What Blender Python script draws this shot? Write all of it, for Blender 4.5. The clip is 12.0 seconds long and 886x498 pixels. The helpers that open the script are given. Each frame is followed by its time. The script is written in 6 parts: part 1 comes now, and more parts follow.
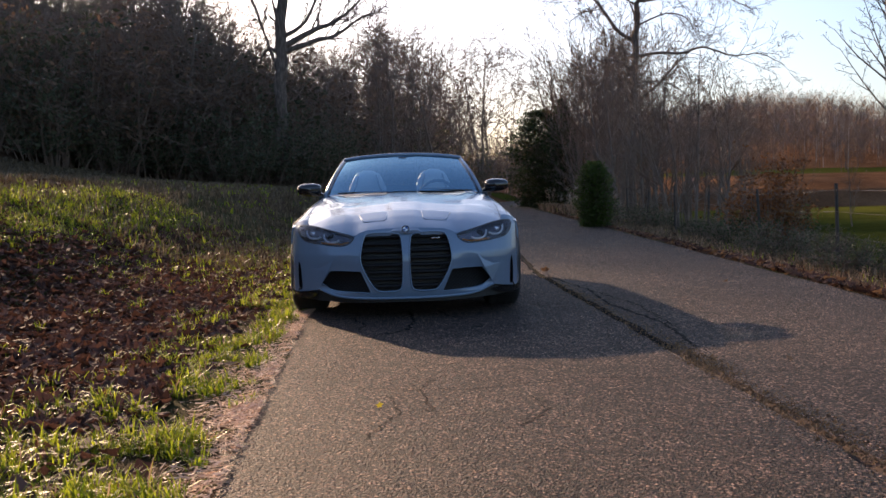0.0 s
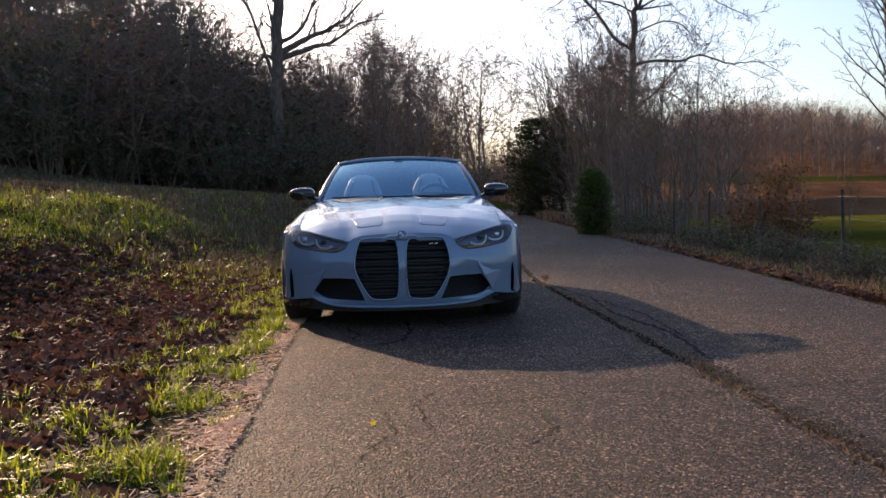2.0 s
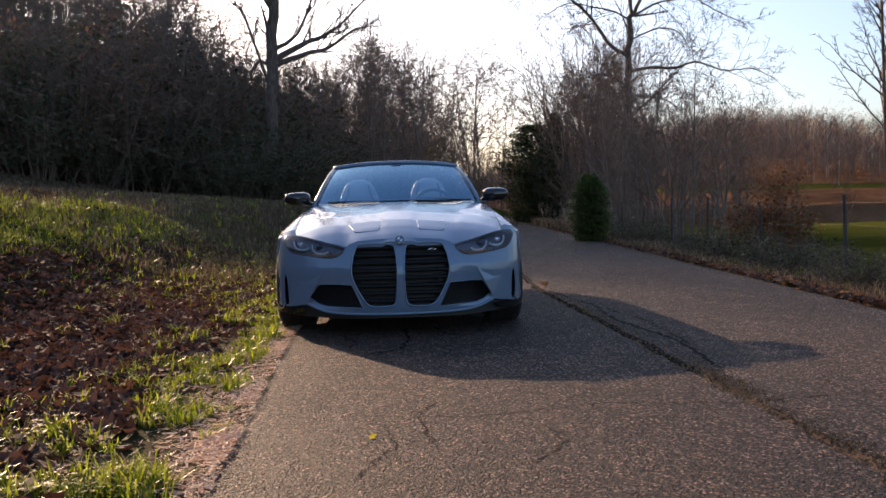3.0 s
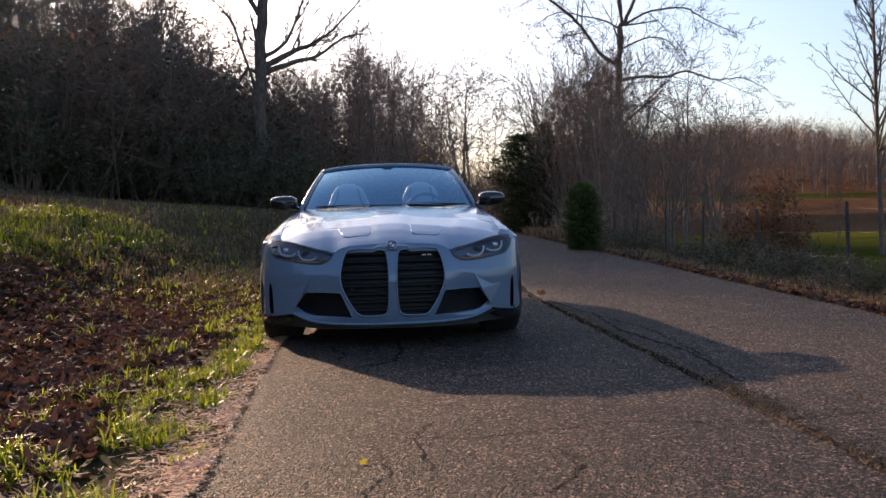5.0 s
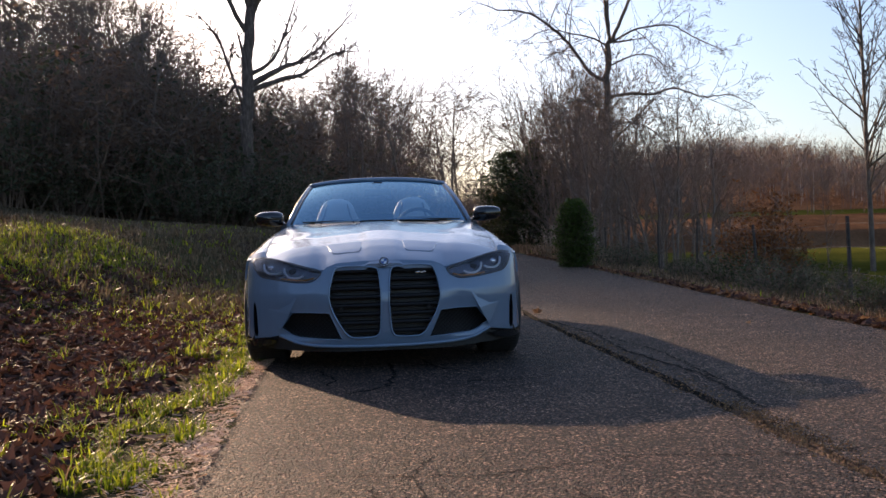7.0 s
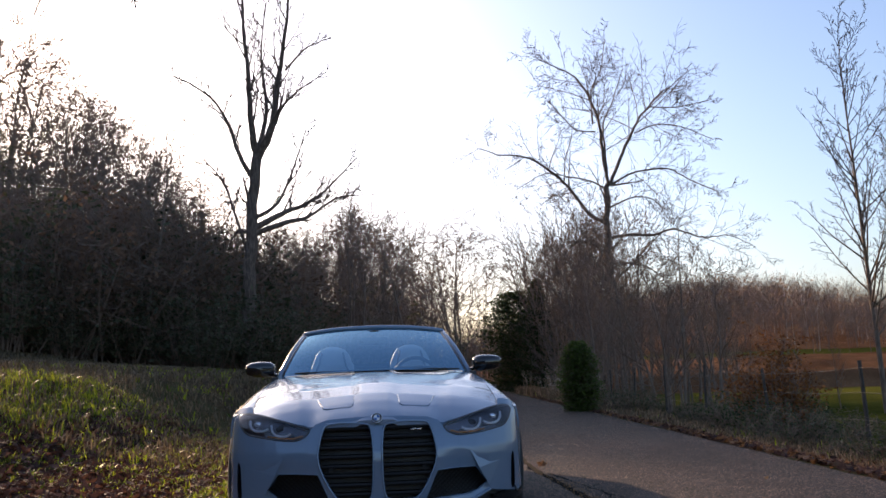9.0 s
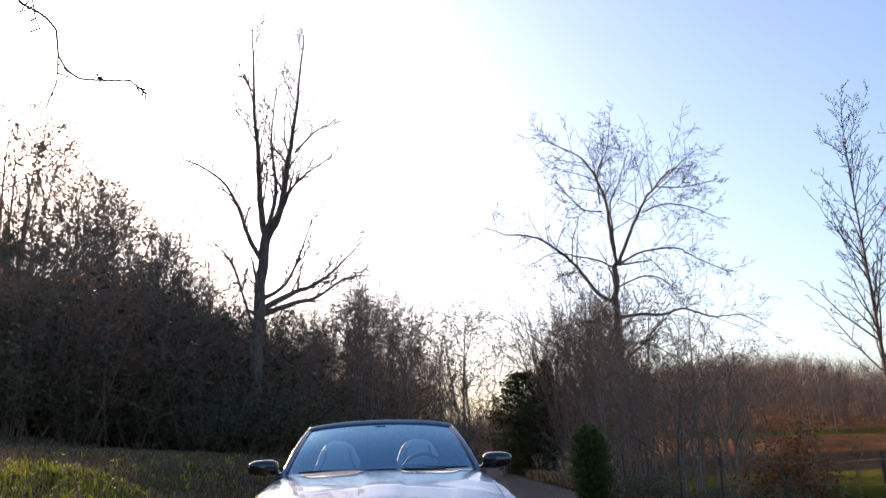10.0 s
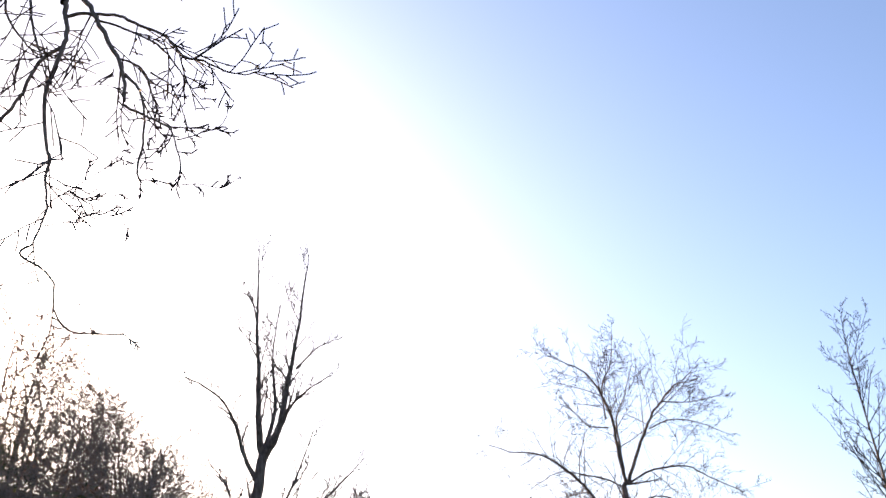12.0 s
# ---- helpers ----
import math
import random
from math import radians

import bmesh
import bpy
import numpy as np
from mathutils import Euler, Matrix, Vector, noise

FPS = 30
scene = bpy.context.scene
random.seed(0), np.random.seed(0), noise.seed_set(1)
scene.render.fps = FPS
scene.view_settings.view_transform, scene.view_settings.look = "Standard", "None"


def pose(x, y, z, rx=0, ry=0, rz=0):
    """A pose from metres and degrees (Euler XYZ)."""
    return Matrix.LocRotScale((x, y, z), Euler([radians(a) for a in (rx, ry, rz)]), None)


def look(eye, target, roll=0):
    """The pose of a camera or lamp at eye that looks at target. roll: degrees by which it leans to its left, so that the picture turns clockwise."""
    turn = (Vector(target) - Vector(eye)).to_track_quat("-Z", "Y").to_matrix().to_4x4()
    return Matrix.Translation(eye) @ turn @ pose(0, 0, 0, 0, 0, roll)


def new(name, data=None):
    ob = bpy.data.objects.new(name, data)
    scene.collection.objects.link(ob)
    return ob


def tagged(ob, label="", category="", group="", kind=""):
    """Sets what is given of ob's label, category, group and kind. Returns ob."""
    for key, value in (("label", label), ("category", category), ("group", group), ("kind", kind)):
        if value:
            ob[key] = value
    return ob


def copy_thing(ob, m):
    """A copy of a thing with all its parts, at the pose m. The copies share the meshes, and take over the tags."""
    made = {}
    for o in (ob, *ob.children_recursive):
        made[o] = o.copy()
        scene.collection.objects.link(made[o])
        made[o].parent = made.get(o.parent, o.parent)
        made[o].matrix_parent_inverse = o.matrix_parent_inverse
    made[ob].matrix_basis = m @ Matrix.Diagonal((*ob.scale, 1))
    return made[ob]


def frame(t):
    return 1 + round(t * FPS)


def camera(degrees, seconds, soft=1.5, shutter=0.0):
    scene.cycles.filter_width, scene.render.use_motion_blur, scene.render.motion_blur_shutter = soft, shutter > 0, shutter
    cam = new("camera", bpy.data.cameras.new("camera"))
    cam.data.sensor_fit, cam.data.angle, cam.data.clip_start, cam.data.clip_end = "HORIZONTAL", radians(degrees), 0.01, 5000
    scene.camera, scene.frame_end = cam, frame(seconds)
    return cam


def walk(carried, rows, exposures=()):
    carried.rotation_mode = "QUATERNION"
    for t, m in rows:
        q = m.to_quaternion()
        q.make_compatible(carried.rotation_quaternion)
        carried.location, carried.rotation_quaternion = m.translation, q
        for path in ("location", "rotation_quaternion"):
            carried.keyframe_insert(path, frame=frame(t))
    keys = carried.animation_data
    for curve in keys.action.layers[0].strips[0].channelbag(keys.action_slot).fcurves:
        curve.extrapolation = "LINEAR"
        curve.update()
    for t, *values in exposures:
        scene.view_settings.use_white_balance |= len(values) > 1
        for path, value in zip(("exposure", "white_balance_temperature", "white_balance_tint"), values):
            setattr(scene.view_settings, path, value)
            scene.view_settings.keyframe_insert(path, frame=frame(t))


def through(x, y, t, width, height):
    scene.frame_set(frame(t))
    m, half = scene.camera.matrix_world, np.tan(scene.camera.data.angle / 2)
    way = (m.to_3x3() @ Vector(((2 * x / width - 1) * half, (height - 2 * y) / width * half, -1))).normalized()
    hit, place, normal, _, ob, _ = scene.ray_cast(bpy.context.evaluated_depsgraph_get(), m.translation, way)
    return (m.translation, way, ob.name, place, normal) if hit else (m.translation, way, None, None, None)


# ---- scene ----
cam = camera(54.2, 12.0, shutter=0.0)
# eye, target and roll along the way
PATH = [
    (0, (-0.015, -6.576, 0.946), (0.078, -4.582, 0.824), -1.6),
    (0.5, (0.001, -6.526, 0.939), (0.099, -4.532, 0.819), -1.6),
    (1, (0.009, -6.467, 0.93), (0.108, -4.472, 0.816), -1.6),
    (1.5, (0.005, -6.384, 0.923), (0.105, -4.389, 0.814), -1.6),
    (2, (-0.014, -6.288, 0.914), (0.088, -4.293, 0.811), -1.5),
    (2.5, (-0.029, -6.209, 0.904), (0.077, -4.214, 0.807), -1.5),
    (3, (-0.036, -6.117, 0.895), (0.078, -4.122, 0.808), -1.5),
    (5, (-0.052, -5.745, 0.849), (0.087, -3.751, 0.785), -1.5),
    (5.5, (-0.074, -5.641, 0.837), (0.074, -3.647, 0.776), -1.5),
    (6, (-0.086, -5.549, 0.829), (0.071, -3.556, 0.771), -1.5),
    (6.5, (-0.082, -5.475, 0.827), (0.081, -3.482, 0.775), -1.6),
    (6.7, (-0.078, -5.444, 0.828), (0.088, -3.452, 0.784), -1.7),
    (8.3, (-0.039, -5.275, 0.874), (0.136, -3.29, 1.039), -1.9),
    (8.5, (-0.022, -5.235, 0.882), (0.152, -3.253, 1.086), -1.9),
    (9, (-0.011, -5.191, 0.914), (0.158, -3.221, 1.212), -2.0),
    (9.5, (-0.005, -5.149, 0.968), (0.155, -3.194, 1.355), -2.0),
    (10, (-0.001, -5.104, 1.046), (0.153, -3.168, 1.521), -2.1),
    (10.5, (0.002, -5.073, 1.146), (0.153, -3.162, 1.718), -2.1),
    (11, (0.013, -5.06, 1.252), (0.162, -3.189, 1.943), -2.2),
    (11.5, (0.031, -5.052, 1.373), (0.181, -3.229, 2.181), -2.4),
    (12, (0.064, -5.05, 1.498), (0.216, -3.281, 2.419), -2.4),
]
cam.data.dof.use_dof, cam.data.dof.focus_distance, cam.data.dof.aperture_fstop = True, 4.6, 8.0
walk(cam, [(t, look(eye, target, roll)) for t, eye, target, roll in PATH], [(0.0, 1.14), (6.5, 1.06), (8.5, 1.06), (10.0, 1.25), (12.0, 1.4)])

scene.view_settings.use_white_balance = True
scene.view_settings.white_balance_temperature, scene.view_settings.white_balance_tint = 6420, 20

# ---- world and sun ----
SUN_AZ, SUN_EL = 26.8, 18.2          # degrees left of +y, and above the horizon
sky_world = bpy.data.worlds.new("sky")
scene.world = sky_world
sky_world.use_nodes = True
wn = sky_world.node_tree.nodes
sky = wn.new("ShaderNodeTexSky")
sky.sky_type = "NISHITA"
sky.sun_disc = False
sky.sun_elevation = radians(SUN_EL)
sky.sun_rotation = radians(-SUN_AZ)
sky.altitude = 200
sky.air_density, sky.dust_density, sky.ozone_density = 1.15, 2.8, 3.0
wn["Background"].inputs["Strength"].default_value = 0.112
sky_world.node_tree.links.new(sky.outputs[0], wn["Background"].inputs["Color"])
sun = new("sun", bpy.data.lights.new("sun", "SUN"))
sun.data.energy, sun.data.angle, sun.data.color = 5.0, radians(0.6), (1.0, 0.70, 0.42)
sd = Vector((-math.sin(radians(SUN_AZ)) * math.cos(radians(SUN_EL)), math.cos(radians(SUN_AZ)) * math.cos(radians(SUN_EL)), math.sin(radians(SUN_EL))))
sun.matrix_world = look(sd * 60, (0, 0, 0))

# ---- materials ----
def material(name, build, rough=0.6, metal=0.0, **extra):
    """A node material; build(n, links, bsdf) wires its colour and relief."""
    m = bpy.data.materials.new(name)
    m.use_nodes = True
    nt = m.node_tree
    b = nt.nodes["Principled BSDF"]
    b.inputs["Roughness"].default_value, b.inputs["Metallic"].default_value = rough, metal
    for key, value in extra.items():
        b.inputs[key.replace("_", " ")].default_value = value
    build(nt.nodes, nt.links, b)
    return m


def coords(n, links, scale=(1, 1, 1), kind="Object"):
    tc, mp = n.new("ShaderNodeTexCoord"), n.new("ShaderNodeMapping")
    mp.inputs["Scale"].default_value = scale
    links.new(tc.outputs[kind], mp.inputs["Vector"])
    return mp.outputs["Vector"]


def noise_tex(n, links, vec, scale, detail=4.0, rough=0.6):
    t = n.new("ShaderNodeTexNoise")
    t.inputs["Scale"].default_value, t.inputs["Detail"].default_value, t.inputs["Roughness"].default_value = scale, detail, rough
    links.new(vec, t.inputs["Vector"])
    return t.outputs["Fac"]


def ramp(n, links, fac, stops):
    r = n.new("ShaderNodeValToRGB")
    e = r.color_ramp.elements
    while len(e) < len(stops):
        e.new(0.5)
    for el, (pos, col) in zip(e, stops):
        el.position, el.color = pos, (*col, 1)
    links.new(fac, r.inputs["Fac"])
    return r.outputs["Color"]


def mix(n, links, fac, a, b, mode="MIX"):
    m = n.new("ShaderNodeMix")
    m.data_type, m.blend_type = "RGBA", mode
    for sock, value in ((m.inputs["Factor"], fac), (m.inputs["A"], a), (m.inputs["B"], b)):
        if isinstance(value, (int, float)):
            sock.default_value = value
        elif isinstance(value, tuple):
            sock.default_value = (*value, 1)
        else:
            links.new(value, sock)
    return m.outputs["Result"]


def bump(n, links, b, height, strength, dist):
    k = n.new("ShaderNodeBump")
    k.inputs["Strength"].default_value, k.inputs["Distance"].default_value = strength, dist
    links.new(height, k.inputs["Height"])
    links.new(k.outputs["Normal"], b.inputs["Normal"])


def plain(name, col, rough=0.5, metal=0.0, wear=0.12, scale=40.0, bump_d=0.0, **extra):
    """A surface of one colour with slight grain and unevenness."""
    def build(n, links, b):
        v = coords(n, links)
        f = noise_tex(n, links, v, scale, 5)
        dark, light = tuple(c * (1 - wear) for c in col), tuple(min(1, c * (1 + wear)) for c in col)
        links.new(ramp(n, links, f, [(0.3, dark), (0.7, light)]), b.inputs["Base Color"])
        if bump_d:
            bump(n, links, b, f, 0.5, bump_d)
    return material(name, build, rough, metal, **extra)


def leafy(name, dark, light, through=0.45, rough=0.55):
    """Thin leaves that let some light through, each of a slightly different colour."""
    m = bpy.data.materials.new(name)
    m.use_nodes = True
    n, links = m.node_tree.nodes, m.node_tree.links
    b, out = n["Principled BSDF"], n["Material Output"]
    geo = n.new("ShaderNodeNewGeometry")
    col = ramp(n, links, geo.outputs["Random Per Island"], [(0.0, dark), (1.0, light)])
    links.new(col, b.inputs["Base Color"])
    b.inputs["Roughness"].default_value, b.inputs["Specular IOR Level"].default_value = rough, 0.25
    tr, mx = n.new("ShaderNodeBsdfTranslucent"), n.new("ShaderNodeMixShader")
    links.new(col, tr.inputs["Color"])
    mx.inputs["Fac"].default_value = through
    links.new(b.outputs[0], mx.inputs[1])
    links.new(tr.outputs[0], mx.inputs[2])
    links.new(mx.outputs[0], out.inputs["Surface"])
    return m


def build_asphalt(n, links, b):
    v = coords(n, links)
    big = noise_tex(n, links, v, 0.35, 5)
    mid = noise_tex(n, links, v, 2.2, 6)
    vo = n.new("ShaderNodeTexVoronoi")
    vo.inputs["Scale"].default_value = 125.0
    links.new(v, vo.inputs["Vector"])
    stone = ramp(n, links, vo.outputs["Color"], [(0.15, (0.048, 0.033, 0.028)), (0.5, (0.145, 0.10, 0.084)), (0.9, (0.42, 0.295, 0.235))])
    tone = ramp(n, links, big, [(0.3, (0.62, 0.62, 0.62)), (0.7, (1.1, 1.08, 1.05))])
    tone2 = ramp(n, links, mid, [(0.25, (0.6, 0.6, 0.6)), (0.75, (1.12, 1.1, 1.08))])
    patch_f = noise_tex(n, links, v, 9.0, 4)
    tone3 = ramp(n, links, patch_f, [(0.3, (0.66, 0.66, 0.68)), (0.7, (1.15, 1.12, 1.08))])
    tone2 = mix(n, links, 1.0, tone2, tone3, "MULTIPLY")
    lump = n.new("ShaderNodeTexVoronoi")
    lump.inputs["Scale"].default_value = 62.0
    links.new(v, lump.inputs["Vector"])
    tone2 = mix(n, links, 1.0, tone2, ramp(n, links, lump.outputs["Color"], [(0.28, (0.42, 0.42, 0.43)), (0.5, (0.95, 0.95, 0.95)), (0.75, (1.6, 1.55, 1.5))]), "MULTIPLY")
    # relief shade put into the colour: dark pits, lighter stone tops
    tone2 = mix(n, links, 1.0, tone2, ramp(n, links, lump.outputs["Distance"], [(0.16, (1.65, 1.6, 1.55)), (0.40, (0.9, 0.9, 0.9)), (0.62, (0.16, 0.16, 0.16))]), "MULTIPLY")
    links.new(mix(n, links, 1.0, mix(n, links, 1.0, stone, tone, "MULTIPLY"), tone2, "MULTIPLY"), b.inputs["Base Color"])
    fine = noise_tex(n, links, v, 45, 5)
    v2 = n.new("ShaderNodeTexVoronoi")
    v2.inputs["Scale"].default_value = 62.0
    links.new(v, v2.inputs["Vector"])
    h, h2 = n.new("ShaderNodeMath"), n.new("ShaderNodeMath")
    h.operation = h2.operation = "SUBTRACT"
    links.new(fine, h.inputs[0])
    links.new(vo.outputs["Distance"], h.inputs[1])
    links.new(h.outputs[0], h2.inputs[0])
    links.new(v2.outputs["Distance"], h2.inputs[1])
    bump(n, links, b, h2.outputs[0], 1.0, 0.027)


def build_soil(n, links, b):
    v = coords(n, links)
    f = noise_tex(n, links, v, 0.25, 7, 0.65)
    g = noise_tex(n, links, v, 22.0, 7, 0.75)
    litter = ramp(n, links, g, [(0.25, (0.018, 0.011, 0.007)), (0.5, (0.05, 0.029, 0.017)), (0.75, (0.11, 0.065, 0.038))])
    turf = ramp(n, links, g, [(0.25, (0.022, 0.024, 0.008)), (0.55, (0.05, 0.048, 0.016)), (0.8, (0.10, 0.085, 0.035))])
    w = ramp(n, links, f, [(0.42, (0, 0, 0)), (0.56, (1, 1, 1))])
    links.new(mix(n, links, w, litter, turf), b.inputs["Base Color"])
    bump(n, links, b, g, 0.8, 0.04)


def build_bark(n, links, b):
    v = coords(n, links, (6, 6, 1.2))
    f = noise_tex(n, links, v, 3.0, 7, 0.7)
    links.new(ramp(n, links, f, [(0.3, (0.085, 0.06, 0.044)), (0.55, (0.19, 0.14, 0.105)), (0.75, (0.32, 0.25, 0.195))]), b.inputs["Base Color"])
    bump(n, links, b, f, 0.8, 0.03)


def build_palebark(n, links, b):
    v = coords(n, links, (5, 5, 1.0))
    f = noise_tex(n, links, v, 2.4, 7, 0.7)
    links.new(ramp(n, links, f, [(0.3, (0.05, 0.035, 0.026)), (0.5, (0.13, 0.092, 0.07)), (0.72, (0.26, 0.195, 0.15))]), b.inputs["Base Color"])
    bump(n, links, b, f, 0.8, 0.04)


def build_meadow(n, links, b):
    v = coords(n, links)
    f = noise_tex(n, links, v, 0.5, 7, 0.7)
    g = noise_tex(n, links, v, 14.0, 5, 0.7)
    c = ramp(n, links, f, [(0.3, (0.06, 0.055, 0.027)), (0.5, (0.14, 0.108, 0.064)), (0.7, (0.24, 0.18, 0.115))])
    d = ramp(n, links, g, [(0.25, (0.45, 0.45, 0.45)), (0.75, (1.15, 1.15, 1.1))])
    links.new(mix(n, links, 1.0, c, d, "MULTIPLY"), b.inputs["Base Color"])
    bump(n, links, b, g, 0.8, 0.06)


def build_field(n, links, b):
    v = coords(n, links)
    f = noise_tex(n, links, v, 0.12, 6, 0.7)
    g = noise_tex(n, links, v, 6.0, 5, 0.7)
    c = ramp(n, links, f, [(0.3, (0.05, 0.055, 0.012)), (0.6, (0.085, 0.088, 0.018)), (0.8, (0.14, 0.12, 0.035))])
    d = ramp(n, links, g, [(0.25, (0.6, 0.6, 0.6)), (0.75, (1.15, 1.15, 1.1))])
    links.new(mix(n, links, 1.0, c, d, "MULTIPLY"), b.inputs["Base Color"])
    bump(n, links, b, g, 0.8, 0.1)


def build_leafbed(n, links, b):
    v = coords(n, links)
    f = noise_tex(n, links, v, 0.10, 7, 0.7)
    g = noise_tex(n, links, v, 5.0, 6, 0.75)
    c = ramp(n, links, f, [(0.3, (0.08, 0.042, 0.024)), (0.5, (0.17, 0.085, 0.045)), (0.72, (0.26, 0.14, 0.075))])
    d = ramp(n, links, g, [(0.25, (0.5, 0.5, 0.5)), (0.75, (1.15, 1.15, 1.1))])
    links.new(mix(n, links, 1.0, c, d, "MULTIPLY"), b.inputs["Base Color"])
    bump(n, links, b, g, 0.8, 0.15)


def build_woodfloor(n, links, b):
    v = coords(n, links)
    g = noise_tex(n, links, v, 4.0, 6, 0.75)
    links.new(ramp(n, links, g, [(0.25, (0.04, 0.026, 0.018)), (0.5, (0.10, 0.063, 0.042)), (0.8, (0.19, 0.12, 0.075))]), b.inputs["Base Color"])
    bump(n, links, b, g, 0.9, 0.2)


WOODFLOOR = material("wood_floor", build_woodfloor, 0.95, Specular_IOR_Level=0.0)
MEADOW = material("dry_meadow", build_meadow, 0.95, Specular_IOR_Level=0.0)
FIELD = material("green_field", build_field, 0.95, Specular_IOR_Level=0.0)
LEAFBED = material("leaf_strewn_slope", build_leafbed, 0.95, Specular_IOR_Level=0.0)
TAR = plain("old_tar", (0.016, 0.015, 0.014), 0.95, wear=0.4, scale=30, bump_d=0.004, Specular_IOR_Level=0.05)
ASPHALT = material("asphalt", build_asphalt, 0.72, Specular_IOR_Level=0.26)
SOIL = material("soil", build_soil, 0.95, Specular_IOR_Level=0.05)
BARK = material("bark", build_bark, 0.9)
PALEBARK = material("pale_flaking_bark", build_palebark, 0.9)
# twig bark with the shade of twigs against the sky put into its colour
BACKLIT_TWIG = plain("backlit_twig_bark", (0.085, 0.06, 0.048), 0.85, wear=0.3, scale=3)
FARBARK = plain("far_bark", (0.20, 0.145, 0.11), 0.9, wear=0.3, scale=0.4)
TWIG = plain("twig_bark", (0.19, 0.125, 0.088), 0.85, wear=0.3, scale=3)
GRASS = leafy("grass_blade", (0.045, 0.085, 0.008), (0.34, 0.39, 0.024), 0.6, 0.4)
DRY = leafy("dry_grass", (0.17, 0.10, 0.055), (0.44, 0.30, 0.19), 0.35, 0.75)
LITTER = leafy("fallen_leaf", (0.036, 0.019, 0.014), (0.135, 0.066, 0.045), 0.24, 0.8)
GREENLEAF = leafy("evergreen_leaf", (0.022, 0.034, 0.011), (0.07, 0.09, 0.026), 0.3)
RUSTLEAF = leafy("rust_leaf", (0.12, 0.06, 0.027), (0.30, 0.16, 0.075), 0.5)
STRAW = leafy("bleached_straw", (0.46, 0.28, 0.18), (0.88, 0.66, 0.50), 0.35, 0.7)
GOLDLEAF = leafy("gold_leaf", (0.20, 0.13, 0.02), (0.36, 0.27, 0.05), 0.45)


# ---- small builders ----
def mesh_of(name, verts, faces, smooth=False):
    me = bpy.data.meshes.new(name)
    me.from_pydata([tuple(v) for v in verts], [], faces)
    if smooth:
        me.polygons.foreach_set("use_smooth", [True] * len(me.polygons))
    me.update()
    return me


def add(name, me, mats, parent=None, label="", m=None):
    """Links a mesh as one object, under a parent if there is one."""
    ob = new(name, me)
    for k in (mats if isinstance(mats, (list, tuple)) else [mats]):
        if me.materials.find(k.name) < 0:
            me.materials.append(k)
    if parent is not None:
        ob.parent = parent
    if m is not None:
        ob.matrix_basis = m
    if label:
        ob["label"] = label
    return ob


def part(name, bm, mat, parent, label="", smooth=False, m=None):
    me = bpy.data.meshes.new(name)
    bm.to_mesh(me)
    bm.free()
    if smooth:
        me.polygons.foreach_set("use_smooth", [True] * len(me.polygons))
    return add(name, me, mat, parent, label, m)


def scatter(kinds, places):
    """Copies of the given things at the places (which kind, pose); the first of each kind is the thing itself."""
    first = {}
    for k, m in places:
        if k in first:
            copy_thing(kinds[k], m)
        else:
            first[k] = m
    for k, m in first.items():
        kinds[k].matrix_basis = m
    for k in range(len(kinds)):
        if k not in first:
            kinds[k].matrix_basis = places[0][1] @ Matrix.Translation((1.5, 1.5, 0))


def step(a, b, x):
    t = np.clip((np.asarray(x, float) - a) / (b - a), 0, 1)
    return t * t * (3 - 2 * t)

# ---- land ----
def road_left(y):
    return np.interp(y, [-40, -4, 0, 6, 20, 45, 60, 90, 120], [-0.3, -0.66, -0.82, -0.74, 0.6, 3.2, 5.0, 10.5, 20])


def road_right(y):
    return np.interp(y, [-40, 0, 45, 60, 90, 120], [3.4, 3.85, 7.95, 9.8, 15.5, 25])


def land(x, y):
    """Height of the ground: a bank and a wooded hill on the one side, a dip and far slope on the other."""
    x, y = np.asarray(x, float), np.asarray(y, float)
    u, v = road_left(y) - x, x - road_right(y)
    left = np.interp(u, [0, 0.6, 1.6, 2.4, 3.2, 4.3, 6.2, 12, 17, 25, 40, 60, 100, 300, 3000], [0, 0.0, 0.02, 0.13, 0.5, 1.05, 1.4, 1.85, 2.8, 6.5, 15, 24, 36, 60, 60])
    # the hill climbs on behind the wood's edge
    d, az = np.hypot(x, y + 5.2), np.degrees(np.arctan2(x, y + 5.2))
    climb = np.interp(az, [-100, -60, -30, -23, -17, -13, -11, -7, -3, 1, 5, 8], [0, 0.12, 0.22, 0.225, 0.19, 0.155, 0.14, 0.12, 0.10, 0.07, 0.04, 0.0])
    left = np.maximum(left, climb * np.minimum(d, 190) * step(42, 80, d) * step(2, 16, u))
    far = np.interp(y, [-3000, -60, 0, 30, 75, 87, 89, 97, 111, 119, 150, 200, 250, 340, 3000], [0, -0.3, -0.3, -0.8, -1.35, -1.3, 0.5, 2.0, 3.0, 3.6, 8.0, 14, 19, 28, 28])
    far = np.where(y > 118, 3.4 + (far - 3.4) * np.interp(np.degrees(np.arctan2(x, y + 5.2)), [6, 14, 22, 26.5, 30, 34], [0.25, 0.5, 1.0, 0.97, 0.6, 0.42]), far)
    right = far * step(0.1, 1.0, v / np.interp(y, [60, 110], [7.0, 14.0])) - 0.12 * step(0.1, 0.7, v)
    return np.where(u > 0, left, 0.0) + np.where(v > 0, right, 0.0)


def bumps(x, y, s=1.0):
    return 0.05 * noise.fractal((x * 0.7 * s, y * 0.7 * s, 3.1), 1.0, 2.0, 4)


def lines(*spans):
    out = []
    for a, b, n in spans:
        out += list(np.linspace(a, b, n, endpoint=False))
    return np.array(out + [spans[-1][1]])


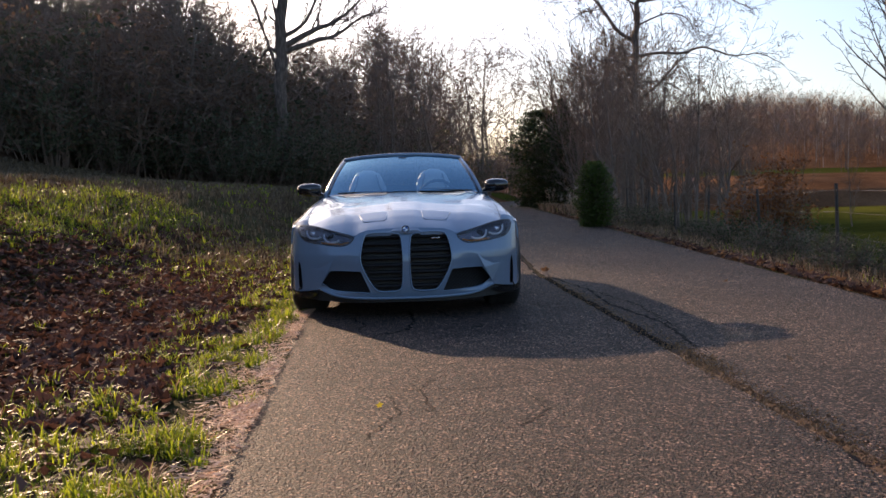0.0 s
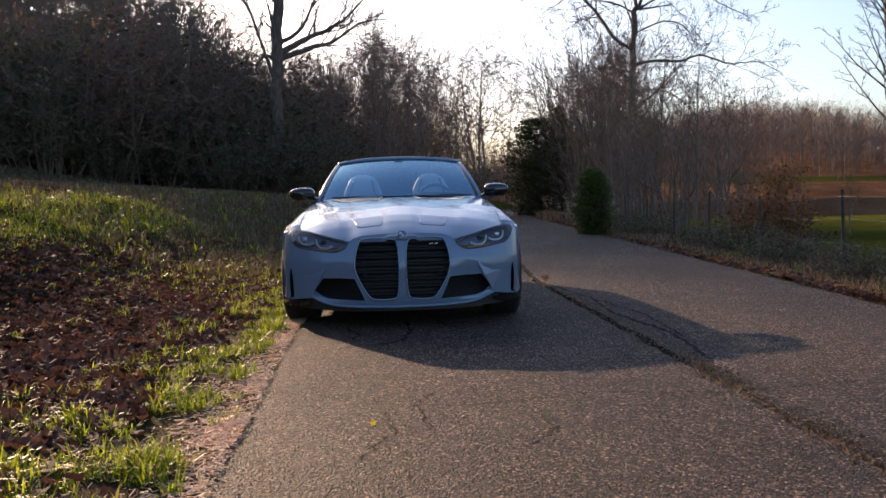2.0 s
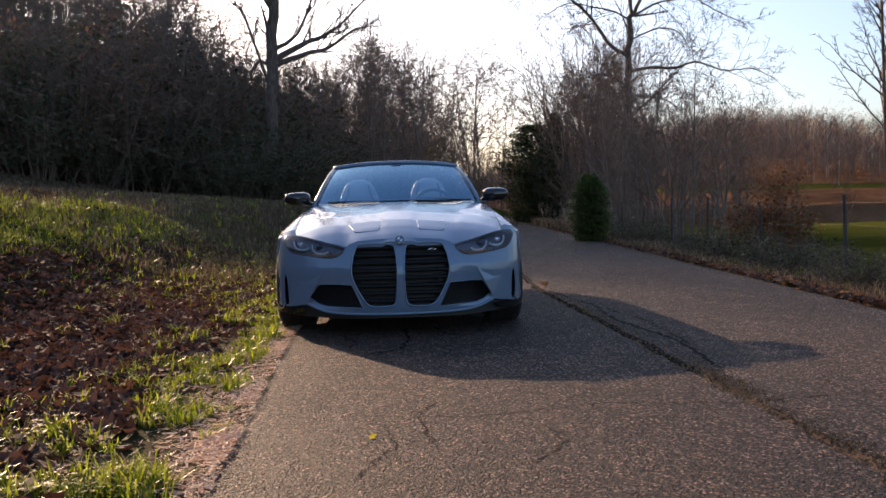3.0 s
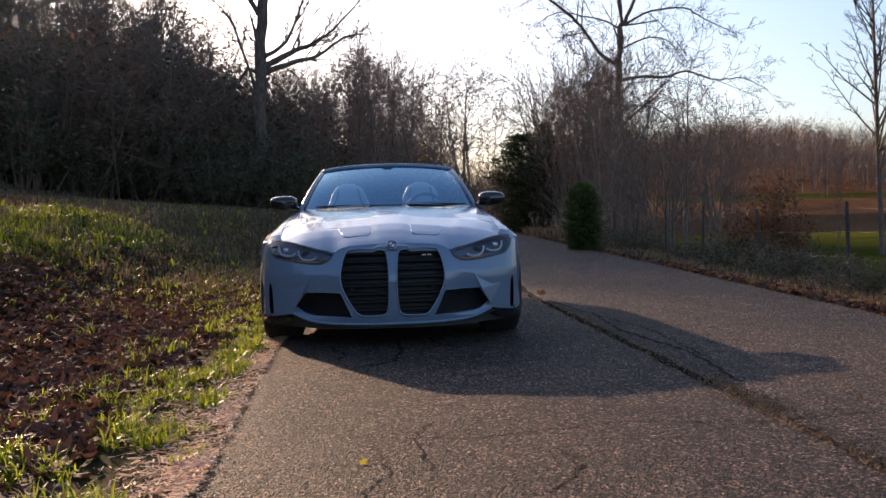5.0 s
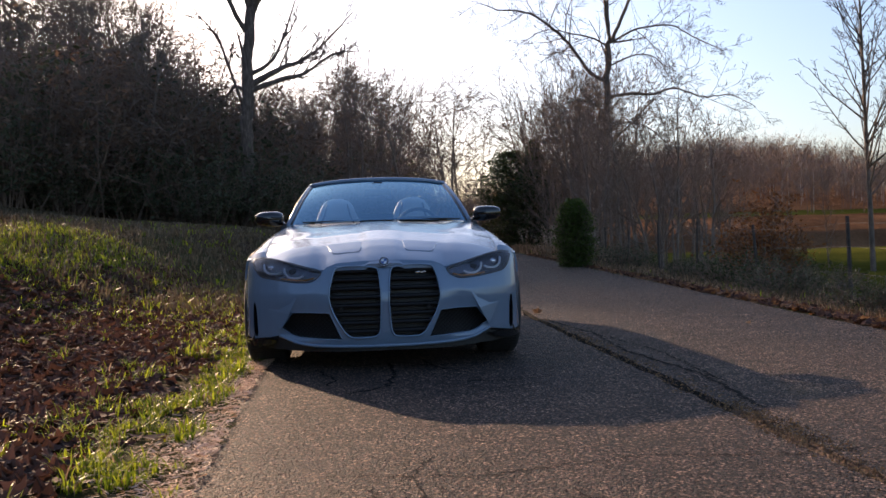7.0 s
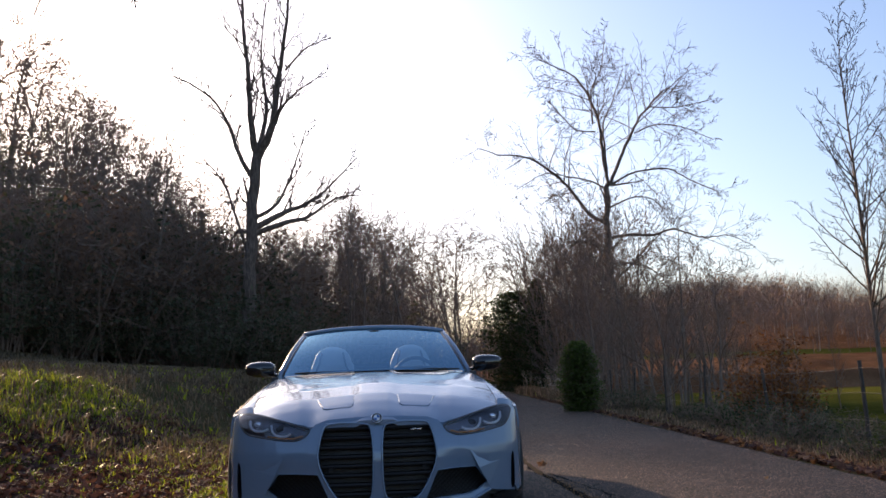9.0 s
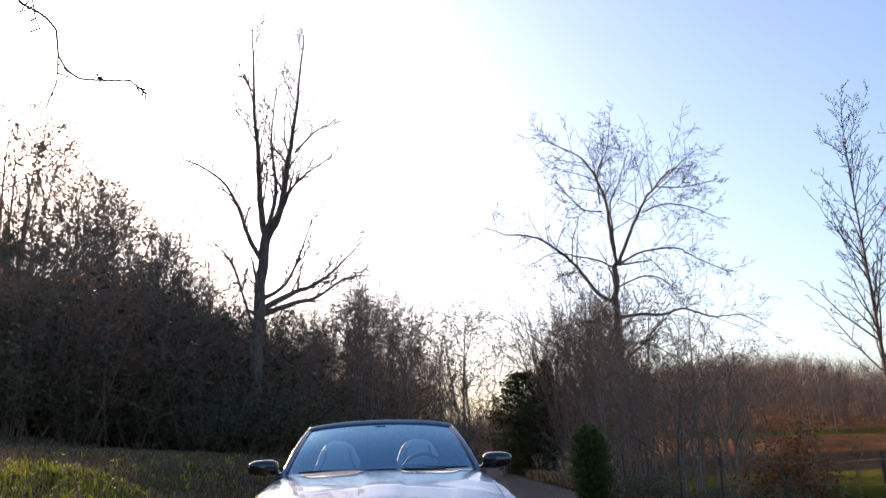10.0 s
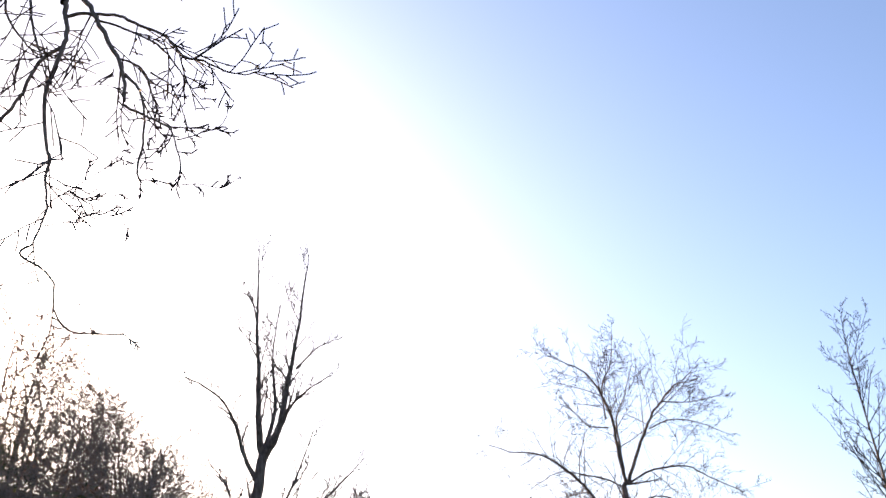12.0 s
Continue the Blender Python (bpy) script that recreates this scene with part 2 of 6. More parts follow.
gx = lines((-2500, -300, 8), (-300, -60, 16), (-60, -16, 22), (-16, -7, 18), (-7, 9, 110), (9, 30, 30), (30, 120, 30), (120, 500, 20), (500, 2500, 6))
gy = lines((-2500, -200, 6), (-200, -20, 12), (-20, -6, 14), (-6, 14, 130), (14, 50, 50), (50, 84, 18), (84, 122, 44), (122, 160, 14), (160, 500, 20), (500, 2500, 6))
X, Y = np.meshgrid(gx, gy)
Z = land(X, Y)
verts = []
for x, y, z in zip(X.ravel(), Y.ravel(), Z.ravel()):
    on = min(x - road_left(y), road_right(y) - x)
    if on > 0.06:
        z -= 0.04 * min(1.0, (on - 0.06) / 0.12)
    elif abs(x) < 60 and abs(y) < 90:
        z += float(bumps(x, y)) * min(1.0, -on / 0.8)
    verts.append((x, y, z))
nx = len(gx)
faces = [(j * nx + i, j * nx + i + 1, (j + 1) * nx + i + 1, (j + 1) * nx + i) for j in range(len(gy) - 1) for i in range(nx - 1)]
def region(x, y):
    """Which cover lies there: 0 litter and turf, 1 dry meadow, 2 green field, 3 leaf-strewn slope."""
    wob = 1.5 * noise.noise((x * 0.15, y * 0.15, 0.0))
    u, v = float(road_left(y)) - x, x - float(road_right(y))
    if u > 5.2 + wob * 0.5 and y > 5:
        return 1 if y < np.interp(x, [-45, -22, -12.6, -5, -1.0, 2.0, 6.0], [14, 25, 31, 37.5, 47, 62, 85]) else 4
    if v > 2.2 + wob * 0.3 and y < 86 + wob * 2:
        return 2
    if y > 86 or v > 80:
        return 3 if y < 107 + wob else (2 if y < 119 + wob else 3)
    return 0


ground = tagged(add("ground", mesh_of("ground", verts, faces, True), [SOIL, MEADOW, FIELD, LEAFBED, WOODFLOOR]), "rough grassy bank and meadow strewn with brown leaves", "ground", kind="structure")

ground.data.polygons.foreach_set("material_index", [region(*(sum(verts[i][k] for i in f) / 4 for k in (0, 1))) for f in faces])

CRUMBLE = plain("crumbled_earth", (0.075, 0.045, 0.028), 0.95, wear=0.6, scale=60, bump_d=0.01)
# the road: worn asphalt with a ragged edge and a broken seam along it
SEAM = 1.55
rows_y = lines((-45, -8, 60), (-8, 14, 330), (14, 60, 120), (60, 118, 40))
verts, faces = [], []
cols = [0.0, 0.004, 0.015, 0.06, 0.15, 0.3, 0.45, 0.6, 0.75, 0.88, 0.95]
for y in rows_y:
    l = float(road_left(y)) + 0.10 * noise.noise((0.0, y * 1.1, 5.0)) + 0.05 * noise.noise((0.0, y * 5, 2.0)) + 0.02 * noise.noise((0.0, y * 17, 2.0))
    r = float(road_right(y)) + 0.06 * noise.noise((0.0, y * 1.1, 9.0)) + 0.03 * noise.noise((0.0, y * 5, 7.0))
    c = SEAM + max(0.0, y - 3.6) * 0.075 + 0.022 * noise.noise((4.0, y * 2.5, 1.0)) + 0.012 * noise.noise((4.0, y * 9, 1.0))
    w = 0.024 + 0.034 * max(0.0, noise.noise((8.0, y * 3.0, 1.0)) + 0.30)
    deep = 0.028 * float(1 - step(4.0, 9.0, y))
    xs = [l + (c - w - l) * k for k in cols] + [c - w, c - w * 0.5, c + w * 0.3, c + w, c + w + 0.05] + [c + w + 0.05 + (r - c - w - 0.05) * (1 - k) for k in cols[::-1]][1:]
    for i, x in enumerate(xs):
        z = 0.012 + 0.004 * noise.noise((x * 1.5, y * 1.5, 0.0))
        if i in (0, len(xs) - 1):
            z = -0.035
        elif i in (1, len(xs) - 2):
            z = -0.002
        elif i in (12, 13):
            z -= deep
        elif i in (14, 15):
            z += 0.0
        verts.append((x, y, z))
n_c = len(xs)
for j in range(len(rows_y) - 1):
    for i in range(n_c - 1):
        faces.append((j * n_c + i, j * n_c + i + 1, (j + 1) * n_c + i + 1, (j + 1) * n_c + i))
road = tagged(add("road", mesh_of("road", verts, faces, True), [ASPHALT, TAR, CRUMBLE]), "narrow worn asphalt road with a broken lengthwise seam", "road", kind="structure")
road.data.polygons.foreach_set("material_index", [(2 if rows_y[j] < -1.55 and i > 11 else 1) if i in (11, 12, 13) and rows_y[j] < 9 else 0 for j in range(len(rows_y) - 1) for i in range(n_c - 1)])

road.data.polygons.foreach_set("use_smooth", [not 10 <= i <= 14 for j in range(len(rows_y) - 1) for i in range(n_c - 1)])


def crack(pts, wide, seed):
    """A thin tar-filled crack in the road, wandering from point to point."""
    r = random.Random(seed)
    line = []
    for (x0, y0), (x1, y1) in zip(pts, pts[1:]):
        k = max(2, int(math.hypot(x1 - x0, y1 - y0) / 0.025))
        line += [(x0 + (x1 - x0) * i / k + r.gauss(0, 0.009), y0 + (y1 - y0) * i / k + r.gauss(0, 0.009)) for i in range(k)]
    vs, fs = [], []
    for i, (x, y) in enumerate(line):
        a, b = line[max(0, i - 1)], line[min(len(line) - 1, i + 1)]
        d = Vector((b[0] - a[0], b[1] - a[1])).normalized()
        w = wide * r.uniform(0.25, 1.0) * min(1.0, 0.2 + min(i, len(line) - 1 - i) / 6)
        zz = 0.012 + 0.004 * noise.noise((x * 1.5, y * 1.5, 0.0)) + 0.0025
        vs += [(x - d.y * w, y + d.x * w, zz), (x + d.y * w, y - d.x * w, zz)]
        if i:
            fs.append((2 * i - 2, 2 * i - 1, 2 * i + 1, 2 * i))
    return vs, fs


vs, fs = [], []
CRACKS = [([(-0.35, 0.45), (-0.2, 0.30), (0.05, 0.42), (0.3, 0.2), (0.75, 0.28)], 0.008), ([(0.02, 0.5), (0.05, -0.1), (0.0, -0.55), (-0.25, -0.75)], 0.012), ([(0.25, 0.5), (0.35, 0.05), (0.5, -0.1)], 0.008), ([(-0.45, 0.2), (-0.3, -0.2), (-0.35, -0.5)], 0.008), ([(0.35, -0.45), (0.7, -0.5), (1.1, -0.35)], 0.007), ([(0.3, -0.6), (0.6, -0.75), (0.95, -0.6)], 0.006), ([(-0.3, -2.35), (0.3, -2.45), (0.9, -2.3), (1.5, -2.4), (2.3, -2.25)], 0.0035), ([(0.1, -2.9), (0.05, -2.4), (0.15, -2.1)], 0.004), ([(-0.2, -3.3), (-0.05, -2.9), (-0.1, -2.5)], 0.004), ([(1.62, 2.9), (1.75, 1.6), (1.68, 0.5), (1.8, -0.6), (1.7, -1.6)], 0.012), ([(1.75, 1.6), (1.9, 0.4), (1.82, -0.9)], 0.008), ([(0.42, -3.2), (0.6, -2.9), (0.55, -2.6)], 0.004)]
for i, (pts, w) in enumerate(CRACKS):
    a, b = crack(pts, w * 1.5, i)
    fs += [tuple(q + len(vs) for q in f) for f in b]
    vs += a
tagged(add("road_cracks", mesh_of("road_cracks", vs, fs), TAR), "dark tar-filled cracks wandering over the asphalt", "cracks", kind="stuff")

# crumbs and grit broken out of the seam
rc = random.Random(12)
vs, fs = [], []
for k in range(5200):
    y = -6.0 + 4.6 * rc.random() if k % 4 else rc.uniform(-1.6, 3.0)
    x = SEAM + 0.02 + rc.gauss(0.025, 0.052) + 0.03 * noise.noise((1.0, y * 2.2, 4.0))
    s = rc.uniform(0.0025, 0.0075) * (1.8 if rc.random() < 0.05 else 1)
    c = Vector((x, y, 0.012 + s * 0.3))
    k0 = len(vs)
    vs += [c + Vector((math.cos(a) * s * rc.uniform(0.7, 1.3), math.sin(a) * s * rc.uniform(0.7, 1.3), -s * 0.5)) for a in (0, 1.57, 3.14, 4.71)] + [c + Vector((rc.gauss(0, 0.2) * s, rc.gauss(0, 0.2) * s, s * rc.uniform(0.4, 0.9)))]
    fs += [(k0, k0 + 1, k0 + 4), (k0 + 1, k0 + 2, k0 + 4), (k0 + 2, k0 + 3, k0 + 4), (k0 + 3, k0, k0 + 4)]
GRIT = leafy("seam_grit", (0.05, 0.028, 0.013), (0.26, 0.155, 0.07), 0.0, 0.9)
tagged(add("seam_grit", mesh_of("seam_grit", vs, fs), GRIT), "brown grit crumbled out of the broken seam", "grit", kind="stuff")

# loose grit of the worn surface, nearest the way
vs, fs = [], []
for k in range(21000):
    y = -5.2 + 6.2 * rc.random() ** 1.25
    x = rc.uniform(float(road_left(y)) + 0.03, 3.3)
    if x > 0.3 + 0.62 * (y + 6.2) + 0.4:
        continue
    s = rc.uniform(0.0026, 0.006)
    c = Vector((x, y, 0.012 + 0.004 * noise.noise((x * 1.5, y * 1.5, 0.0)) + s * 0.25))
    k0, a0 = len(vs), rc.uniform(0, 1.5)
    vs += [c + Vector((math.cos(a + a0) * s * rc.uniform(0.7, 1.3), math.sin(a + a0) * s * rc.uniform(0.7, 1.3), -s * 0.5)) for a in (0, 1.57, 3.14, 4.71)] + [c + Vector((rc.gauss(0, 0.2) * s, rc.gauss(0, 0.2) * s, s * rc.uniform(0.2, 0.6)))]
    fs += [(k0, k0 + 1, k0 + 4), (k0 + 1, k0 + 2, k0 + 4), (k0 + 2, k0 + 3, k0 + 4), (k0 + 3, k0, k0 + 4)]
CHIP = leafy("road_chippings", (0.065, 0.043, 0.035), (0.20, 0.132, 0.104), 0.0, 0.85)
tagged(add("road_chippings", mesh_of("road_chippings", vs, fs), CHIP), "small stone chippings in the worn asphalt", "gravel", kind="stuff")

# ---- bare trees ----
def tube(vs, fs, pts, radii, sides):
    """A tapered limb through the points."""
    base, k = len(vs), len(pts)
    for i, p in enumerate(pts):
        d = (pts[min(i + 1, k - 1)] - pts[max(i - 1, 0)])
        a = d.cross(Vector((0.31, 0.95, 0.11)))
        if a.length < 1e-6:
            a = d.cross(Vector((1, 0, 0)))
        a.normalize()
        b = d.normalized().cross(a)
        for s in range(sides):
            t = 2 * math.pi * s / sides
            vs.append(p + (a * math.cos(t) + b * math.sin(t)) * radii[i])
    for i in range(k - 1):
        for s in range(sides):
            s2 = (s + 1) % sides
            fs.append((base + i * sides + s, base + i * sides + s2, base + (i + 1) * sides + s2, base + (i + 1) * sides + s))


def grow(wood, twigs, p, d, length, r, level, rng, o):
    """One limb and what springs from it. o: steps, kids, angle, shrink, up, wander, levels."""
    steps = 6 if level == 0 else (4 if level < 2 else (3 if level == 2 else o.get("fine", 1)))
    pts, dirs = [p.copy()], [d.copy()]
    for i in range(steps):
        d = (d + Vector((rng.gauss(0, 1), rng.gauss(0, 1), rng.gauss(0, 0.7))) * o["wander"] * (0.35 if level == 0 else 1) + Vector((0, 0, o["up"] * (0.3 if level == 0 else 1)))).normalized()
        p = p + d * (length / steps)
        pts.append(p.copy())
        dirs.append(d.copy())
    thin = r < o.get("thin", 0.03)
    radii = [max(o["tip"], r * (1 - (0.72 if level else o.get("taper", 0.7)) * i / steps)) for i in range(steps + 1)]
    if o.get("flat") and level >= 3:
        # the last twigs are thin blades of wood
        w = Vector((rng.gauss(0, 1), rng.gauss(0, 1), rng.gauss(0, 0.3))).cross(d).normalized() * o["tip"] * 1.15
        k = len(twigs[0])
        twigs[0].extend([pts[0] - w, pts[0] + w, pts[-1] + w * 0.6, pts[-1] - w * 0.6])
        twigs[1].append((k, k + 1, k + 2, k + 3))
        return
    tube(*(twigs if thin else wood), pts, radii, 3 if thin else (8 if level == 0 else 5))
    if level >= o["levels"]:
        return
    kids = o["kids"][min(level, len(o["kids"]) - 1)]
    first = o.get("first", 0.35) if level == 0 else 0.2
    for k in range(kids):
        t = first + (1 - first) * (k + rng.random()) / kids
        i = min(steps - 1, int(t * steps))
        f = t * steps - i
        q, dd = pts[i].lerp(pts[i + 1], f), dirs[i + 1]
        side = dd.orthogonal().normalized()
        side.rotate(Matrix.Rotation(rng.random() * 6.283, 3, dd))
        ang = radians(rng.gauss(o["angle"], 9))
        nd = (dd * math.cos(ang) + side * math.sin(ang)).normalized()
        ll = length * o["shrink"] * (1.15 - 0.6 * t if level == 0 else 1.0) * rng.uniform(0.7, 1.15)
        grow(wood, twigs, q, nd, ll, max(o["tip"], radii[i] * rng.uniform(0.42, 0.62)), level + 1, rng, o)


def limbs_tree(limbs, rng, o):
    """A tree from its main limbs (points, thick end, thin end), each dressed with random branches."""
    wood, twigs = ([], []), ([], [])
    for pts, r0, r1, kids in limbs:
        pts = [Vector(q) for q in pts]
        fine = []
        for i in range(len(pts) - 1):
            a, b, c, e = pts[max(i - 1, 0)], pts[i], pts[i + 1], pts[min(i + 2, len(pts) - 1)]
            for s in range(4):
                t = s / 4
                fine.append(0.5 * ((2 * b) + (c - a) * t + (2 * a - 5 * b + 4 * c - e) * t * t + (3 * b - a - 3 * c + e) * t ** 3) + Vector((rng.gauss(0, 1), rng.gauss(0, 1), rng.gauss(0, 1))) * r0 * o.get("crook", 0.25))
        fine.append(pts[-1])
        k = len(fine) - 1
        radii = [r0 + (r1 - r0) * i / k for i in range(k + 1)]
        tube(*wood, fine, radii, 9 if r0 > 0.15 else 6)
        total = sum((fine[i + 1] - fine[i]).length for i in range(k))
        for j in range(kids):
            t = 0.22 + 0.78 * (j + rng.random()) / kids
            i = min(k - 1, int(t * k))
            q = fine[i].lerp(fine[i + 1], t * k - i)
            dd = (fine[i + 1] - fine[i]).normalized()
            side = dd.orthogonal().normalized()
            side.rotate(Matrix.Rotation(rng.random() * 6.283, 3, dd))
            ang = radians(rng.gauss(o["angle"], 10))
            nd = (dd * math.cos(ang) + side * math.sin(ang)).normalized()
            grow(wood, twigs, q, nd, total * o["shrink"] * (1.25 - 0.85 * t) * rng.uniform(0.6, 1.1), max(o["tip"], radii[i] * rng.uniform(0.3, 0.55)), 2, rng, o)
    return wood, twigs


def bare_tree(name, wood, twigs, label, category="tree", group="", m=None, bark=None, extra=None, twig=None):
    root = new(name)
    add("trunk", mesh_of("trunk", *wood, True), bark or BARK, root)
    if twigs[0]:
        add("crown", mesh_of("crown", *twigs), twig or TWIG, root, "fine bare twigs")
    if extra:
        add("foliage", mesh_of("foliage", *extra[:2]), extra[2], root, extra[3])
    root.matrix_basis = m or Matrix()
    return tagged(root, label, category, group)


def leaf_quads(centers, rng, size, droop=0.3):
    """Small folded leaves about the given places."""
    vs, fs = [], []
    for c in centers:
        a = Vector((rng.gauss(0, 1), rng.gauss(0, 1), rng.gauss(0, 1) * droop)).normalized()
        b = a.cross(Vector((rng.gauss(0, 1), rng.gauss(0, 1), rng.gauss(0, 1)))).normalized()
        s = size * rng.uniform(0.6, 1.3)
        k = len(vs)
        vs += [c - a * s, c + b * s * 0.45, c + a * s, c - b * s * 0.45]
        fs.append((k, k + 1, k + 2, k + 3))
    return vs, fs


def at(x, y, sink=0.12, turn=0.0, size=1.0, lean=(0.0, 0.0)):
    return pose(x, y, float(land(x, y)) - sink, lean[0], lean[1], turn) @ Matrix.Scale(size, 4)



rng = random.Random(7)
# 0-3 broad crowns, 4-7 upright crowns, 8-9 slender poles, 10-13 old trees of the far ridge
FORMS = [dict(kids=(11, 6, 5), angle=54, shrink=0.47, up=0.07, wander=0.17, first=0.22, tip=0.0135)] * 4
FORMS += [dict(kids=(13, 6, 4), angle=40, shrink=0.40, up=0.10, wander=0.15, first=0.22, tip=0.0135)] * 4
FORMS += [dict(kids=(11, 5, 4), angle=42, shrink=0.24, up=0.10, wander=0.14, first=0.4, tip=0.0115)] * 2
FORMS += [dict(kids=(11, 6, 5), angle=56, shrink=0.50, up=0.07, wander=0.17, first=0.20, tip=0.025)] * 4
LEAFBROWN = leafy("withered_oak_leaf", (0.10, 0.062, 0.042), (0.24, 0.145, 0.09), 0.4)
UNDERLEAF = leafy("thicket_leaf", (0.045, 0.052, 0.026), (0.115, 0.112, 0.058), 0.35)
variants = []
for k, form in enumerate(FORMS):
    o = dict(form, levels=3, thin=0.034, taper=0.88, flat=True)
    wood, twigs = ([], []), ([], [])
    grow(wood, twigs, Vector((0, 0, 0)), Vector((0, 0, 1)), rng.uniform(11.5, 13.5), 0.085 if k in (8, 9) else rng.uniform(0.12, 0.17), 0, rng, o)
    extra = None
    if k in (2, 3, 5, 6):
        every = {2: 6, 3: 5, 5: 3, 6: 5}[k]
        pick = [v + Vector((rng.gauss(0, 0.15), rng.gauss(0, 0.15), rng.gauss(0, 0.15))) for i, v in enumerate(twigs[0]) if i % every == 0 and v.z < 9]
        extra = (*leaf_quads(pick, rng, 0.11), {5: GOLDLEAF, 6: RUSTLEAF}.get(k, LEAFBROWN), "last withered leaves")
    variants.append(bare_tree("bare_tree", wood, twigs, "leafless tree with a spreading crown in a dense winter wood" if k < 4 or k > 9 else "slender leafless tree in a dense winter wood", group="bare woodland trees", extra=extra))


def dead_bush(seed, wide, high, stems, leaves, leaf_mat, size, label, name="shrub", category="shrub", stem_mat=None, lift=0.15, group=""):
    """A thicket of thin stems with small leaves clustered along them."""
    r = random.Random(seed)
    vs, fs, spots = [], [], []
    for i in range(stems):
        a, q = r.uniform(0, 6.283), math.sqrt(r.random()) * wide
        p = Vector((q * math.cos(a) * 0.5, q * math.sin(a) * 0.5, 0))
        top = Vector((q * math.cos(a) * 1.1, q * math.sin(a) * 1.1, high * r.uniform(0.55, 1.0) * (1 - 0.35 * (q / wide) ** 2)))
        pts = [p, p.lerp(top, 0.4) + Vector((r.gauss(0, 0.08), r.gauss(0, 0.08), 0)) * high * 0.3, top]
        rad = 0.006 + 0.004 * high
        tube(vs, fs, pts, [rad, rad * 0.7, rad * 0.25], 3)
        for j in range(6):
            t = r.uniform(0.3, 1)
            b = pts[0].lerp(pts[1], t * 2) if t < 0.5 else pts[1].lerp(pts[2], t * 2 - 1)
            e = b + Vector((r.gauss(0, 1), r.gauss(0, 1), r.uniform(0, 1.2))) * high * 0.13
            tube(vs, fs, [b, e], [rad * 0.5, rad * 0.2], 3)
            spots.append((b, e))
    root = new(name)
    tagged(add("brushwood", mesh_of("brushwood", vs, fs), stem_mat or TWIG, root), kind="stuff")
    if leaves:
        cs = []
        for i in range(leaves):
            b, e = r.choice(spots)
            c = b.lerp(e, r.uniform(0.2, 1.2)) + Vector((r.gauss(0, 1), r.gauss(0, 1), r.gauss(0, 1))) * size * 1.5
            c.z = max(lift * r.random(), c.z)
            cs.append(c)
        tagged(add("foliage", mesh_of("foliage", *leaf_quads(cs, r, size, 0.8)), leaf_mat, root), kind="stuff")
    return tagged(root, label, category, group)


def wood_edge(x):
    return float(np.interp(x, [-45, -22, -12.6, -5, -1.0, 2.0, 6.0], [14, 25, 31, 37.5, 47, 62, 85]))


def skyline(x, y):
    """How high the treetops stand there, from the slope of the woods' outline seen from the road."""
    az = math.degrees(math.atan2(x, y + 5.2))
    up = np.interp(az, [-40, -30, -23.6, -21.9, -20.6, -18.9, -17.5, -16.8, -15.7, -14.3, -13.8, -12.4, -11.1, -8, -2.9, -1.7, -0.7, 0.1, 1.7, 3.6, 5.3, 6.8, 7.8, 8.4, 9.6, 11.2, 12.9, 15.4, 18.2, 20, 22.2, 23.1, 26, 40],
                   [0.44, 0.44, 0.434, 0.409, 0.351, 0.368, 0.349, 0.31, 0.329, 0.318, 0.283, 0.271, 0.232, 0.20, 0.185, 0.25, 0.235, 0.22, 0.20, 0.218, 0.22, 0.197, 0.15, 0.10, 0.10, 0.20, 0.213, 0.215, 0.182, 0.155, 0.133, 0.115, 0.09, 0.09])
    return 0.95 + float(up) * math.hypot(x, y + 5.2)


def room(x, y, gap, taken):
    return all((x - a) ** 2 + (y - b) ** 2 > gap * gap for a, b in taken)


def tree_at(kind, x, y, share, low=True):
    """A tree whose top reaches that share of the outline's height; None where it would be a mere seedling."""
    want = (skyline(x, y) - float(land(x, y))) * share
    across = x + 0.505 * y
    if low and -9.0 < across < 4.8 + 0.3 * min(want, 27) and x < 0:
        # kept low so that the sun reaches the car and the near road
        want = min(want, 0.329 * (math.hypot(x, y) - 4.5) - float(land(x, y)) - rng.uniform(0.0, 1.2))
    if want < 1.6:
        return
    tall = max(d[2] for c in variants[kind].children for d in c.bound_box)
    places.append((kind, at(x, y, 0.2, rng.uniform(0, 360), min(2.9, want / tall), (rng.gauss(0, 2.5), rng.gauss(1, 2.5)))))


places, spots = [], []
# the wood on the hill: its edge, then the trees behind
for k in range(16000):
    # a close stand first, added to shade the bank, then the wood behind it
    young = k < 5000 and len(spots) < 48
    x, y = rng.uniform(-32, 7), rng.uniform(22, 62)
    if young and not (-9 < x + 0.505 * y < 10 and y < wood_edge(x) + 9):
        continue
    if y < wood_edge(x) + 1.2 or x > road_left(y) - 3.0 or x < -0.56 * (y + 8) or not room(x, y, 1.7 if young else 2.4, spots):
        continue
    spots.append((x, y))
    tree_at(rng.choice((0, 1, 2, 3, 4, 6, 7, 8)) if x < -8 else rng.choice((0, 1, 4, 7, 7, 4, 9)), x, y, rng.uniform(0.75, 1.04) if rng.random() < 0.8 else rng.uniform(0.95, 1.06))
    if len(spots) >= 135:
        break
far_spots = []
for k in range(9000):
    az, d = radians(rng.uniform(-25, -7)), rng.uniform(58, 165) if k % 3 else rng.uniform(150, 235)
    x, y = d * math.sin(az), d * math.cos(az) - 5.2
    if x + 0.505 * y < 5.0 or (d > 110 and az > radians(-17)) or not room(x, y, 3.2, far_spots):
        continue
    far_spots.append((x, y))
    tree_at(10 + len(far_spots) % 4, x, y, rng.uniform(0.55, 1.02))
    if len(far_spots) >= 34:
        break
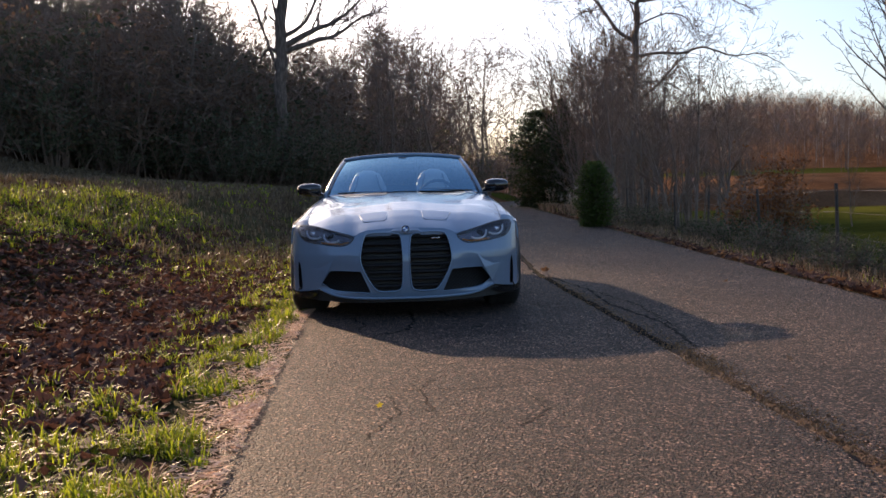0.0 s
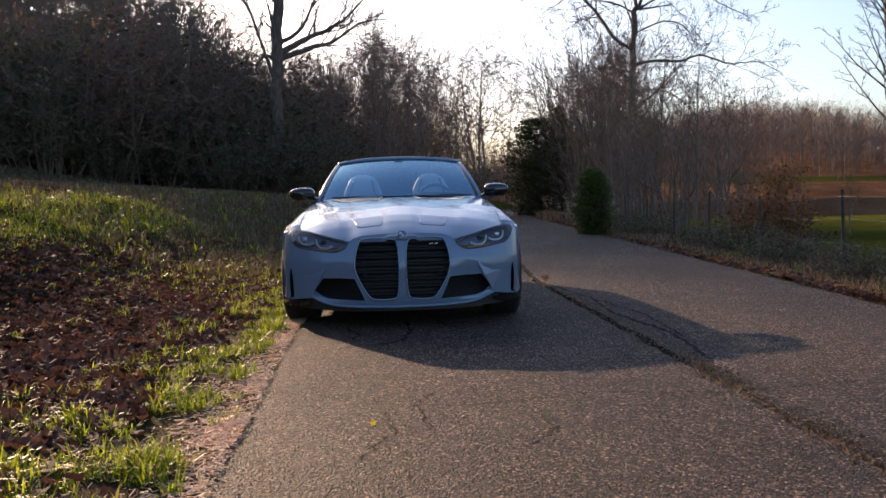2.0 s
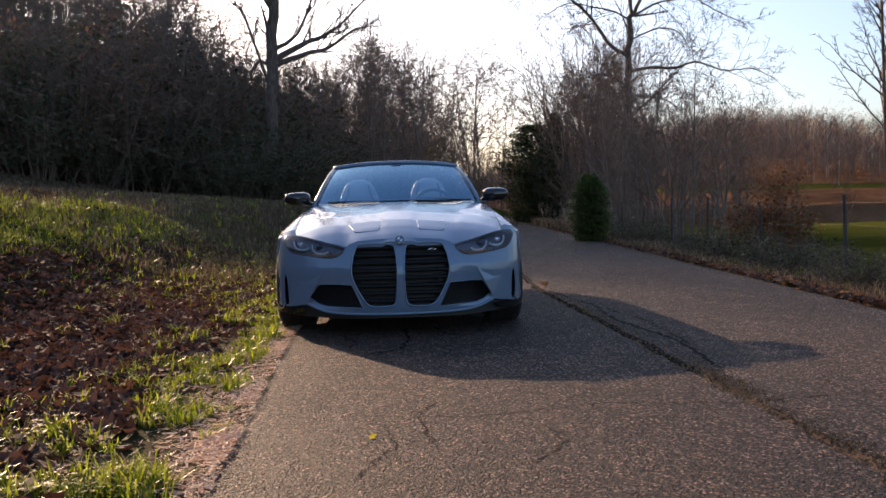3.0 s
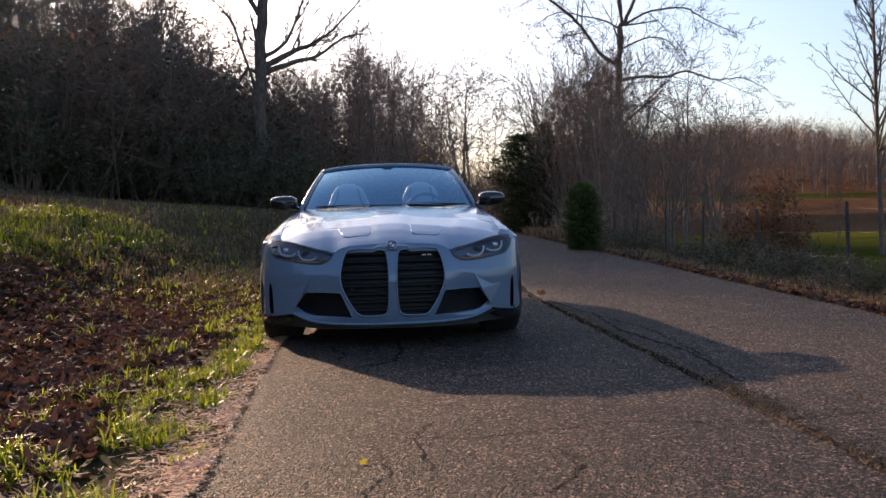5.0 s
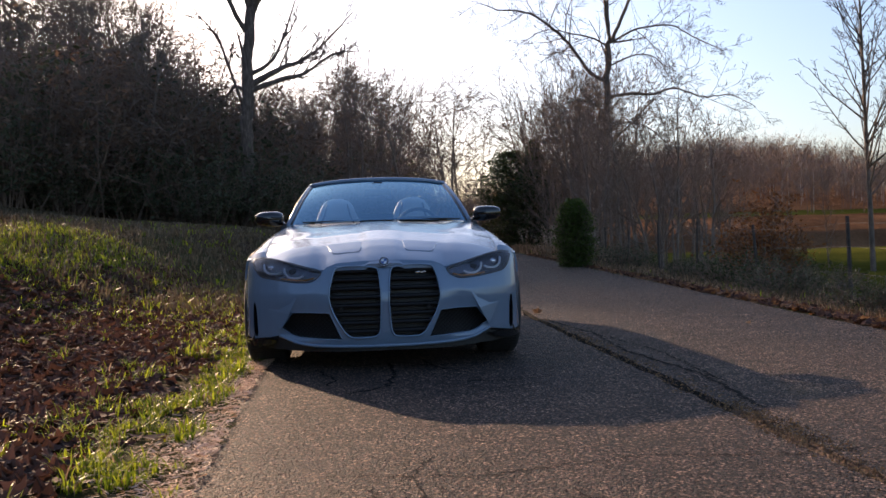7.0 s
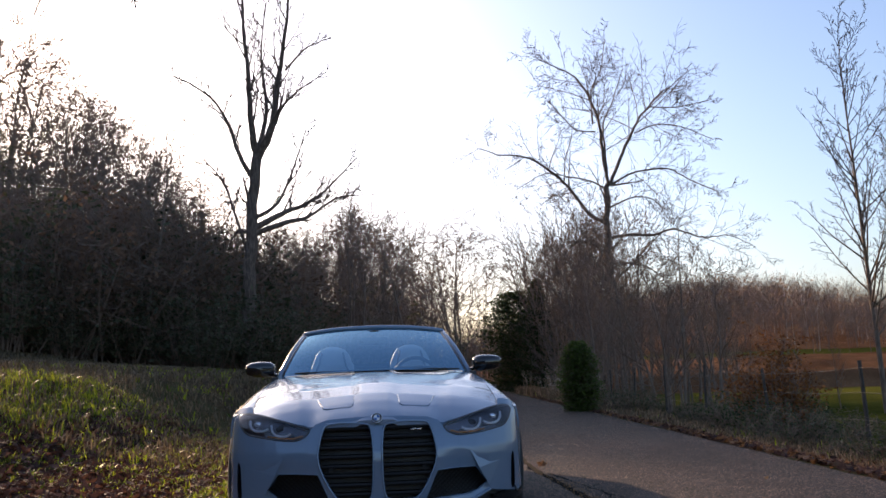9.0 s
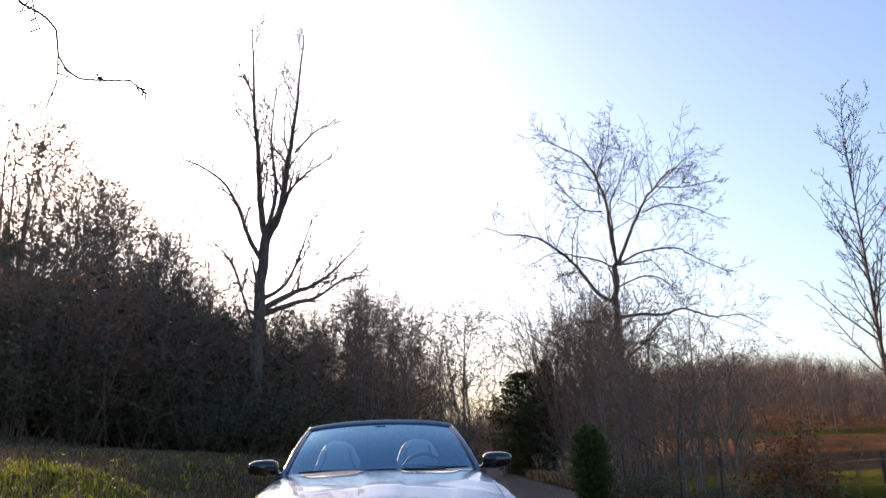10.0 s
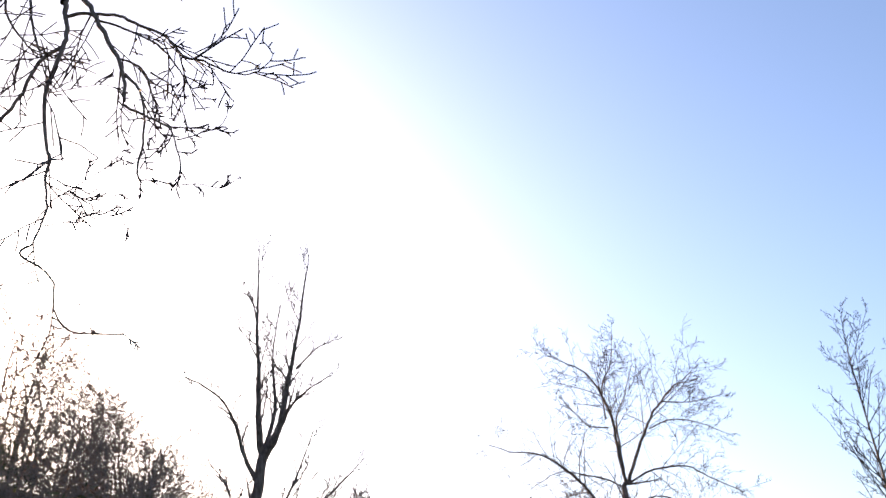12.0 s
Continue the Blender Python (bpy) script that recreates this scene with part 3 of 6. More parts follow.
# the wood where the road bends away
bend = []
for k in range(4000):
    az, d = radians(rng.uniform(-7, 8.0)), rng.uniform(60, 128)
    x, y = d * math.sin(az), d * math.cos(az) - 5.2
    if x > road_left(y) - 2.5 and y < 116 or not room(x, y, 3.0, bend):
        continue
    bend.append((x, y))
    tree_at((10, 11, 4, 12, 7, 13)[len(bend) % 6], x, y, rng.uniform(0.8, 1.08))
    if len(bend) >= 40:
        break
# the tall stand on the ridge
for i, (a, d, share) in enumerate(((-24.4, 190, 1.12), (-23.5, 172, 1.14), (-22.9, 160, 1.02), (-22.3, 150, 1.1), (-21.6, 140, 1.03), (-20.8, 124, 0.93), (-19.8, 104, 0.9), (-19.0, 98, 1.03), (-18.4, 104, 0.93), (-17.6, 92, 0.96), (-16.6, 86, 0.86), (-15.7, 80, 1.0), (-14.8, 76, 0.97), (-13.2, 72, 0.95))):
    tree_at(10 + i % 4, d * math.sin(radians(a)), d * math.cos(radians(a)) - 5.2, share, False)
# an old tree with a heavy limb, and poles above the low stand
for x, y, kind, share in ((2.6, 45, 1, 1.0), (-1.3, 44.5, 9, 1.0), (-0.5, 45.5, 8, 0.97), (0.8, 50, 9, 0.98), (-7.9, 37, 8, 1.25), (-8.3, 38, 9, 1.12), (-14.6, 44, 2, 1.0), (-11.6, 41, 3, 0.98), (-9.6, 39.5, 6, 0.97), (-17.5, 52, 1, 1.0)):
    tree_at(kind, x, y, share)
# close crowns at the foot of the hill, added to shade the far road
for i in range(14):
    across = 6.8 + 10.0 * (i + rng.random()) / 14
    y = 34.0
    for _ in range(12):
        y = wood_edge(across - 0.505 * y) + 2.0 + 3.0 * (i % 3)
    tree_at((2, 3, 6, 3)[i % 4], across - 0.505 * y, y, rng.uniform(0.93, 1.03), False)
# golden and russet leaves here and there
for i, (x, y, h) in enumerate(((-13.3, 43, 0.72), (-9.5, 42, 0.78), (-7.2, 46, 0.7), (-1.5, 56, 0.6), (9.5, 88, 0.5), (7.5, 92, 0.55), (6.0, 98, 0.6))):
    tree_at(5 if i % 2 == 0 or i > 3 else 6, x, y, h)
# the line of trees across the road, and what stands behind it
line = []
for k in range(6000):
    y = rng.uniform(25, 64)
    x = float(road_right(y)) + 2.2 + abs(rng.gauss(0, 1)) * 4.6
    if x > 25 or not room(x, y, 1.1, line):
        continue
    line.append((x, y))
    tree_at((4, 7, 8, 9, 4, 1, 7, 0)[len(line) % 8] if x < 18 else (4, 7)[len(line) % 2], x, y, rng.uniform(0.78, 1.1) if x < 18 else rng.uniform(0.6, 1.0))
    if len(line) >= 72:
        break
scatter(variants, places)

# fine brushwood between the trees on the slope
bw, bf = [], []
for k in range(3000):
    x, y = rng.uniform(-40, 6), rng.uniform(22, 75)
    if y < wood_edge(x) + 0.8 or x > road_left(y) - 2.0 or x < -0.58 * (y + 8):
        continue
    p = Vector((x, y, float(land(x, y)) - 0.1))
    h = min(rng.uniform(1.2, 4.5), max(0.8, (skyline(x, y) - p.z) * 0.6))
    if -8.0 < x + 0.505 * y < 5.0:
        h = min(h, max(0.3, 0.29 * math.hypot(x, y) - p.z))
    lean = Vector((rng.gauss(0, 0.3), rng.gauss(0, 0.3), 1)) * h
    for j in range(3):
        q = p + lean * rng.uniform(0.6, 1.0) + Vector((rng.gauss(0, 0.25), rng.gauss(0, 0.25), 0)) * h
        mid = p.lerp(q, 0.5) + Vector((rng.gauss(0, 0.08), rng.gauss(0, 0.08), 0.05)) * h
        tube(bw, bf, [p, mid, q], [0.012, 0.010, 0.005], 3)
tagged(add("brushwood", mesh_of("brushwood", bw, bf), BARK), "tangled bare brushwood under the hillside trees", "brushwood", kind="stuff")

# dark evergreen and brown undergrowth along the wood's edge
under = [dead_bush(20 + k, 2.0, 3.4, 22, 1500, (UNDERLEAF, UNDERLEAF, LEAFBROWN, UNDERLEAF, LEAFBROWN)[k], 0.085 if k in (0, 1, 3) else 0.062, "dense dark evergreen thicket at the wood's edge" if k in (0, 1, 3) else "brown withered thicket under the hillside trees", "thicket", "thicket", group="undergrowth") for k in range(5)]
places = []
for row, back in ((0, 0.6), (1, 2.8), (2, 5.5), (3, 9.0), (4, 13.5), (5, 19.0), (6, 26.0), (7, 34.0)):
    x = -30.0 - 1.2 * row
    while x < 3.0:
        yy = wood_edge(x) + back + rng.gauss(0, 0.8)
        k = rng.choice((0, 1, 3, 3, 2)) if row < 2 else rng.choice((2, 4, 4, 2, 3))
        size = rng.uniform(0.75, 1.45) * (1 + 0.1 * row) * (1.0 if x < -2 else 0.75)
        across = x + 0.505 * yy
        # kept low along the sun's path as well
        if -8.0 < across < 5.6:
            size = min(size, (0.285 * math.hypot(x, yy) - float(land(x, yy))) / 3.5 * rng.uniform(0.45, 1.0))
        if x < road_left(yy) - 2.2 and size > 0.3:
            places.append((k, at(x, yy, 0.15, rng.uniform(0, 360), size)))
        x += rng.uniform(1.5, 2.6) * (1 + 0.35 * row)
# a belt of tall scrub before the close stand, added to shade bank and road
for i in range(26):
    across = -8.5 + 24.0 * (i + rng.random()) / 26
    y = 30.0
    for _ in range(12):
        y = wood_edge(across - 0.505 * y) + rng.uniform(3.0, 4.0) + 4 * (i % 3)
    x = across - 0.505 * y
    top = min(0.329 * (math.hypot(x, y) - rng.uniform(4.5, 6.0) * (across < 6.5)), (skyline(x, y) - 0.95) * (0.85 if across < 6 else 0.97))
    size = (top - float(land(x, y))) / 3.3
    if 0.4 < size and x < road_left(y) - 4:
        places.append(((2, 4, 3, 4)[i % 4], at(x, y, 0.15, rng.uniform(0, 360), min(2.4, size))))
# taller scrub covering the hillside between the trunks
scrub = []
for k in range(4000):
    az, d = radians(rng.uniform(-25, 3)), 48 + 130 * rng.random() ** 1.5
    x, y = d * math.sin(az), d * math.cos(az) - 5.2
    if y < wood_edge(x) + 10 or x > road_left(min(y, 118)) - 4 or not room(x, y, 3.5 + 0.03 * d, scrub):
        continue
    scrub.append((x, y))
    size = rng.uniform(1.3, 2.6)
    if -9.0 < x + 0.505 * y < 7.5:
        size = min(size, (0.329 * (math.hypot(x, y) - 5.0) - float(land(x, y))) / 3.5)
    size = min(size, (skyline(x, y) - float(land(x, y))) * 0.75 / 3.5)
    if size > 0.4:
        places.append((rng.choice((2, 4, 4, 3)), at(x, y, 0.15, rng.uniform(0, 360), size)))
    if len(scrub) >= 62:
        break
for x, y, size in ((-7.6, 33.0, 1.2), (-6.4, 33.4, 1.3), (-5.2, 33.8, 1.2), (-4.2, 34.4, 1.0), (-6.9, 32.2, 0.9), (-3.2, 35.6, 1.1)):
    places.append((rng.choice((0, 1, 3)), at(x, y, 0.15, rng.uniform(0, 360), size)))
for i in range(22):
    y = rng.uniform(74, 118)
    x = float(road_right(y)) + rng.uniform(1.8, 9) if i % 2 else float(road_left(y)) - rng.uniform(2, 9)
    places.append((rng.choice((2, 4, 3, 1)), at(x, y, 0.15, rng.uniform(0, 360), rng.uniform(0.9, 1.7))))
scatter(under, places)


def limb(y, rng, xz, r0, r1, kids, sway=0.5):
    """A limb from points across and up, swaying in depth."""
    out, d = [], 0.0
    way = rng.choice((-1, 1)) * sway
    for i, (x, z) in enumerate(xz):
        out.append((x, y + way * i * rng.uniform(0.5, 1.2) if i else y, z))
    return out, r0, r1, kids


# the tall forked tree at the foot of the hill
r = random.Random(3)
FORK = dict(kids=(5, 6, 5), angle=36, shrink=0.30, up=0.14, wander=0.13, levels=4, tip=0.015, thin=0.03, crook=0.10, fine=2)
L = [([(-6.14, 35, 1.6), (-6.1, 35, 3.9), (-6.01, 35, 5.96), (-5.93, 35, 8.32), (-5.81, 35, 10.47), (-5.56, 35, 11.97)], 0.33, 0.24, 2)]
L += [limb(35, r, [(-5.81, 10.74), (-6.45, 11.85), (-6.81, 13.09), (-7.62, 14.36), (-9.36, 15.37)], 0.14, 0.03, 12)]
L += [limb(35, r, [(-5.66, 11.83), (-5.85, 13.22), (-5.9, 15.6), (-6.15, 18.7), (-6.18, 22.0)], 0.20, 0.025, 16)]
L += [limb(35, r, [(-5.51, 11.97), (-4.85, 13.3), (-4.5, 15.5), (-4.0, 18.2), (-3.7, 21.8)], 0.22, 0.025, 16)]
L += [limb(35, r, [(-4.75, 13.5), (-4.4, 14.2), (-3.62, 14.93), (-2.14, 15.5)], 0.10, 0.02, 12)]
L += [limb(35, r, [(-5.7, 11.83), (-5.25, 14.33), (-5.55, 17.19), (-5.3, 20.1)], 0.15, 0.02, 14)]
L += [limb(35, r, [(-4.28, 16.19), (-3.23, 17.19), (-2.14, 17.62)], 0.07, 0.015, 11)]
L += [limb(35, r, [(-5.8, 8.32), (-4.55, 9.09), (-3.51, 9.61), (-2.45, 10.54), (-0.83, 12.3)], 0.17, 0.025, 14)]
L += [limb(35, r, [(-5.85, 8.05), (-4.29, 8.68), (-3.25, 9.06), (-1.93, 9.98), (-0.59, 10.37)], 0.15, 0.02, 13)]
L += [limb(35, r, [(-5.72, 8.85), (-4.68, 9.63), (-3.9, 11.53), (-3.28, 13.74)], 0.12, 0.02, 13)]
L += [limb(35, r, [(-5.9, 8.05), (-6.62, 8.34), (-7.13, 7.69)], 0.12, 0.04, 2)]
L += [limb(35, r, [(-6.0, 6.9), (-6.9, 9.6), (-7.4, 10.9), (-8.3, 11.9)], 0.09, 0.02, 11)]
bare_tree("tall_forked_tree", *limbs_tree(L, r, FORK), "tall weathered bare tree forking into upright stems", bark=PALEBARK, twig=BACKLIT_TWIG, m=pose(0.3, 0, 1.6) @ Matrix.Scale(0.965, 4) @ pose(0.0, 0.9, -1.6))

# the spreading tree beside the road
r = random.Random(11)
SPREAD = dict(kids=(5, 5, 5), angle=48, shrink=0.42, up=0.02, wander=0.12, levels=4, tip=0.0095, thin=0.03, crook=0.22, fine=2)
L = [([(12.75, 42, -1.1), (13.02, 42, 2.98), (13.25, 42, 6.44), (13.47, 42, 10.25), (13.68, 42, 12.4)], 0.28, 0.16, 5)]
L += [limb(42, r, [(13.24, 10.01), (12.33, 10.88), (11.47, 12.48), (10.34, 13.72), (8.81, 14.61), (7.39, 15.04), (5.96, 15.26)], 0.17, 0.025, 20)]
L += [limb(42, r, [(13.46, 12.08), (12.82, 12.65), (11.63, 13.09), (9.95, 13.28), (8.22, 12.4)], 0.09, 0.02, 14)]
L += [limb(42, r, [(13.63, 12.3), (13.31, 14.43), (12.94, 16.19), (12.4, 17.33), (11.48, 18.49), (10.28, 19.06), (9.07, 19.53)], 0.15, 0.02, 20)]
L += [limb(42, r, [(12.94, 16.19), (12.81, 17.97), (13.41, 19.51), (13.74, 21.5)], 0.08, 0.018, 14)]
L += [limb(42, r, [(13.02, 15.68), (11.8, 15.7), (10.86, 16.46), (10.06, 17.35)], 0.07, 0.018, 12)]
L += [limb(42, r, [(13.65, 12.3), (13.67, 14.42), (13.82, 16.43), (14.55, 17.95), (15.46, 20.15)], 0.12, 0.018, 18)]
L += [limb(42, r, [(13.78, 12.4), (14.78, 14.41), (15.78, 16.16), (16.62, 17.3), (18.0, 18.71), (19.58, 19.43), (20.66, 20.0)], 0.16, 0.02, 20)]
L += [limb(42, r, [(16.49, 17.22), (18.1, 17.03), (20.15, 17.4)], 0.07, 0.018, 12)]
L += [limb(42, r, [(15.48, 15.53), (16.76, 15.95), (18.24, 15.76), (19.9, 14.72)], 0.07, 0.018, 13)]
L += [limb(42, r, [(13.75, 12.3), (15.29, 13.03), (17.01, 13.01), (18.19, 12.37), (19.57, 11.24)], 0.10, 0.02, 16)]
L += [limb(42, r, [(13.6, 10.93), (15.17, 11.51), (16.11, 11.05), (16.99, 9.94)], 0.08, 0.018, 13)]
L += [limb(42, r, [(13.45, 9.05), (14.76, 9.38), (16.46, 9.35), (17.7, 9.68), (19.16, 9.54), (20.62, 9.38), (21.86, 9.41), (23.39, 8.65)], 0.14, 0.02, 20)]
L += [limb(42, r, [(13.3, 7.5), (14.86, 7.59), (16.28, 7.2), (17.87, 6.09)], 0.09, 0.018, 14)]
L += [limb(42, r, [(13.23, 8.22), (12.08, 8.84), (10.88, 8.74), (9.64, 7.94)], 0.09, 0.018, 13)]
L = [(p, a * (0.72 if k else 1.0), b, n) for k, (p, a, b, n) in enumerate(L)]
bare_tree("spreading_tree", *limbs_tree(L, r, SPREAD), "broad bare sycamore with spreading crooked limbs by the road", bark=PALEBARK, twig=BACKLIT_TWIG, m=pose(12.75, 42, -1.1) @ Matrix.Scale(0.94, 4) @ pose(-12.75, -42, 1.1))

# the fine-twigged tree in the field
r = random.Random(17)
o = dict(kids=(54, 7, 5), angle=46, shrink=0.25, up=0.10, wander=0.07, levels=3, tip=0.0075, thin=0.03, first=0.2, taper=0.9)
for x, y, h, lean, rad in ((18.6, 25.4, 14.2, -0.4, 0.10), (21.6, 27.5, 14.2, 0.0, 0.11)):
    wood, twigs = ([], []), ([], [])
    grow(wood, twigs, Vector((0, 0, 0)), Vector((0, 0, 1)), h, rad, 0, r, o)
    bare_tree("young_tree", wood, twigs, "upright young bare tree with fine ascending twigs", twig=BACKLIT_TWIG, group="young trees in the field", m=at(x, y, 0.1, 40 * x, 1.0, (0, lean)))

# the tree whose branches hang over the verge
r = random.Random(23)
HANG = dict(fine=2, kids=(3, 4, 4), angle=46, shrink=0.36, up=0.0, wander=0.14, levels=3, tip=0.0088, thin=0.014, crook=0.28)
L = [([(-7.6, 4.6, 1.2), (-7.5, 4.5, 4), (-7.2, 4.3, 7.5), (-6.8, 4.0, 10.5), (-6.2, 3.8, 13)], 0.24, 0.12, 0)]
L += [([(-6.9, 4.1, 9.8), (-5.4, 3.2, 10.4), (-4.2, 2.6, 9.9), (-3.45, 2.3, 8.9), (-3.32, 2.3, 8.35)], 0.094, 0.045, 0)]
L += [limb(2.3, r, [(-3.32, 8.39), (-3.24, 7.99), (-3.23, 7.7), (-3.31, 7.1), (-3.2, 6.53), (-3.13, 6.32), (-3.13, 6.12), (-3.07, 5.76), (-3.13, 5.38)], 0.038, 0.012, 9, 0.0)]
L += [limb(2.3, r, [(-3.13, 5.38), (-3.22, 5.32), (-3.19, 5.25), (-2.99, 5.12), (-2.87, 4.97), (-2.83, 4.73), (-2.73, 4.57), (-2.58, 4.49), (-2.18, 4.48)], 0.015, 0.011, 2, 0.0)]
L += [limb(2.3, r, [(-3.22, 7.75), (-3.44, 7.51), (-3.56, 7.0), (-3.73, 6.65), (-3.95, 6.3)], 0.028, 0.018, 8, 0.02)]
L += [([(-4.2, 2.6, 9.9), (-3.5, 2.4, 9.1), (-3.1, 2.3, 8.4), (-2.9, 2.3, 8.05), (-2.66, 2.3, 7.62), (-2.55, 2.3, 7.34), (-2.51, 2.3, 7.04)], 0.045, 0.024, 7)]
L += [limb(2.3, r, [(-2.53, 7.0), (-2.31, 6.86), (-2.05, 6.71), (-1.96, 6.58), (-1.86, 6.25), (-1.84, 6.04)], 0.020, 0.009, 7, 0.02)]
L += [limb(2.3, r, [(-2.55, 7.38), (-2.39, 7.2), (-2.3, 6.89), (-2.27, 6.54), (-2.29, 6.24), (-2.24, 6.09)], 0.021, 0.013, 4, 0.01)]
L += [limb(2.3, r, [(-2.24, 6.09), (-2.08, 6.08), (-1.87, 6.02)], 0.011, 0.005, 5, 0.01)]
L += [limb(2.3, r, [(-2.64, 7.59), (-2.42, 7.5), (-2.28, 7.25), (-2.21, 6.89), (-2.15, 6.56)], 0.017, 0.008, 6, 0.02)]
L += [limb(2.3, r, [(-2.3, 7.41), (-2.07, 7.25), (-1.93, 6.98), (-1.84, 6.65)], 0.014, 0.007, 6, 0.02)]
L += [limb(2.3, r, [(-3.25, 8.17), (-3.0, 8.21), (-2.69, 8.18), (-2.41, 8.04), (-2.18, 7.92), (-2.0, 7.68), (-1.78, 7.61), (-1.5, 7.47), (-1.28, 7.47), (-1.12, 7.57), (-1.04, 7.79)], 0.028, 0.006, 14, 0.01)]
L += [limb(2.3, r, [(-2.94, 8.12), (-2.63, 8.01), (-2.28, 7.82), (-2.07, 7.58), (-1.93, 7.35), (-1.77, 7.16)], 0.020, 0.007, 9, 0.02)]
L += [limb(2.3, r, [(-1.94, 6.56), (-1.72, 6.63), (-1.49, 6.76), (-1.44, 7.08)], 0.011, 0.005, 5, 0.02)]
L += [([(-4.6, 2.8, 10.1), (-4.0, 2.5, 9.2), (-3.68, 2.3, 8.38), (-3.56, 2.3, 7.94), (-3.38, 2.3, 7.51), (-3.32, 2.3, 7.28), (-3.19, 2.3, 7.19)], 0.030, 0.009, 10)]
L += [([(-4.4, 2.7, 10.0), (-4.1, 2.5, 9.0), (-3.95, 2.4, 8.3), (-3.7, 2.4, 7.9), (-3.5, 2.4, 7.7), (-3.3, 2.4, 7.62)], 0.026, 0.008, 9)]
for pts in ([(-3.13, 6.14), (-2.95, 6.04), (-2.83, 5.92), (-2.63, 5.9), (-2.41, 6.0)], [(-3.07, 5.58), (-2.82, 5.62), (-2.5, 5.68), (-2.14, 5.43)], [(-3.05, 5.84), (-2.82, 6.04), (-2.58, 6.28), (-2.41, 6.56)], [(-3.28, 7.13), (-2.99, 7.19), (-2.71, 7.22), (-2.52, 7.11)], [(-1.84, 6.04), (-1.67, 6.06), (-1.46, 6.02), (-1.3, 6.14)]):
    L += [limb(2.3, r, pts, 0.009, 0.004, 5, 0.02)]
L = [(p, a * 0.8 if k > 1 else a, b * 0.85 if k > 1 else b, n) for k, (p, a, b, n) in enumerate(L)]
hang = bare_tree("overhanging_tree", *limbs_tree(L, r, HANG), "bare tree whose drooping twigs hang over the verge", twig=BACKLIT_TWIG)
cs = [Vector((-2.46 + r.gauss(0, 0.013), 2.3 + r.gauss(0, 0.013), 4.51 + r.gauss(0, 0.013))) for _ in range(16)]
add("seed_ball", mesh_of("seed_ball", *leaf_quads(cs, r, 0.032, 0.9)), BARK, hang, "dark dried seed head")


# the dark conifer and the clipped-looking cedar
def conifer(name, h, wide, seed, label, mat, m, low=0.04, tiers=34, per=16, leaf=0.10, oval=False):
    r = random.Random(seed)
    vs, fs = [], []
    tube(vs, fs, [Vector((0, 0, 0)), Vector((0.03, 0, h * 0.5)), Vector((0, 0, h))], [0.02 * h, 0.012 * h, 0.01], 7)
    cs = []
    for t in range(tiers):
        f = low + (1 - low) * t / tiers
        reach = wide * (math.sqrt(max(0.0, 1 - ((f - 0.40) / 0.6) ** 2)) if oval else (1 - f) ** 0.75) * (0.8 + 0.4 * r.random()) + 0.05
        for k in range(per):
            a = r.uniform(0, 6.283)
            q = reach * r.uniform(0.7, 1.1)
            tip = Vector((q * math.cos(a), q * math.sin(a), f * h + 0.05 * q))
            b = Vector((0, 0, f * h - 0.12 * q))
            tube(vs, fs, [b, tip], [0.012, 0.004], 3)
            for j in range(14):
                s = r.uniform(0.35, 1.05)
                cs.append(b.lerp(tip, s) + Vector((r.gauss(0, 1), r.gauss(0, 1), r.gauss(0, 0.7))) * leaf * 1.1)
    root = new(name)
    add("trunk", mesh_of("trunk", vs, fs), BARK, root)
    add("needles", mesh_of("needles", *leaf_quads(cs, r, leaf, 0.8)), mat, root)
    root.matrix_basis = m
    return tagged(root, label, "tree")


CEDAR = leafy("cedar_needles", (0.045, 0.07, 0.014), (0.115, 0.155, 0.032), 0.45)
conifer("conifer", 6.9, 2.5, 5, "broad dark green cedar tree beside the road", GREENLEAF, at(9.6, 53, 0.1, 0, 1, (2, 0)), 0.02, 40, 26, 0.095, True)
conifer("conifer", 7.9, 2.2, 6, "dark green cedar tree beside the road", GREENLEAF, at(11.3, 53.5, 0.1), 0.03, 40, 24, 0.095)
conifer("conifer", 5.6, 2.3, 7, "broad dark green cedar tree beside the road", GREENLEAF, at(10.5, 50.5, 0.1), 0.02, 36, 26, 0.09, True)
conifer("cedar_bush", 1.8, 0.48, 9, "small dense green cedar bush on the verge", CEDAR, at(5.2, 16.6, 0.05), 0.02, 46, 28, 0.033, True)

# ---- the convertible ----
from mathutils.geometry import delaunay_2d_cdt


def build_paint(n, links, b):
    v = coords(n, links)
    f = noise_tex(n, links, v, 900, 2)
    links.new(ramp(n, links, f, [(0.3, (0.135, 0.196, 0.272)), (0.7, (0.175, 0.246, 0.335))]), b.inputs["Base Color"])
    dust = noise_tex(n, links, v, 5, 6)
    r = ramp(n, links, dust, [(0.3, (0.17, 0.17, 0.17)), (0.75, (0.22, 0.22, 0.22))])
    links.new(r, b.inputs["Roughness"])


PAINT = material("grey_metallic_paint", build_paint, 0.3, 0.14, Coat_Weight=0.45, Coat_Roughness=0.03)
GLOSS = plain("gloss_black_trim", (0.012, 0.012, 0.013), 0.12, scale=8, Coat_Weight=0.6)
DULL = plain("black_plastic", (0.018, 0.018, 0.019), 0.55, wear=0.3, scale=60, bump_d=0.001)
SLAT = plain("satin_black_slat", (0.010, 0.009, 0.009), 0.5, scale=30, Specular_IOR_Level=0.25)
RUBBER = plain("tyre_rubber", (0.022, 0.021, 0.020), 0.8, wear=0.3, scale=25, bump_d=0.002)
CHROME = plain("bright_metal", (0.75, 0.76, 0.78), 0.15, 1.0, wear=0.05)
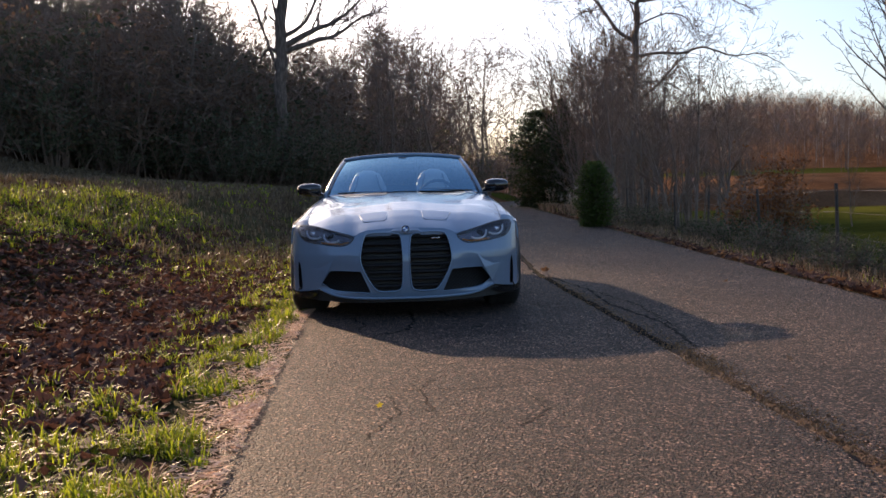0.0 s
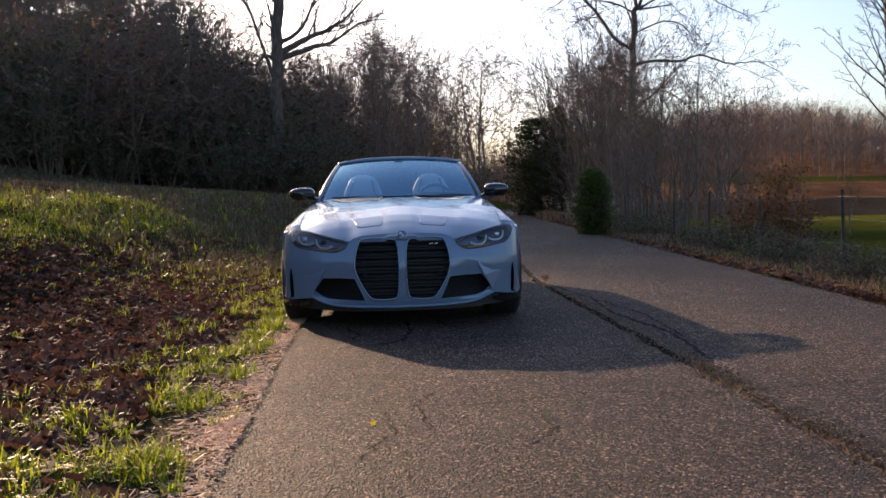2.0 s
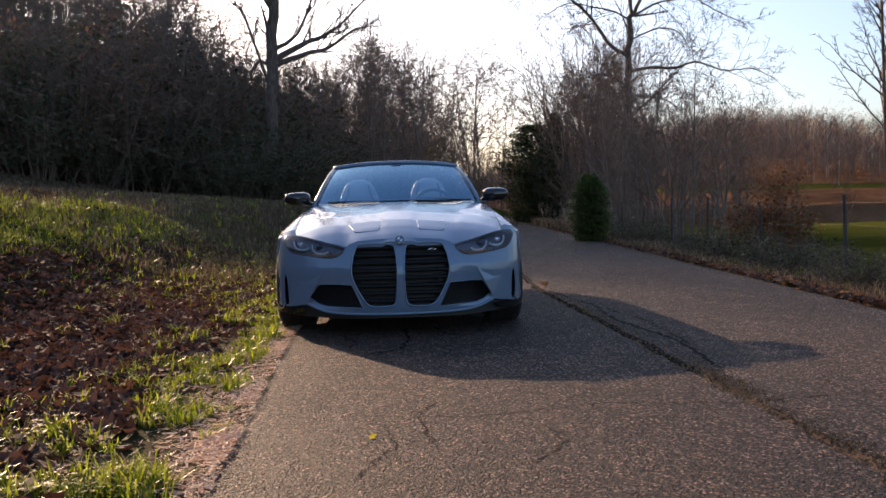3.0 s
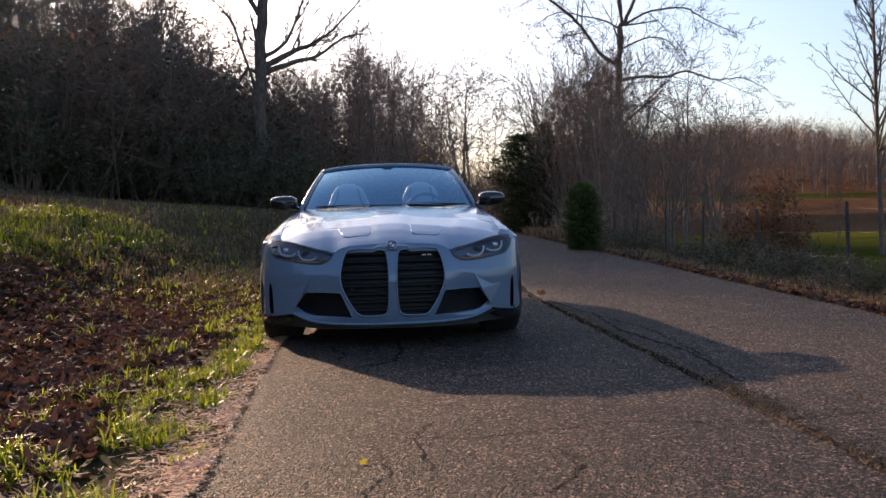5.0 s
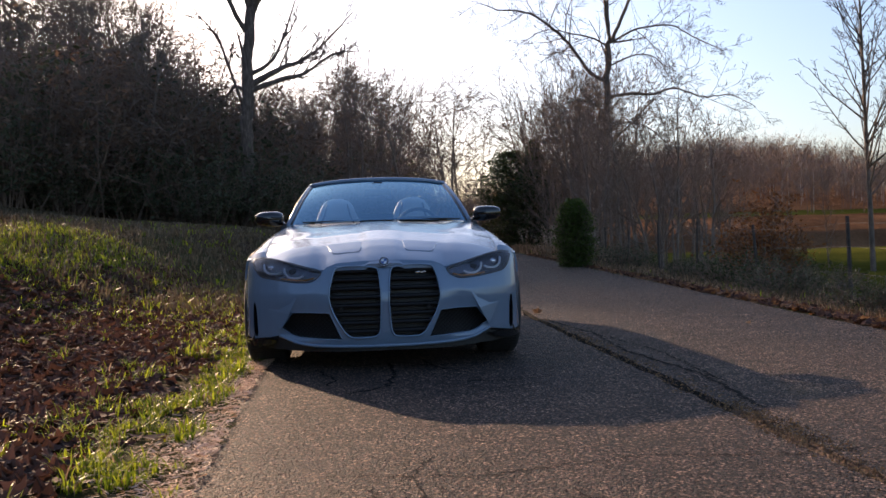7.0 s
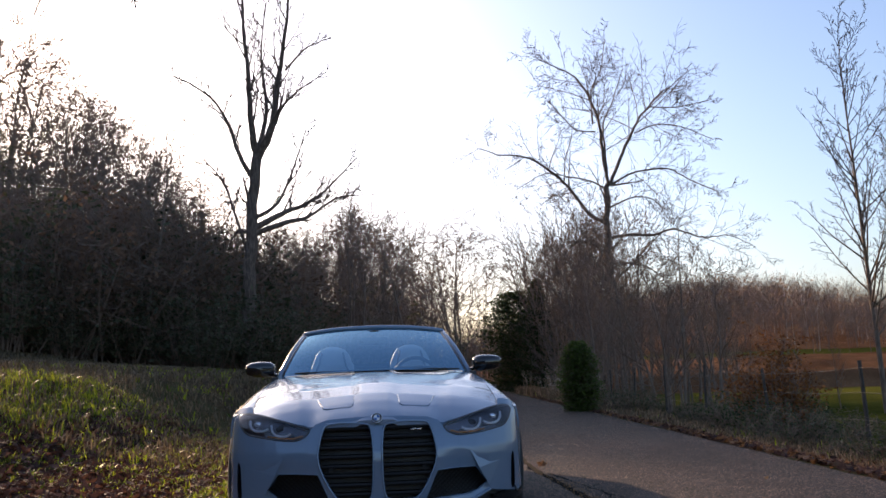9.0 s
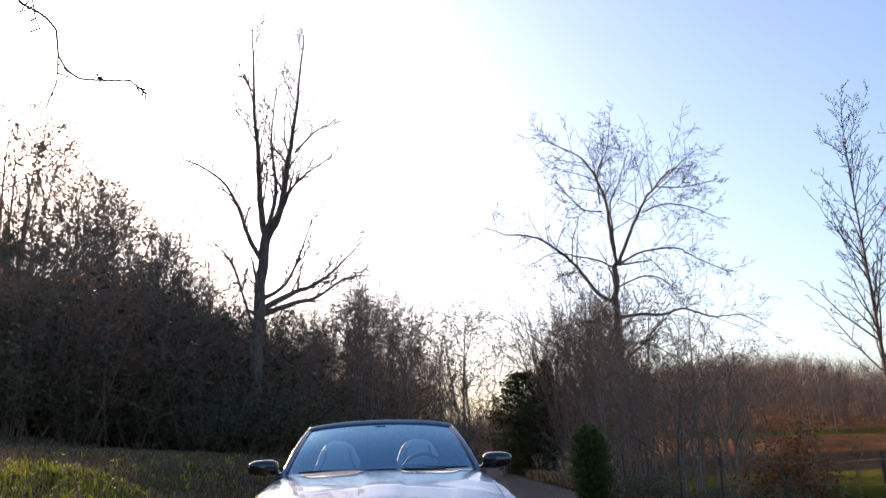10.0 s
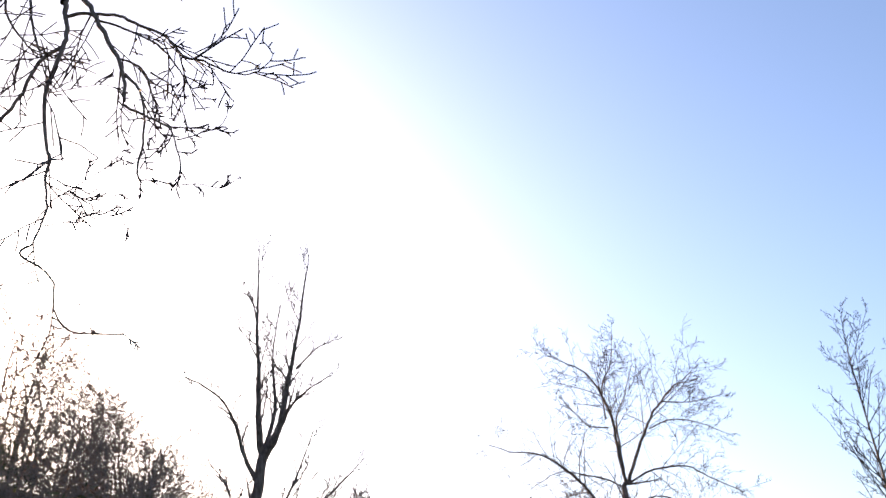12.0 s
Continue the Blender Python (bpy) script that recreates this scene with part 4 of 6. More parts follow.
RIM = plain("dark_alloy", (0.05, 0.05, 0.055), 0.3, 0.8)
SMOKED = plain("smoked_chrome", (0.11, 0.11, 0.125), 0.25, 0.9)
LEATHER = plain("pale_leather", (0.50, 0.48, 0.45), 0.45, scale=120, bump_d=0.001)
DASH = plain("dark_leather", (0.025, 0.024, 0.024), 0.5, scale=90, bump_d=0.001)
LIGHTGUIDE = plain("clear_light_guide", (0.80, 0.82, 0.86), 0.15, wear=0.05)
AMBER = plain("amber_reflection", (0.55, 0.20, 0.03), 0.25)
ROUNDEL_BLUE = plain("enamel_blue", (0.03, 0.10, 0.30), 0.2)
ROUNDEL_WHITE = plain("enamel_white", (0.75, 0.75, 0.75), 0.25)
REDLENS = plain("red_lens", (0.30, 0.01, 0.01), 0.15)


def build_glass(n, links, b):
    """Clear tinted glass that lets light straight through, with a glossy skin."""
    out = n["Material Output"]
    tr, gl, mx, fr = n.new("ShaderNodeBsdfTransparent"), n.new("ShaderNodeBsdfGlossy"), n.new("ShaderNodeMixShader"), n.new("ShaderNodeFresnel")
    tr.inputs["Color"].default_value = (0.46, 0.60, 0.66, 1)
    gl.inputs["Roughness"].default_value = 0.02
    # the blue of a reflected sky, put into the gloss colour
    gl.inputs["Color"].default_value = (0.45, 0.78, 1.0, 1)
    fr.inputs["IOR"].default_value = 1.5
    links.new(fr.outputs[0], mx.inputs["Fac"])
    links.new(tr.outputs[0], mx.inputs[1])
    links.new(gl.outputs[0], mx.inputs[2])
    links.new(mx.outputs[0], out.inputs["Surface"])


GLASS = material("windscreen_glass", build_glass)
# far above plain glass, to strengthen the blue reflection
GLASS.node_tree.nodes["Fresnel"].inputs["IOR"].default_value = 5.0
COVER = material("lamp_cover", build_glass)
COVER.node_tree.nodes["Fresnel"].inputs["IOR"].default_value = 1.45
COVER.node_tree.nodes["Glossy BSDF"].inputs["Color"].default_value = (0.95, 0.95, 1.0, 1)
COVER.node_tree.nodes["Transparent BSDF"].inputs["Color"].default_value = (0.88, 0.88, 0.9, 1)


def chaikin(pts, rounds=2, closed=True):
    for _ in range(rounds):
        out = []
        k = len(pts)
        for i in range(k if closed else k - 1):
            a, b = Vector(pts[i]), Vector(pts[(i + 1) % k])
            out += [a.lerp(b, 0.25), a.lerp(b, 0.75)]
        pts = out if closed else [Vector(pts[0])] + out + [Vector(pts[-1])]
    return pts


def inside(p, loop):
    hit, k = False, len(loop)
    for i in range(k):
        a, b = loop[i], loop[(i + 1) % k]
        if (a[1] > p[1]) != (b[1] > p[1]) and p[0] < (b[0] - a[0]) * (p[1] - a[1]) / (b[1] - a[1]) + a[0]:
            hit = not hit
    return hit


def dense(loop, gap):
    out = []
    for i in range(len(loop)):
        a, b = Vector(loop[i]), Vector(loop[(i + 1) % len(loop)])
        k = max(1, int(round((b - a).length / gap)))
        out += [a.lerp(b, j / k) for j in range(k)]
    return out


def sheet(outline, holes, place, gap=0.03, flange=None):
    """A curved panel: a flat outline with holes, filled with a fine net and laid onto the surface place(u, v); flange: how its edges turn in."""
    loops = [dense(l, gap * 0.7) for l in [outline, *holes]]
    pts, edges = [], []
    for l in loops:
        s = len(pts)
        pts += [Vector(p[:2]) for p in l]
        edges += [(s + i, s + (i + 1) % len(l)) for i in range(len(l))]
    us, vs = [p[0] for p in pts], [p[1] for p in pts]
    border = np.array([[p[0], p[1]] for p in pts])
    for u in np.arange(min(us) + gap / 2, max(us), gap):
        for v in np.arange(min(vs) + gap / 2, max(vs), gap):
            if ((border - (u, v)) ** 2).sum(1).min() > (gap * 0.45) ** 2 and inside((u, v), loops[0]) and not any(inside((u, v), h) for h in loops[1:]):
                pts.append(Vector((u, v)))
    cv, _, cf, *_ = delaunay_2d_cdt(pts, edges, [], 0, 1e-5)
    bm = bmesh.new()
    made = [bm.verts.new(place(p[0], p[1])) for p in cv]
    for f in cf:
        c = ((cv[f[0]][0] + cv[f[1]][0] + cv[f[2]][0]) / 3, (cv[f[0]][1] + cv[f[1]][1] + cv[f[2]][1]) / 3)
        if inside(c, loops[0]) and not any(inside(c, h) for h in loops[1:]):
            bm.faces.new([made[i] for i in f])
    for v in [v for v in bm.verts if not v.link_faces]:
        bm.verts.remove(v)
    for f in bm.faces:
        f.smooth = True
    if flange is not None:
        rim = [e for e in bm.edges if len(e.link_faces) == 1]
        copy = {}
        for e in rim:
            for v in e.verts:
                if v not in copy:
                    copy[v] = (bm.verts.new(v.co), bm.verts.new(v.co + Vector(flange(v.co))))
        for e in rim:
            a, b = e.verts
            bm.faces.new((copy[a][0], copy[b][0], copy[b][1], copy[a][1]))
    return bm


def flip(bm):
    """The mirror image across the car's middle."""
    other = bm.copy()
    for v in other.verts:
        v.co.x = -v.co.x
    bmesh.ops.reverse_faces(other, faces=other.faces)
    return other


def pair(name, bm, mat, parent, label="", smooth=False):
    twin = flip(bm)
    return part(name, bm, mat, parent, label, smooth), part(name, twin, mat, parent, label, smooth)


def box(bm, c, s, bevel=0.0, turn=None):
    r = bmesh.ops.create_cube(bm, size=1, matrix=Matrix.LocRotScale(c, turn, s))
    if bevel:
        es = {e for v in r["verts"] for e in v.link_edges}
        bmesh.ops.bevel(bm, geom=list(es), offset=bevel, segments=2, profile=0.6, affect="EDGES")


def rod(pts, r, sides=8, closed=False):
    bm = bmesh.new()
    vs, fs = [], []
    pts = [Vector(p) for p in pts]
    tube(vs, fs, pts, [r] * len(pts), sides)
    made = [bm.verts.new(v) for v in vs]
    for f in fs:
        bm.faces.new([made[i] for i in f])
    if not closed:
        bm.faces.new(made[:sides][::-1])
        bm.faces.new(made[-sides:])
    for f in bm.faces:
        f.smooth = True
    return bm


# -- the surfaces of the body --
def nose(x, z):
    """Depth of the front at a place across and up."""
    a = abs(x)
    y = np.interp(a, [0, 0.1, 0.2, 0.3, 0.4, 0.5, 0.6, 0.68, 0.75, 0.81, 0.86, 0.90, 0.93, 0.95], [0.035, 0.035, 0.04, 0.053, 0.075, 0.107, 0.15, 0.20, 0.255, 0.31, 0.37, 0.44, 0.53, 0.64])
    y += np.interp(z, [0.10, 0.16, 0.20, 0.25, 0.35, 0.45, 0.50, 0.57, 0.64, 0.68, 0.70, 0.75], [0.05, 0.015, 0.004, 0.0, 0.0, 0.0, 0.006, 0.028, 0.052, 0.072, 0.088, 0.15])
    # the cheeks are hollowed beside the lower intakes
    to_ac = (0.555 + (0.48 - z) * 0.392) - a
    to_bc = (0.760 + (z - 0.405) * 0.30) - a
    to_ab = (0.48 - (a - 0.555) * 0.389) - z
    if to_bc > 0 and to_ab > 0:
        slope = 1.0 if to_ac > 0 else to_bc / (to_bc - to_ac)
        y += 0.024 * slope * min(1.0, to_ab / 0.20) * float(np.clip((a - 0.36) / 0.12, 0, 1)) * float(np.clip((z - 0.20) / 0.05, 0, 1))
    return float(y)


HOOD_Y = [0.08, 0.14, 0.2, 0.35, 0.5, 0.8, 1.1, 1.4, 1.62, 1.8]
HOOD_Z = [0.677, 0.708, 0.735, 0.790, 0.834, 0.897, 0.940, 0.968, 0.984, 1.000]


def lid(x, y):
    """Height of the hood across and along."""
    a = abs(x)
    z = np.interp(y, HOOD_Y, HOOD_Z) - np.interp(a, [0, 0.2, 0.45, 0.65, 0.78, 0.9], [0, 0.006, 0.030, 0.054, 0.074, 0.11]) * np.interp(y, [0.2, 0.9, 1.6], [1.0, 0.95, 0.35])
    ridge = 0.10 + 0.03 * y
    z -= 0.012 * float(step(ridge - 0.006, ridge + 0.022, a))
    outer = 0.40 + 0.10 * y
    z += 0.010 * float(step(outer - 0.03, outer + 0.03, a)) * float(1 - step(0.62, 0.80, a))
    return float(z)


def hood_edge(y):
    return float(np.interp(y, [0.2, 0.45, 0.6, 0.9, 1.3, 1.75], [0.56, 0.77, 0.795, 0.80, 0.775, 0.735]))


def width(y, z):
    """Half width of the flanks."""
    w = np.interp(y, [0.3, 0.5, 0.62, 0.83, 1.15, 1.6, 2.3, 3.0, 3.4, 3.7, 4.1, 4.5, 4.78], [0.86, 0.925, 0.945, 0.955, 0.94, 0.91, 0.905, 0.915, 0.94, 0.952, 0.93, 0.86, 0.70])
    w -= 1.15 * max(0.0, z - 0.60) ** 2 + 0.55 * max(0.0, 0.42 - z) ** 2
    w -= 0.02 * float(step(1.3, 1.7, y) * (1 - step(2.9, 3.2, y))) * math.exp(-((z - 0.42) / 0.10) ** 2)
    return float(w)


def shoulder(y):
    return float(np.interp(y, [0.45, 0.6, 0.85, 1.1, 1.3, 1.6, 2.0, 2.6, 3.1, 3.5, 4.0, 4.4, 4.75], [0.69, 0.725, 0.755, 0.785, 0.81, 0.90, 0.955, 0.96, 0.965, 0.97, 0.965, 0.945, 0.91]))


car = new("convertible_car")
tagged(car, "silver-grey metallic two-door convertible with its roof down", "car")

# -- outlines across and up, one side --
KIDNEY = [(0.060, 0.655), (0.18, 0.667), (0.296, 0.660), (0.316, 0.635), (0.338, 0.570), (0.352, 0.475), (0.340, 0.415), (0.310, 0.345), (0.258, 0.258), (0.228, 0.228), (0.195, 0.219), (0.075, 0.221), (0.046, 0.236), (0.034, 0.290), (0.027, 0.455), (0.032, 0.575), (0.043, 0.640)]
INTAKE = [(0.352, 0.376), (0.47, 0.381), (0.590, 0.381), (0.665, 0.282), (0.60, 0.240), (0.545, 0.224), (0.40, 0.214), (0.275, 0.208)]
SLIT = [(0.853, 0.455), (0.862, 0.400), (0.864, 0.30), (0.858, 0.225), (0.828, 0.222), (0.832, 0.32), (0.838, 0.41)]
LAMP = [(0.400, 0.631), (0.415, 0.642), (0.49, 0.662), (0.60, 0.694), (0.72, 0.724), (0.81, 0.732), (0.858, 0.727), (0.868, 0.705), (0.845, 0.655), (0.80, 0.610), (0.72, 0.596), (0.58, 0.576), (0.48, 0.572), (0.425, 0.598)]
kid, inn, slit, lamp = chaikin(KIDNEY), [Vector(p) for p in INTAKE], chaikin(SLIT, 1), chaikin(LAMP, 1)


def mirror2(loop):
    return [Vector((-p[0], p[1])) for p in loop][::-1]


# front bumper: from the lip to the lamps and the hood's edge, round to the wheel arches
top = [(0.0, 0.700), (0.15, 0.698), (0.30, 0.688), (0.37, 0.664)]
lamp_low = [(0.400, 0.625), (0.420, 0.594), (0.478, 0.568), (0.58, 0.572), (0.72, 0.592), (0.80, 0.606), (0.848, 0.650), (0.874, 0.705), (0.885, 0.722)]
outer = [(0.905, 0.715), (0.928, 0.66), (0.938, 0.55), (0.936, 0.35), (0.925, 0.215)]
bottom = [(0.87, 0.205), (0.74, 0.225), (0.68, 0.236), (0.62, 0.213), (0.56, 0.190), (0.46, 0.173), (0.26, 0.165), (0.0, 0.162)]
half = top + lamp_low + outer + bottom
loop = [Vector(p) for p in half] + [Vector((-p[0], p[1])) for p in half[1:-1]][::-1]
bm = sheet(loop, [kid, mirror2(kid), inn, mirror2(inn), slit, mirror2(slit)], lambda u, v: Vector((u, nose(u, v), v)), 0.0125, lambda c: (0, 0.035, 0))
bumper = part("front_bumper", bm, PAINT, car)


def ring(loop, place, grow_out, proud, depth, sides_in=0.0):
    """A raised frame along a closed loop on a surface."""
    bm = bmesh.new()
    pts = dense(loop, 0.012)
    k = len(pts)
    cx, cy = sum(p[0] for p in pts) / k, sum(p[1] for p in pts) / k
    rows = []
    for i, p in enumerate(pts):
        t = (pts[(i + 1) % k] - pts[i - 1]).normalized()
        nrm = Vector((t[1], -t[0]))
        if nrm.dot(Vector((p[0] - cx, p[1] - cy))) < 0:
            nrm = -nrm
        a, b = p - nrm * sides_in, p + nrm * grow_out
        row = []
        for q, dy in ((b, 0.002), (b.lerp(a, 0.25), -proud), (b.lerp(a, 0.75), -proud), (a, -proud * 0.3), (a, depth)):
            c = place(q[0], q[1])
            row.append(bm.verts.new((c[0], c[1] + dy, c[2])))
        rows.append(row)
    for i in range(k):
        a, b = rows[i], rows[(i + 1) % k]
        for j in range(4):
            bm.faces.new((a[j], b[j], b[j + 1], a[j + 1]))
    for f in bm.faces:
        f.smooth = True
    bmesh.ops.recalc_face_normals(bm, faces=bm.faces)
    return bm


front = lambda u, v: Vector((u, nose(u, v), v))
frames = pair("grille_frame", ring(kid, front, 0.010, 0.012, 0.05, 0.003), PAINT, car, "painted surround of a tall grille")
backs = pair("grille", sheet(kid, [], lambda u, v: Vector((u, nose(u, v) + 0.075, v)), 0.05), DULL, car, "tall black grille with horizontal slats")


def span(loop, z):
    xs = []
    for i in range(len(loop)):
        a, b = loop[i], loop[(i + 1) % len(loop)]
        if (a[1] > z) != (b[1] > z):
            xs.append(a[0] + (b[0] - a[0]) * (z - a[1]) / (b[1] - a[1]))
    return min(xs), max(xs)


for k in range(8):
    z = 0.252 + 0.054 * k
    x0, x1 = span(kid, z)
    bm = bmesh.new()
    rows = []
    for i in range(9):
        x = x0 + (x1 - x0) * i / 8
        y = nose(x, z)
        rows.append([bm.verts.new((x, y + dy, z + dz)) for dy, dz in ((0.012, 0.004), (0.016, 0.013), (0.06, 0.017), (0.062, -0.012), (0.022, -0.008), (0.014, -0.004))])
    for i in range(8):
        for j in range(6):
            bm.faces.new((rows[i][j], rows[i + 1][j], rows[i + 1][(j + 1) % 6], rows[i][(j + 1) % 6]))
    bmesh.ops.recalc_face_normals(bm, faces=bm.faces)
    twin = flip(bm)
    part("slat", bm, SLAT, backs[0])
    part("slat", twin, SLAT, backs[1])
# a small two-stroke badge in the one grille and a round sensor in each
bm = bmesh.new()
for dx, ln in ((0.0, 0.030), (0.034, 0.026)):
    box(bm, (0.215 + dx, nose(0.22, 0.615) + 0.004, 0.617), (ln, 0.008, 0.010), 0.002, Euler((0, radians(-12), 0)).to_quaternion())
part("badge", bm, CHROME, backs[0], "small bright badge")
bm = bmesh.new()
bmesh.ops.create_cone(bm, cap_ends=True, segments=20, radius1=0.014, radius2=0.012, depth=0.02, matrix=Matrix.LocRotScale((0.275, nose(0.275, 0.40) + 0.014, 0.40), Euler((radians(90), 0, 0)), None))
pair("sensor", bm, SLAT, car, "round black parking sensor")

# lower intakes with a dark net
nets = pair("lower_intake", sheet(inn, [], lambda u, v: Vector((u, nose(u, v) + 0.07, v)), 0.05), DULL, car, "black lower air intake")
for side in (0, 1):
    vs, fs = [], []
    for i in range(-12, 24):
        for way in (1, -1):
            p0, p1 = None, None
            pts = []
            for t in np.linspace(0, 1, 26):
                q = (0.26 + 0.42 * t, 0.29 + way * (0.42 * t - 0.21) * 0.9 + 0.026 * (i - 6))
                if inside(q, inn):
                    pts.append(Vector((q[0], nose(*q) + 0.05, q[1])))
            if len(pts) > 2:
                tube(vs, fs, [pts[0], pts[len(pts) // 2], pts[-1]], [0.0035] * 3, 4)
    if side:
        vs = [Vector((-v.x, v.y, v.z)) for v in vs]
    add("net", mesh_of("net", vs, fs), SLAT, nets[side])
pair("intake_edge", ring(inn, front, 0.004, 0.004, 0.06, 0.002), PAINT, car)
# flat facets beside the lower intakes
bm = bmesh.new()
tri = [((0.556, 0.480), 0.000), ((0.752, 0.402), 0.004), ((0.672, 0.262), -0.019), ((0.612, 0.372), -0.018)]
row = [bm.verts.new((a, nose(a, z) - 0.005 + d, z)) for (a, z), d in tri]
low = [bm.verts.new((v.co.x, v.co.y + 0.03, v.co.z)) for v in row]
bm.faces.new((row[0], row[3], row[1]))
bm.faces.new((row[3], row[2], row[1]))
for i, j in ((0, 3), (3, 2), (2, 1), (1, 0)):
    bm.faces.new((row[i], row[j], low[j], low[i]))
bmesh.ops.recalc_face_normals(bm, faces=bm.faces)
pair("cheek_facet", bm, PAINT, car, "painted flat facet beside the lower intake")
pair("air_curtain", sheet(slit, [], lambda u, v: Vector((u, nose(u, v) + 0.05, v)), 0.03), GLOSS, car, "gloss black upright air slot")
# lip under the bumper and the dark tray behind it
lip = [(0.0, 0.163), (0.26, 0.166), (0.46, 0.174), (0.56, 0.191), (0.62, 0.214), (0.68, 0.238)]
lip = [(-x, z) for x, z in lip[:0:-1]] + lip
bm = rod([(x, nose(x, z) - 0.004, z - 0.001) for x, z in chaikin(lip, 1, False)], 0.010, 8)
part("lip", bm, PAINT, car, "painted lower lip of the bumper")
bm = sheet([(-0.90, 0.20), (-0.66, 0.222), (-0.56, 0.180), (-0.26, 0.154), (0.26, 0.154), (0.56, 0.180), (0.66, 0.222), (0.90, 0.20), (0.80, 0.150), (0.5, 0.130), (-0.5, 0.130), (-0.80, 0.150)], [], lambda u, v: Vector((u, nose(u, 0.25) + 0.045, v)), 0.05, lambda c: (0, 0.25, 0.0))
part("undertray", bm, DULL, car, "black plastic undertray")
# gloss black winglets at the corners
bm = sheet([(0.69, 0.205), (0.78, 0.214), (0.86, 0.200), (0.925, 0.208), (0.932, 0.172), (0.86, 0.158), (0.78, 0.160), (0.70, 0.186)], [], lambda u, v: Vector((u * 1.005, nose(u, 0.25) - 0.012 + 0.3 * (0.2 - v), v)), 0.03, lambda c: (0, 0.06, 0))
pair("winglet", bm, GLOSS, car, "gloss black corner winglet")
bm = rod([(0.855, nose(0.86, 0.25) - 0.02, 0.235), (0.868, nose(0.865, 0.25) - 0.026, 0.198), (0.905, nose(0.905, 0.25) - 0.02, 0.193)], 0.006, 6)
pair("winglet_edge", bm, GLOSS, car)

# hood, with a shallow scoop on either side of the ridge
SCOOP = [(0.148, 0.325), (0.16, 0.30), (0.30, 0.30), (0.325, 0.315), (0.375, 0.51), (0.345, 0.52), (0.135, 0.52)]
scoop = [Vector(p) for p in SCOOP]
hood_half = [(0.0, 0.087), (0.15, 0.092), (0.30, 0.112), (0.36, 0.135), (0.41, 0.165), (0.49, 0.195), (0.60, 0.275), (0.72, 0.405), (0.775, 0.49), (0.792, 0.60), (0.797, 0.90), (0.772, 1.30), (0.735, 1.70), (0.55, 1.655), (0.30, 1.635), (0.0, 1.63)]


def hood_at(u, v):
    z = lid(u, v)
    # the leading edge rolls down to the lamps
    a = abs(u)
    edge = float(np.interp(a, [0, 0.15, 0.30, 0.36, 0.41, 0.49, 0.60, 0.72, 0.775, 0.80], [0.087, 0.092, 0.112, 0.135, 0.165, 0.195, 0.275, 0.405, 0.49, 0.60]))
    gap = float(np.interp(a, [0, 0.30, 0.36, 0.41, 0.49, 0.60, 0.72, 0.79], [0.0, 0.0, 0.018, 0.036, 0.027, 0.015, 0.02, 0.018]))
    z -= gap * max(0.0, 1 - max(0.0, v - edge) / 0.42) ** 2
    return Vector((u, v, z))


loop = [Vector(p) for p in hood_half] + [Vector((-p[0], p[1])) for p in hood_half[1:-1]][::-1]
hood = part("hood", sheet(loop, [], hood_at, 0.035, lambda c: (0, 0.0, -0.025)), PAINT, car)


def scoop_at(u, v):
    c = hood_at(u, v)
    c.z += 0.0020 + 0.012 * (v - 0.30)
    return c


pair("scoop", sheet([p for p in scoop], [], scoop_at, 0.03, lambda c: (0, 0, -0.014)), PAINT, hood)
for s in (-1, 1):
    pts = [(s * u, *hood_at(u, v)[1:]) for u, v in ((0.137, 0.505), (0.147, 0.33), (0.163, 0.301), (0.298, 0.301), (0.327, 0.32), (0.374, 0.505))]
    part("scoop_edge", rod(pts, 0.0052, 6), PAINT, hood)
# roundel on the nose
ey, ez = 0.088, 0.690
em = Matrix.LocRotScale((0, ey, ez), Euler((radians(58), 0, 0)), (0.8, 0.8, 0.8))
bm = bmesh.new()
bmesh.ops.create_cone(bm, cap_ends=True, segments=32, radius1=0.041, radius2=0.038, depth=0.012, matrix=em)
emblem = part("roundel", bm, GLOSS, car, "round enamel badge with a dark ring")
for r, h, mt, nm in ((0.026, 0.015, ROUNDEL_WHITE, "disc"), (0.0395, 0.0135, CHROME, "rim")):
    bm = bmesh.new()
    if nm == "rim":
        rod_pts = [em @ Vector((0.0395 * math.cos(a), 0.0395 * math.sin(a), 0.006)) for a in np.linspace(0, 2 * math.pi, 33)]
        bm.free()
        bm = rod(rod_pts, 0.0022, 5)
    else:
        bmesh.ops.create_cone(bm, cap_ends=True, segments=28, radius1=r, radius2=r, depth=h, matrix=em)
    part(nm, bm, mt, emblem)
bm = bmesh.new()
for a0 in (0, 2):
    vs = [bm.verts.new(em @ Vector((0, 0, 0.0085)))] + [bm.verts.new(em @ Vector((0.024 * math.cos(math.pi / 2 * (a0 + t / 6)), 0.024 * math.sin(math.pi / 2 * (a0 + t / 6)), 0.0085))) for t in range(7)]
    bm.faces.new(vs)
part("field", bm, ROUNDEL_BLUE, emblem)

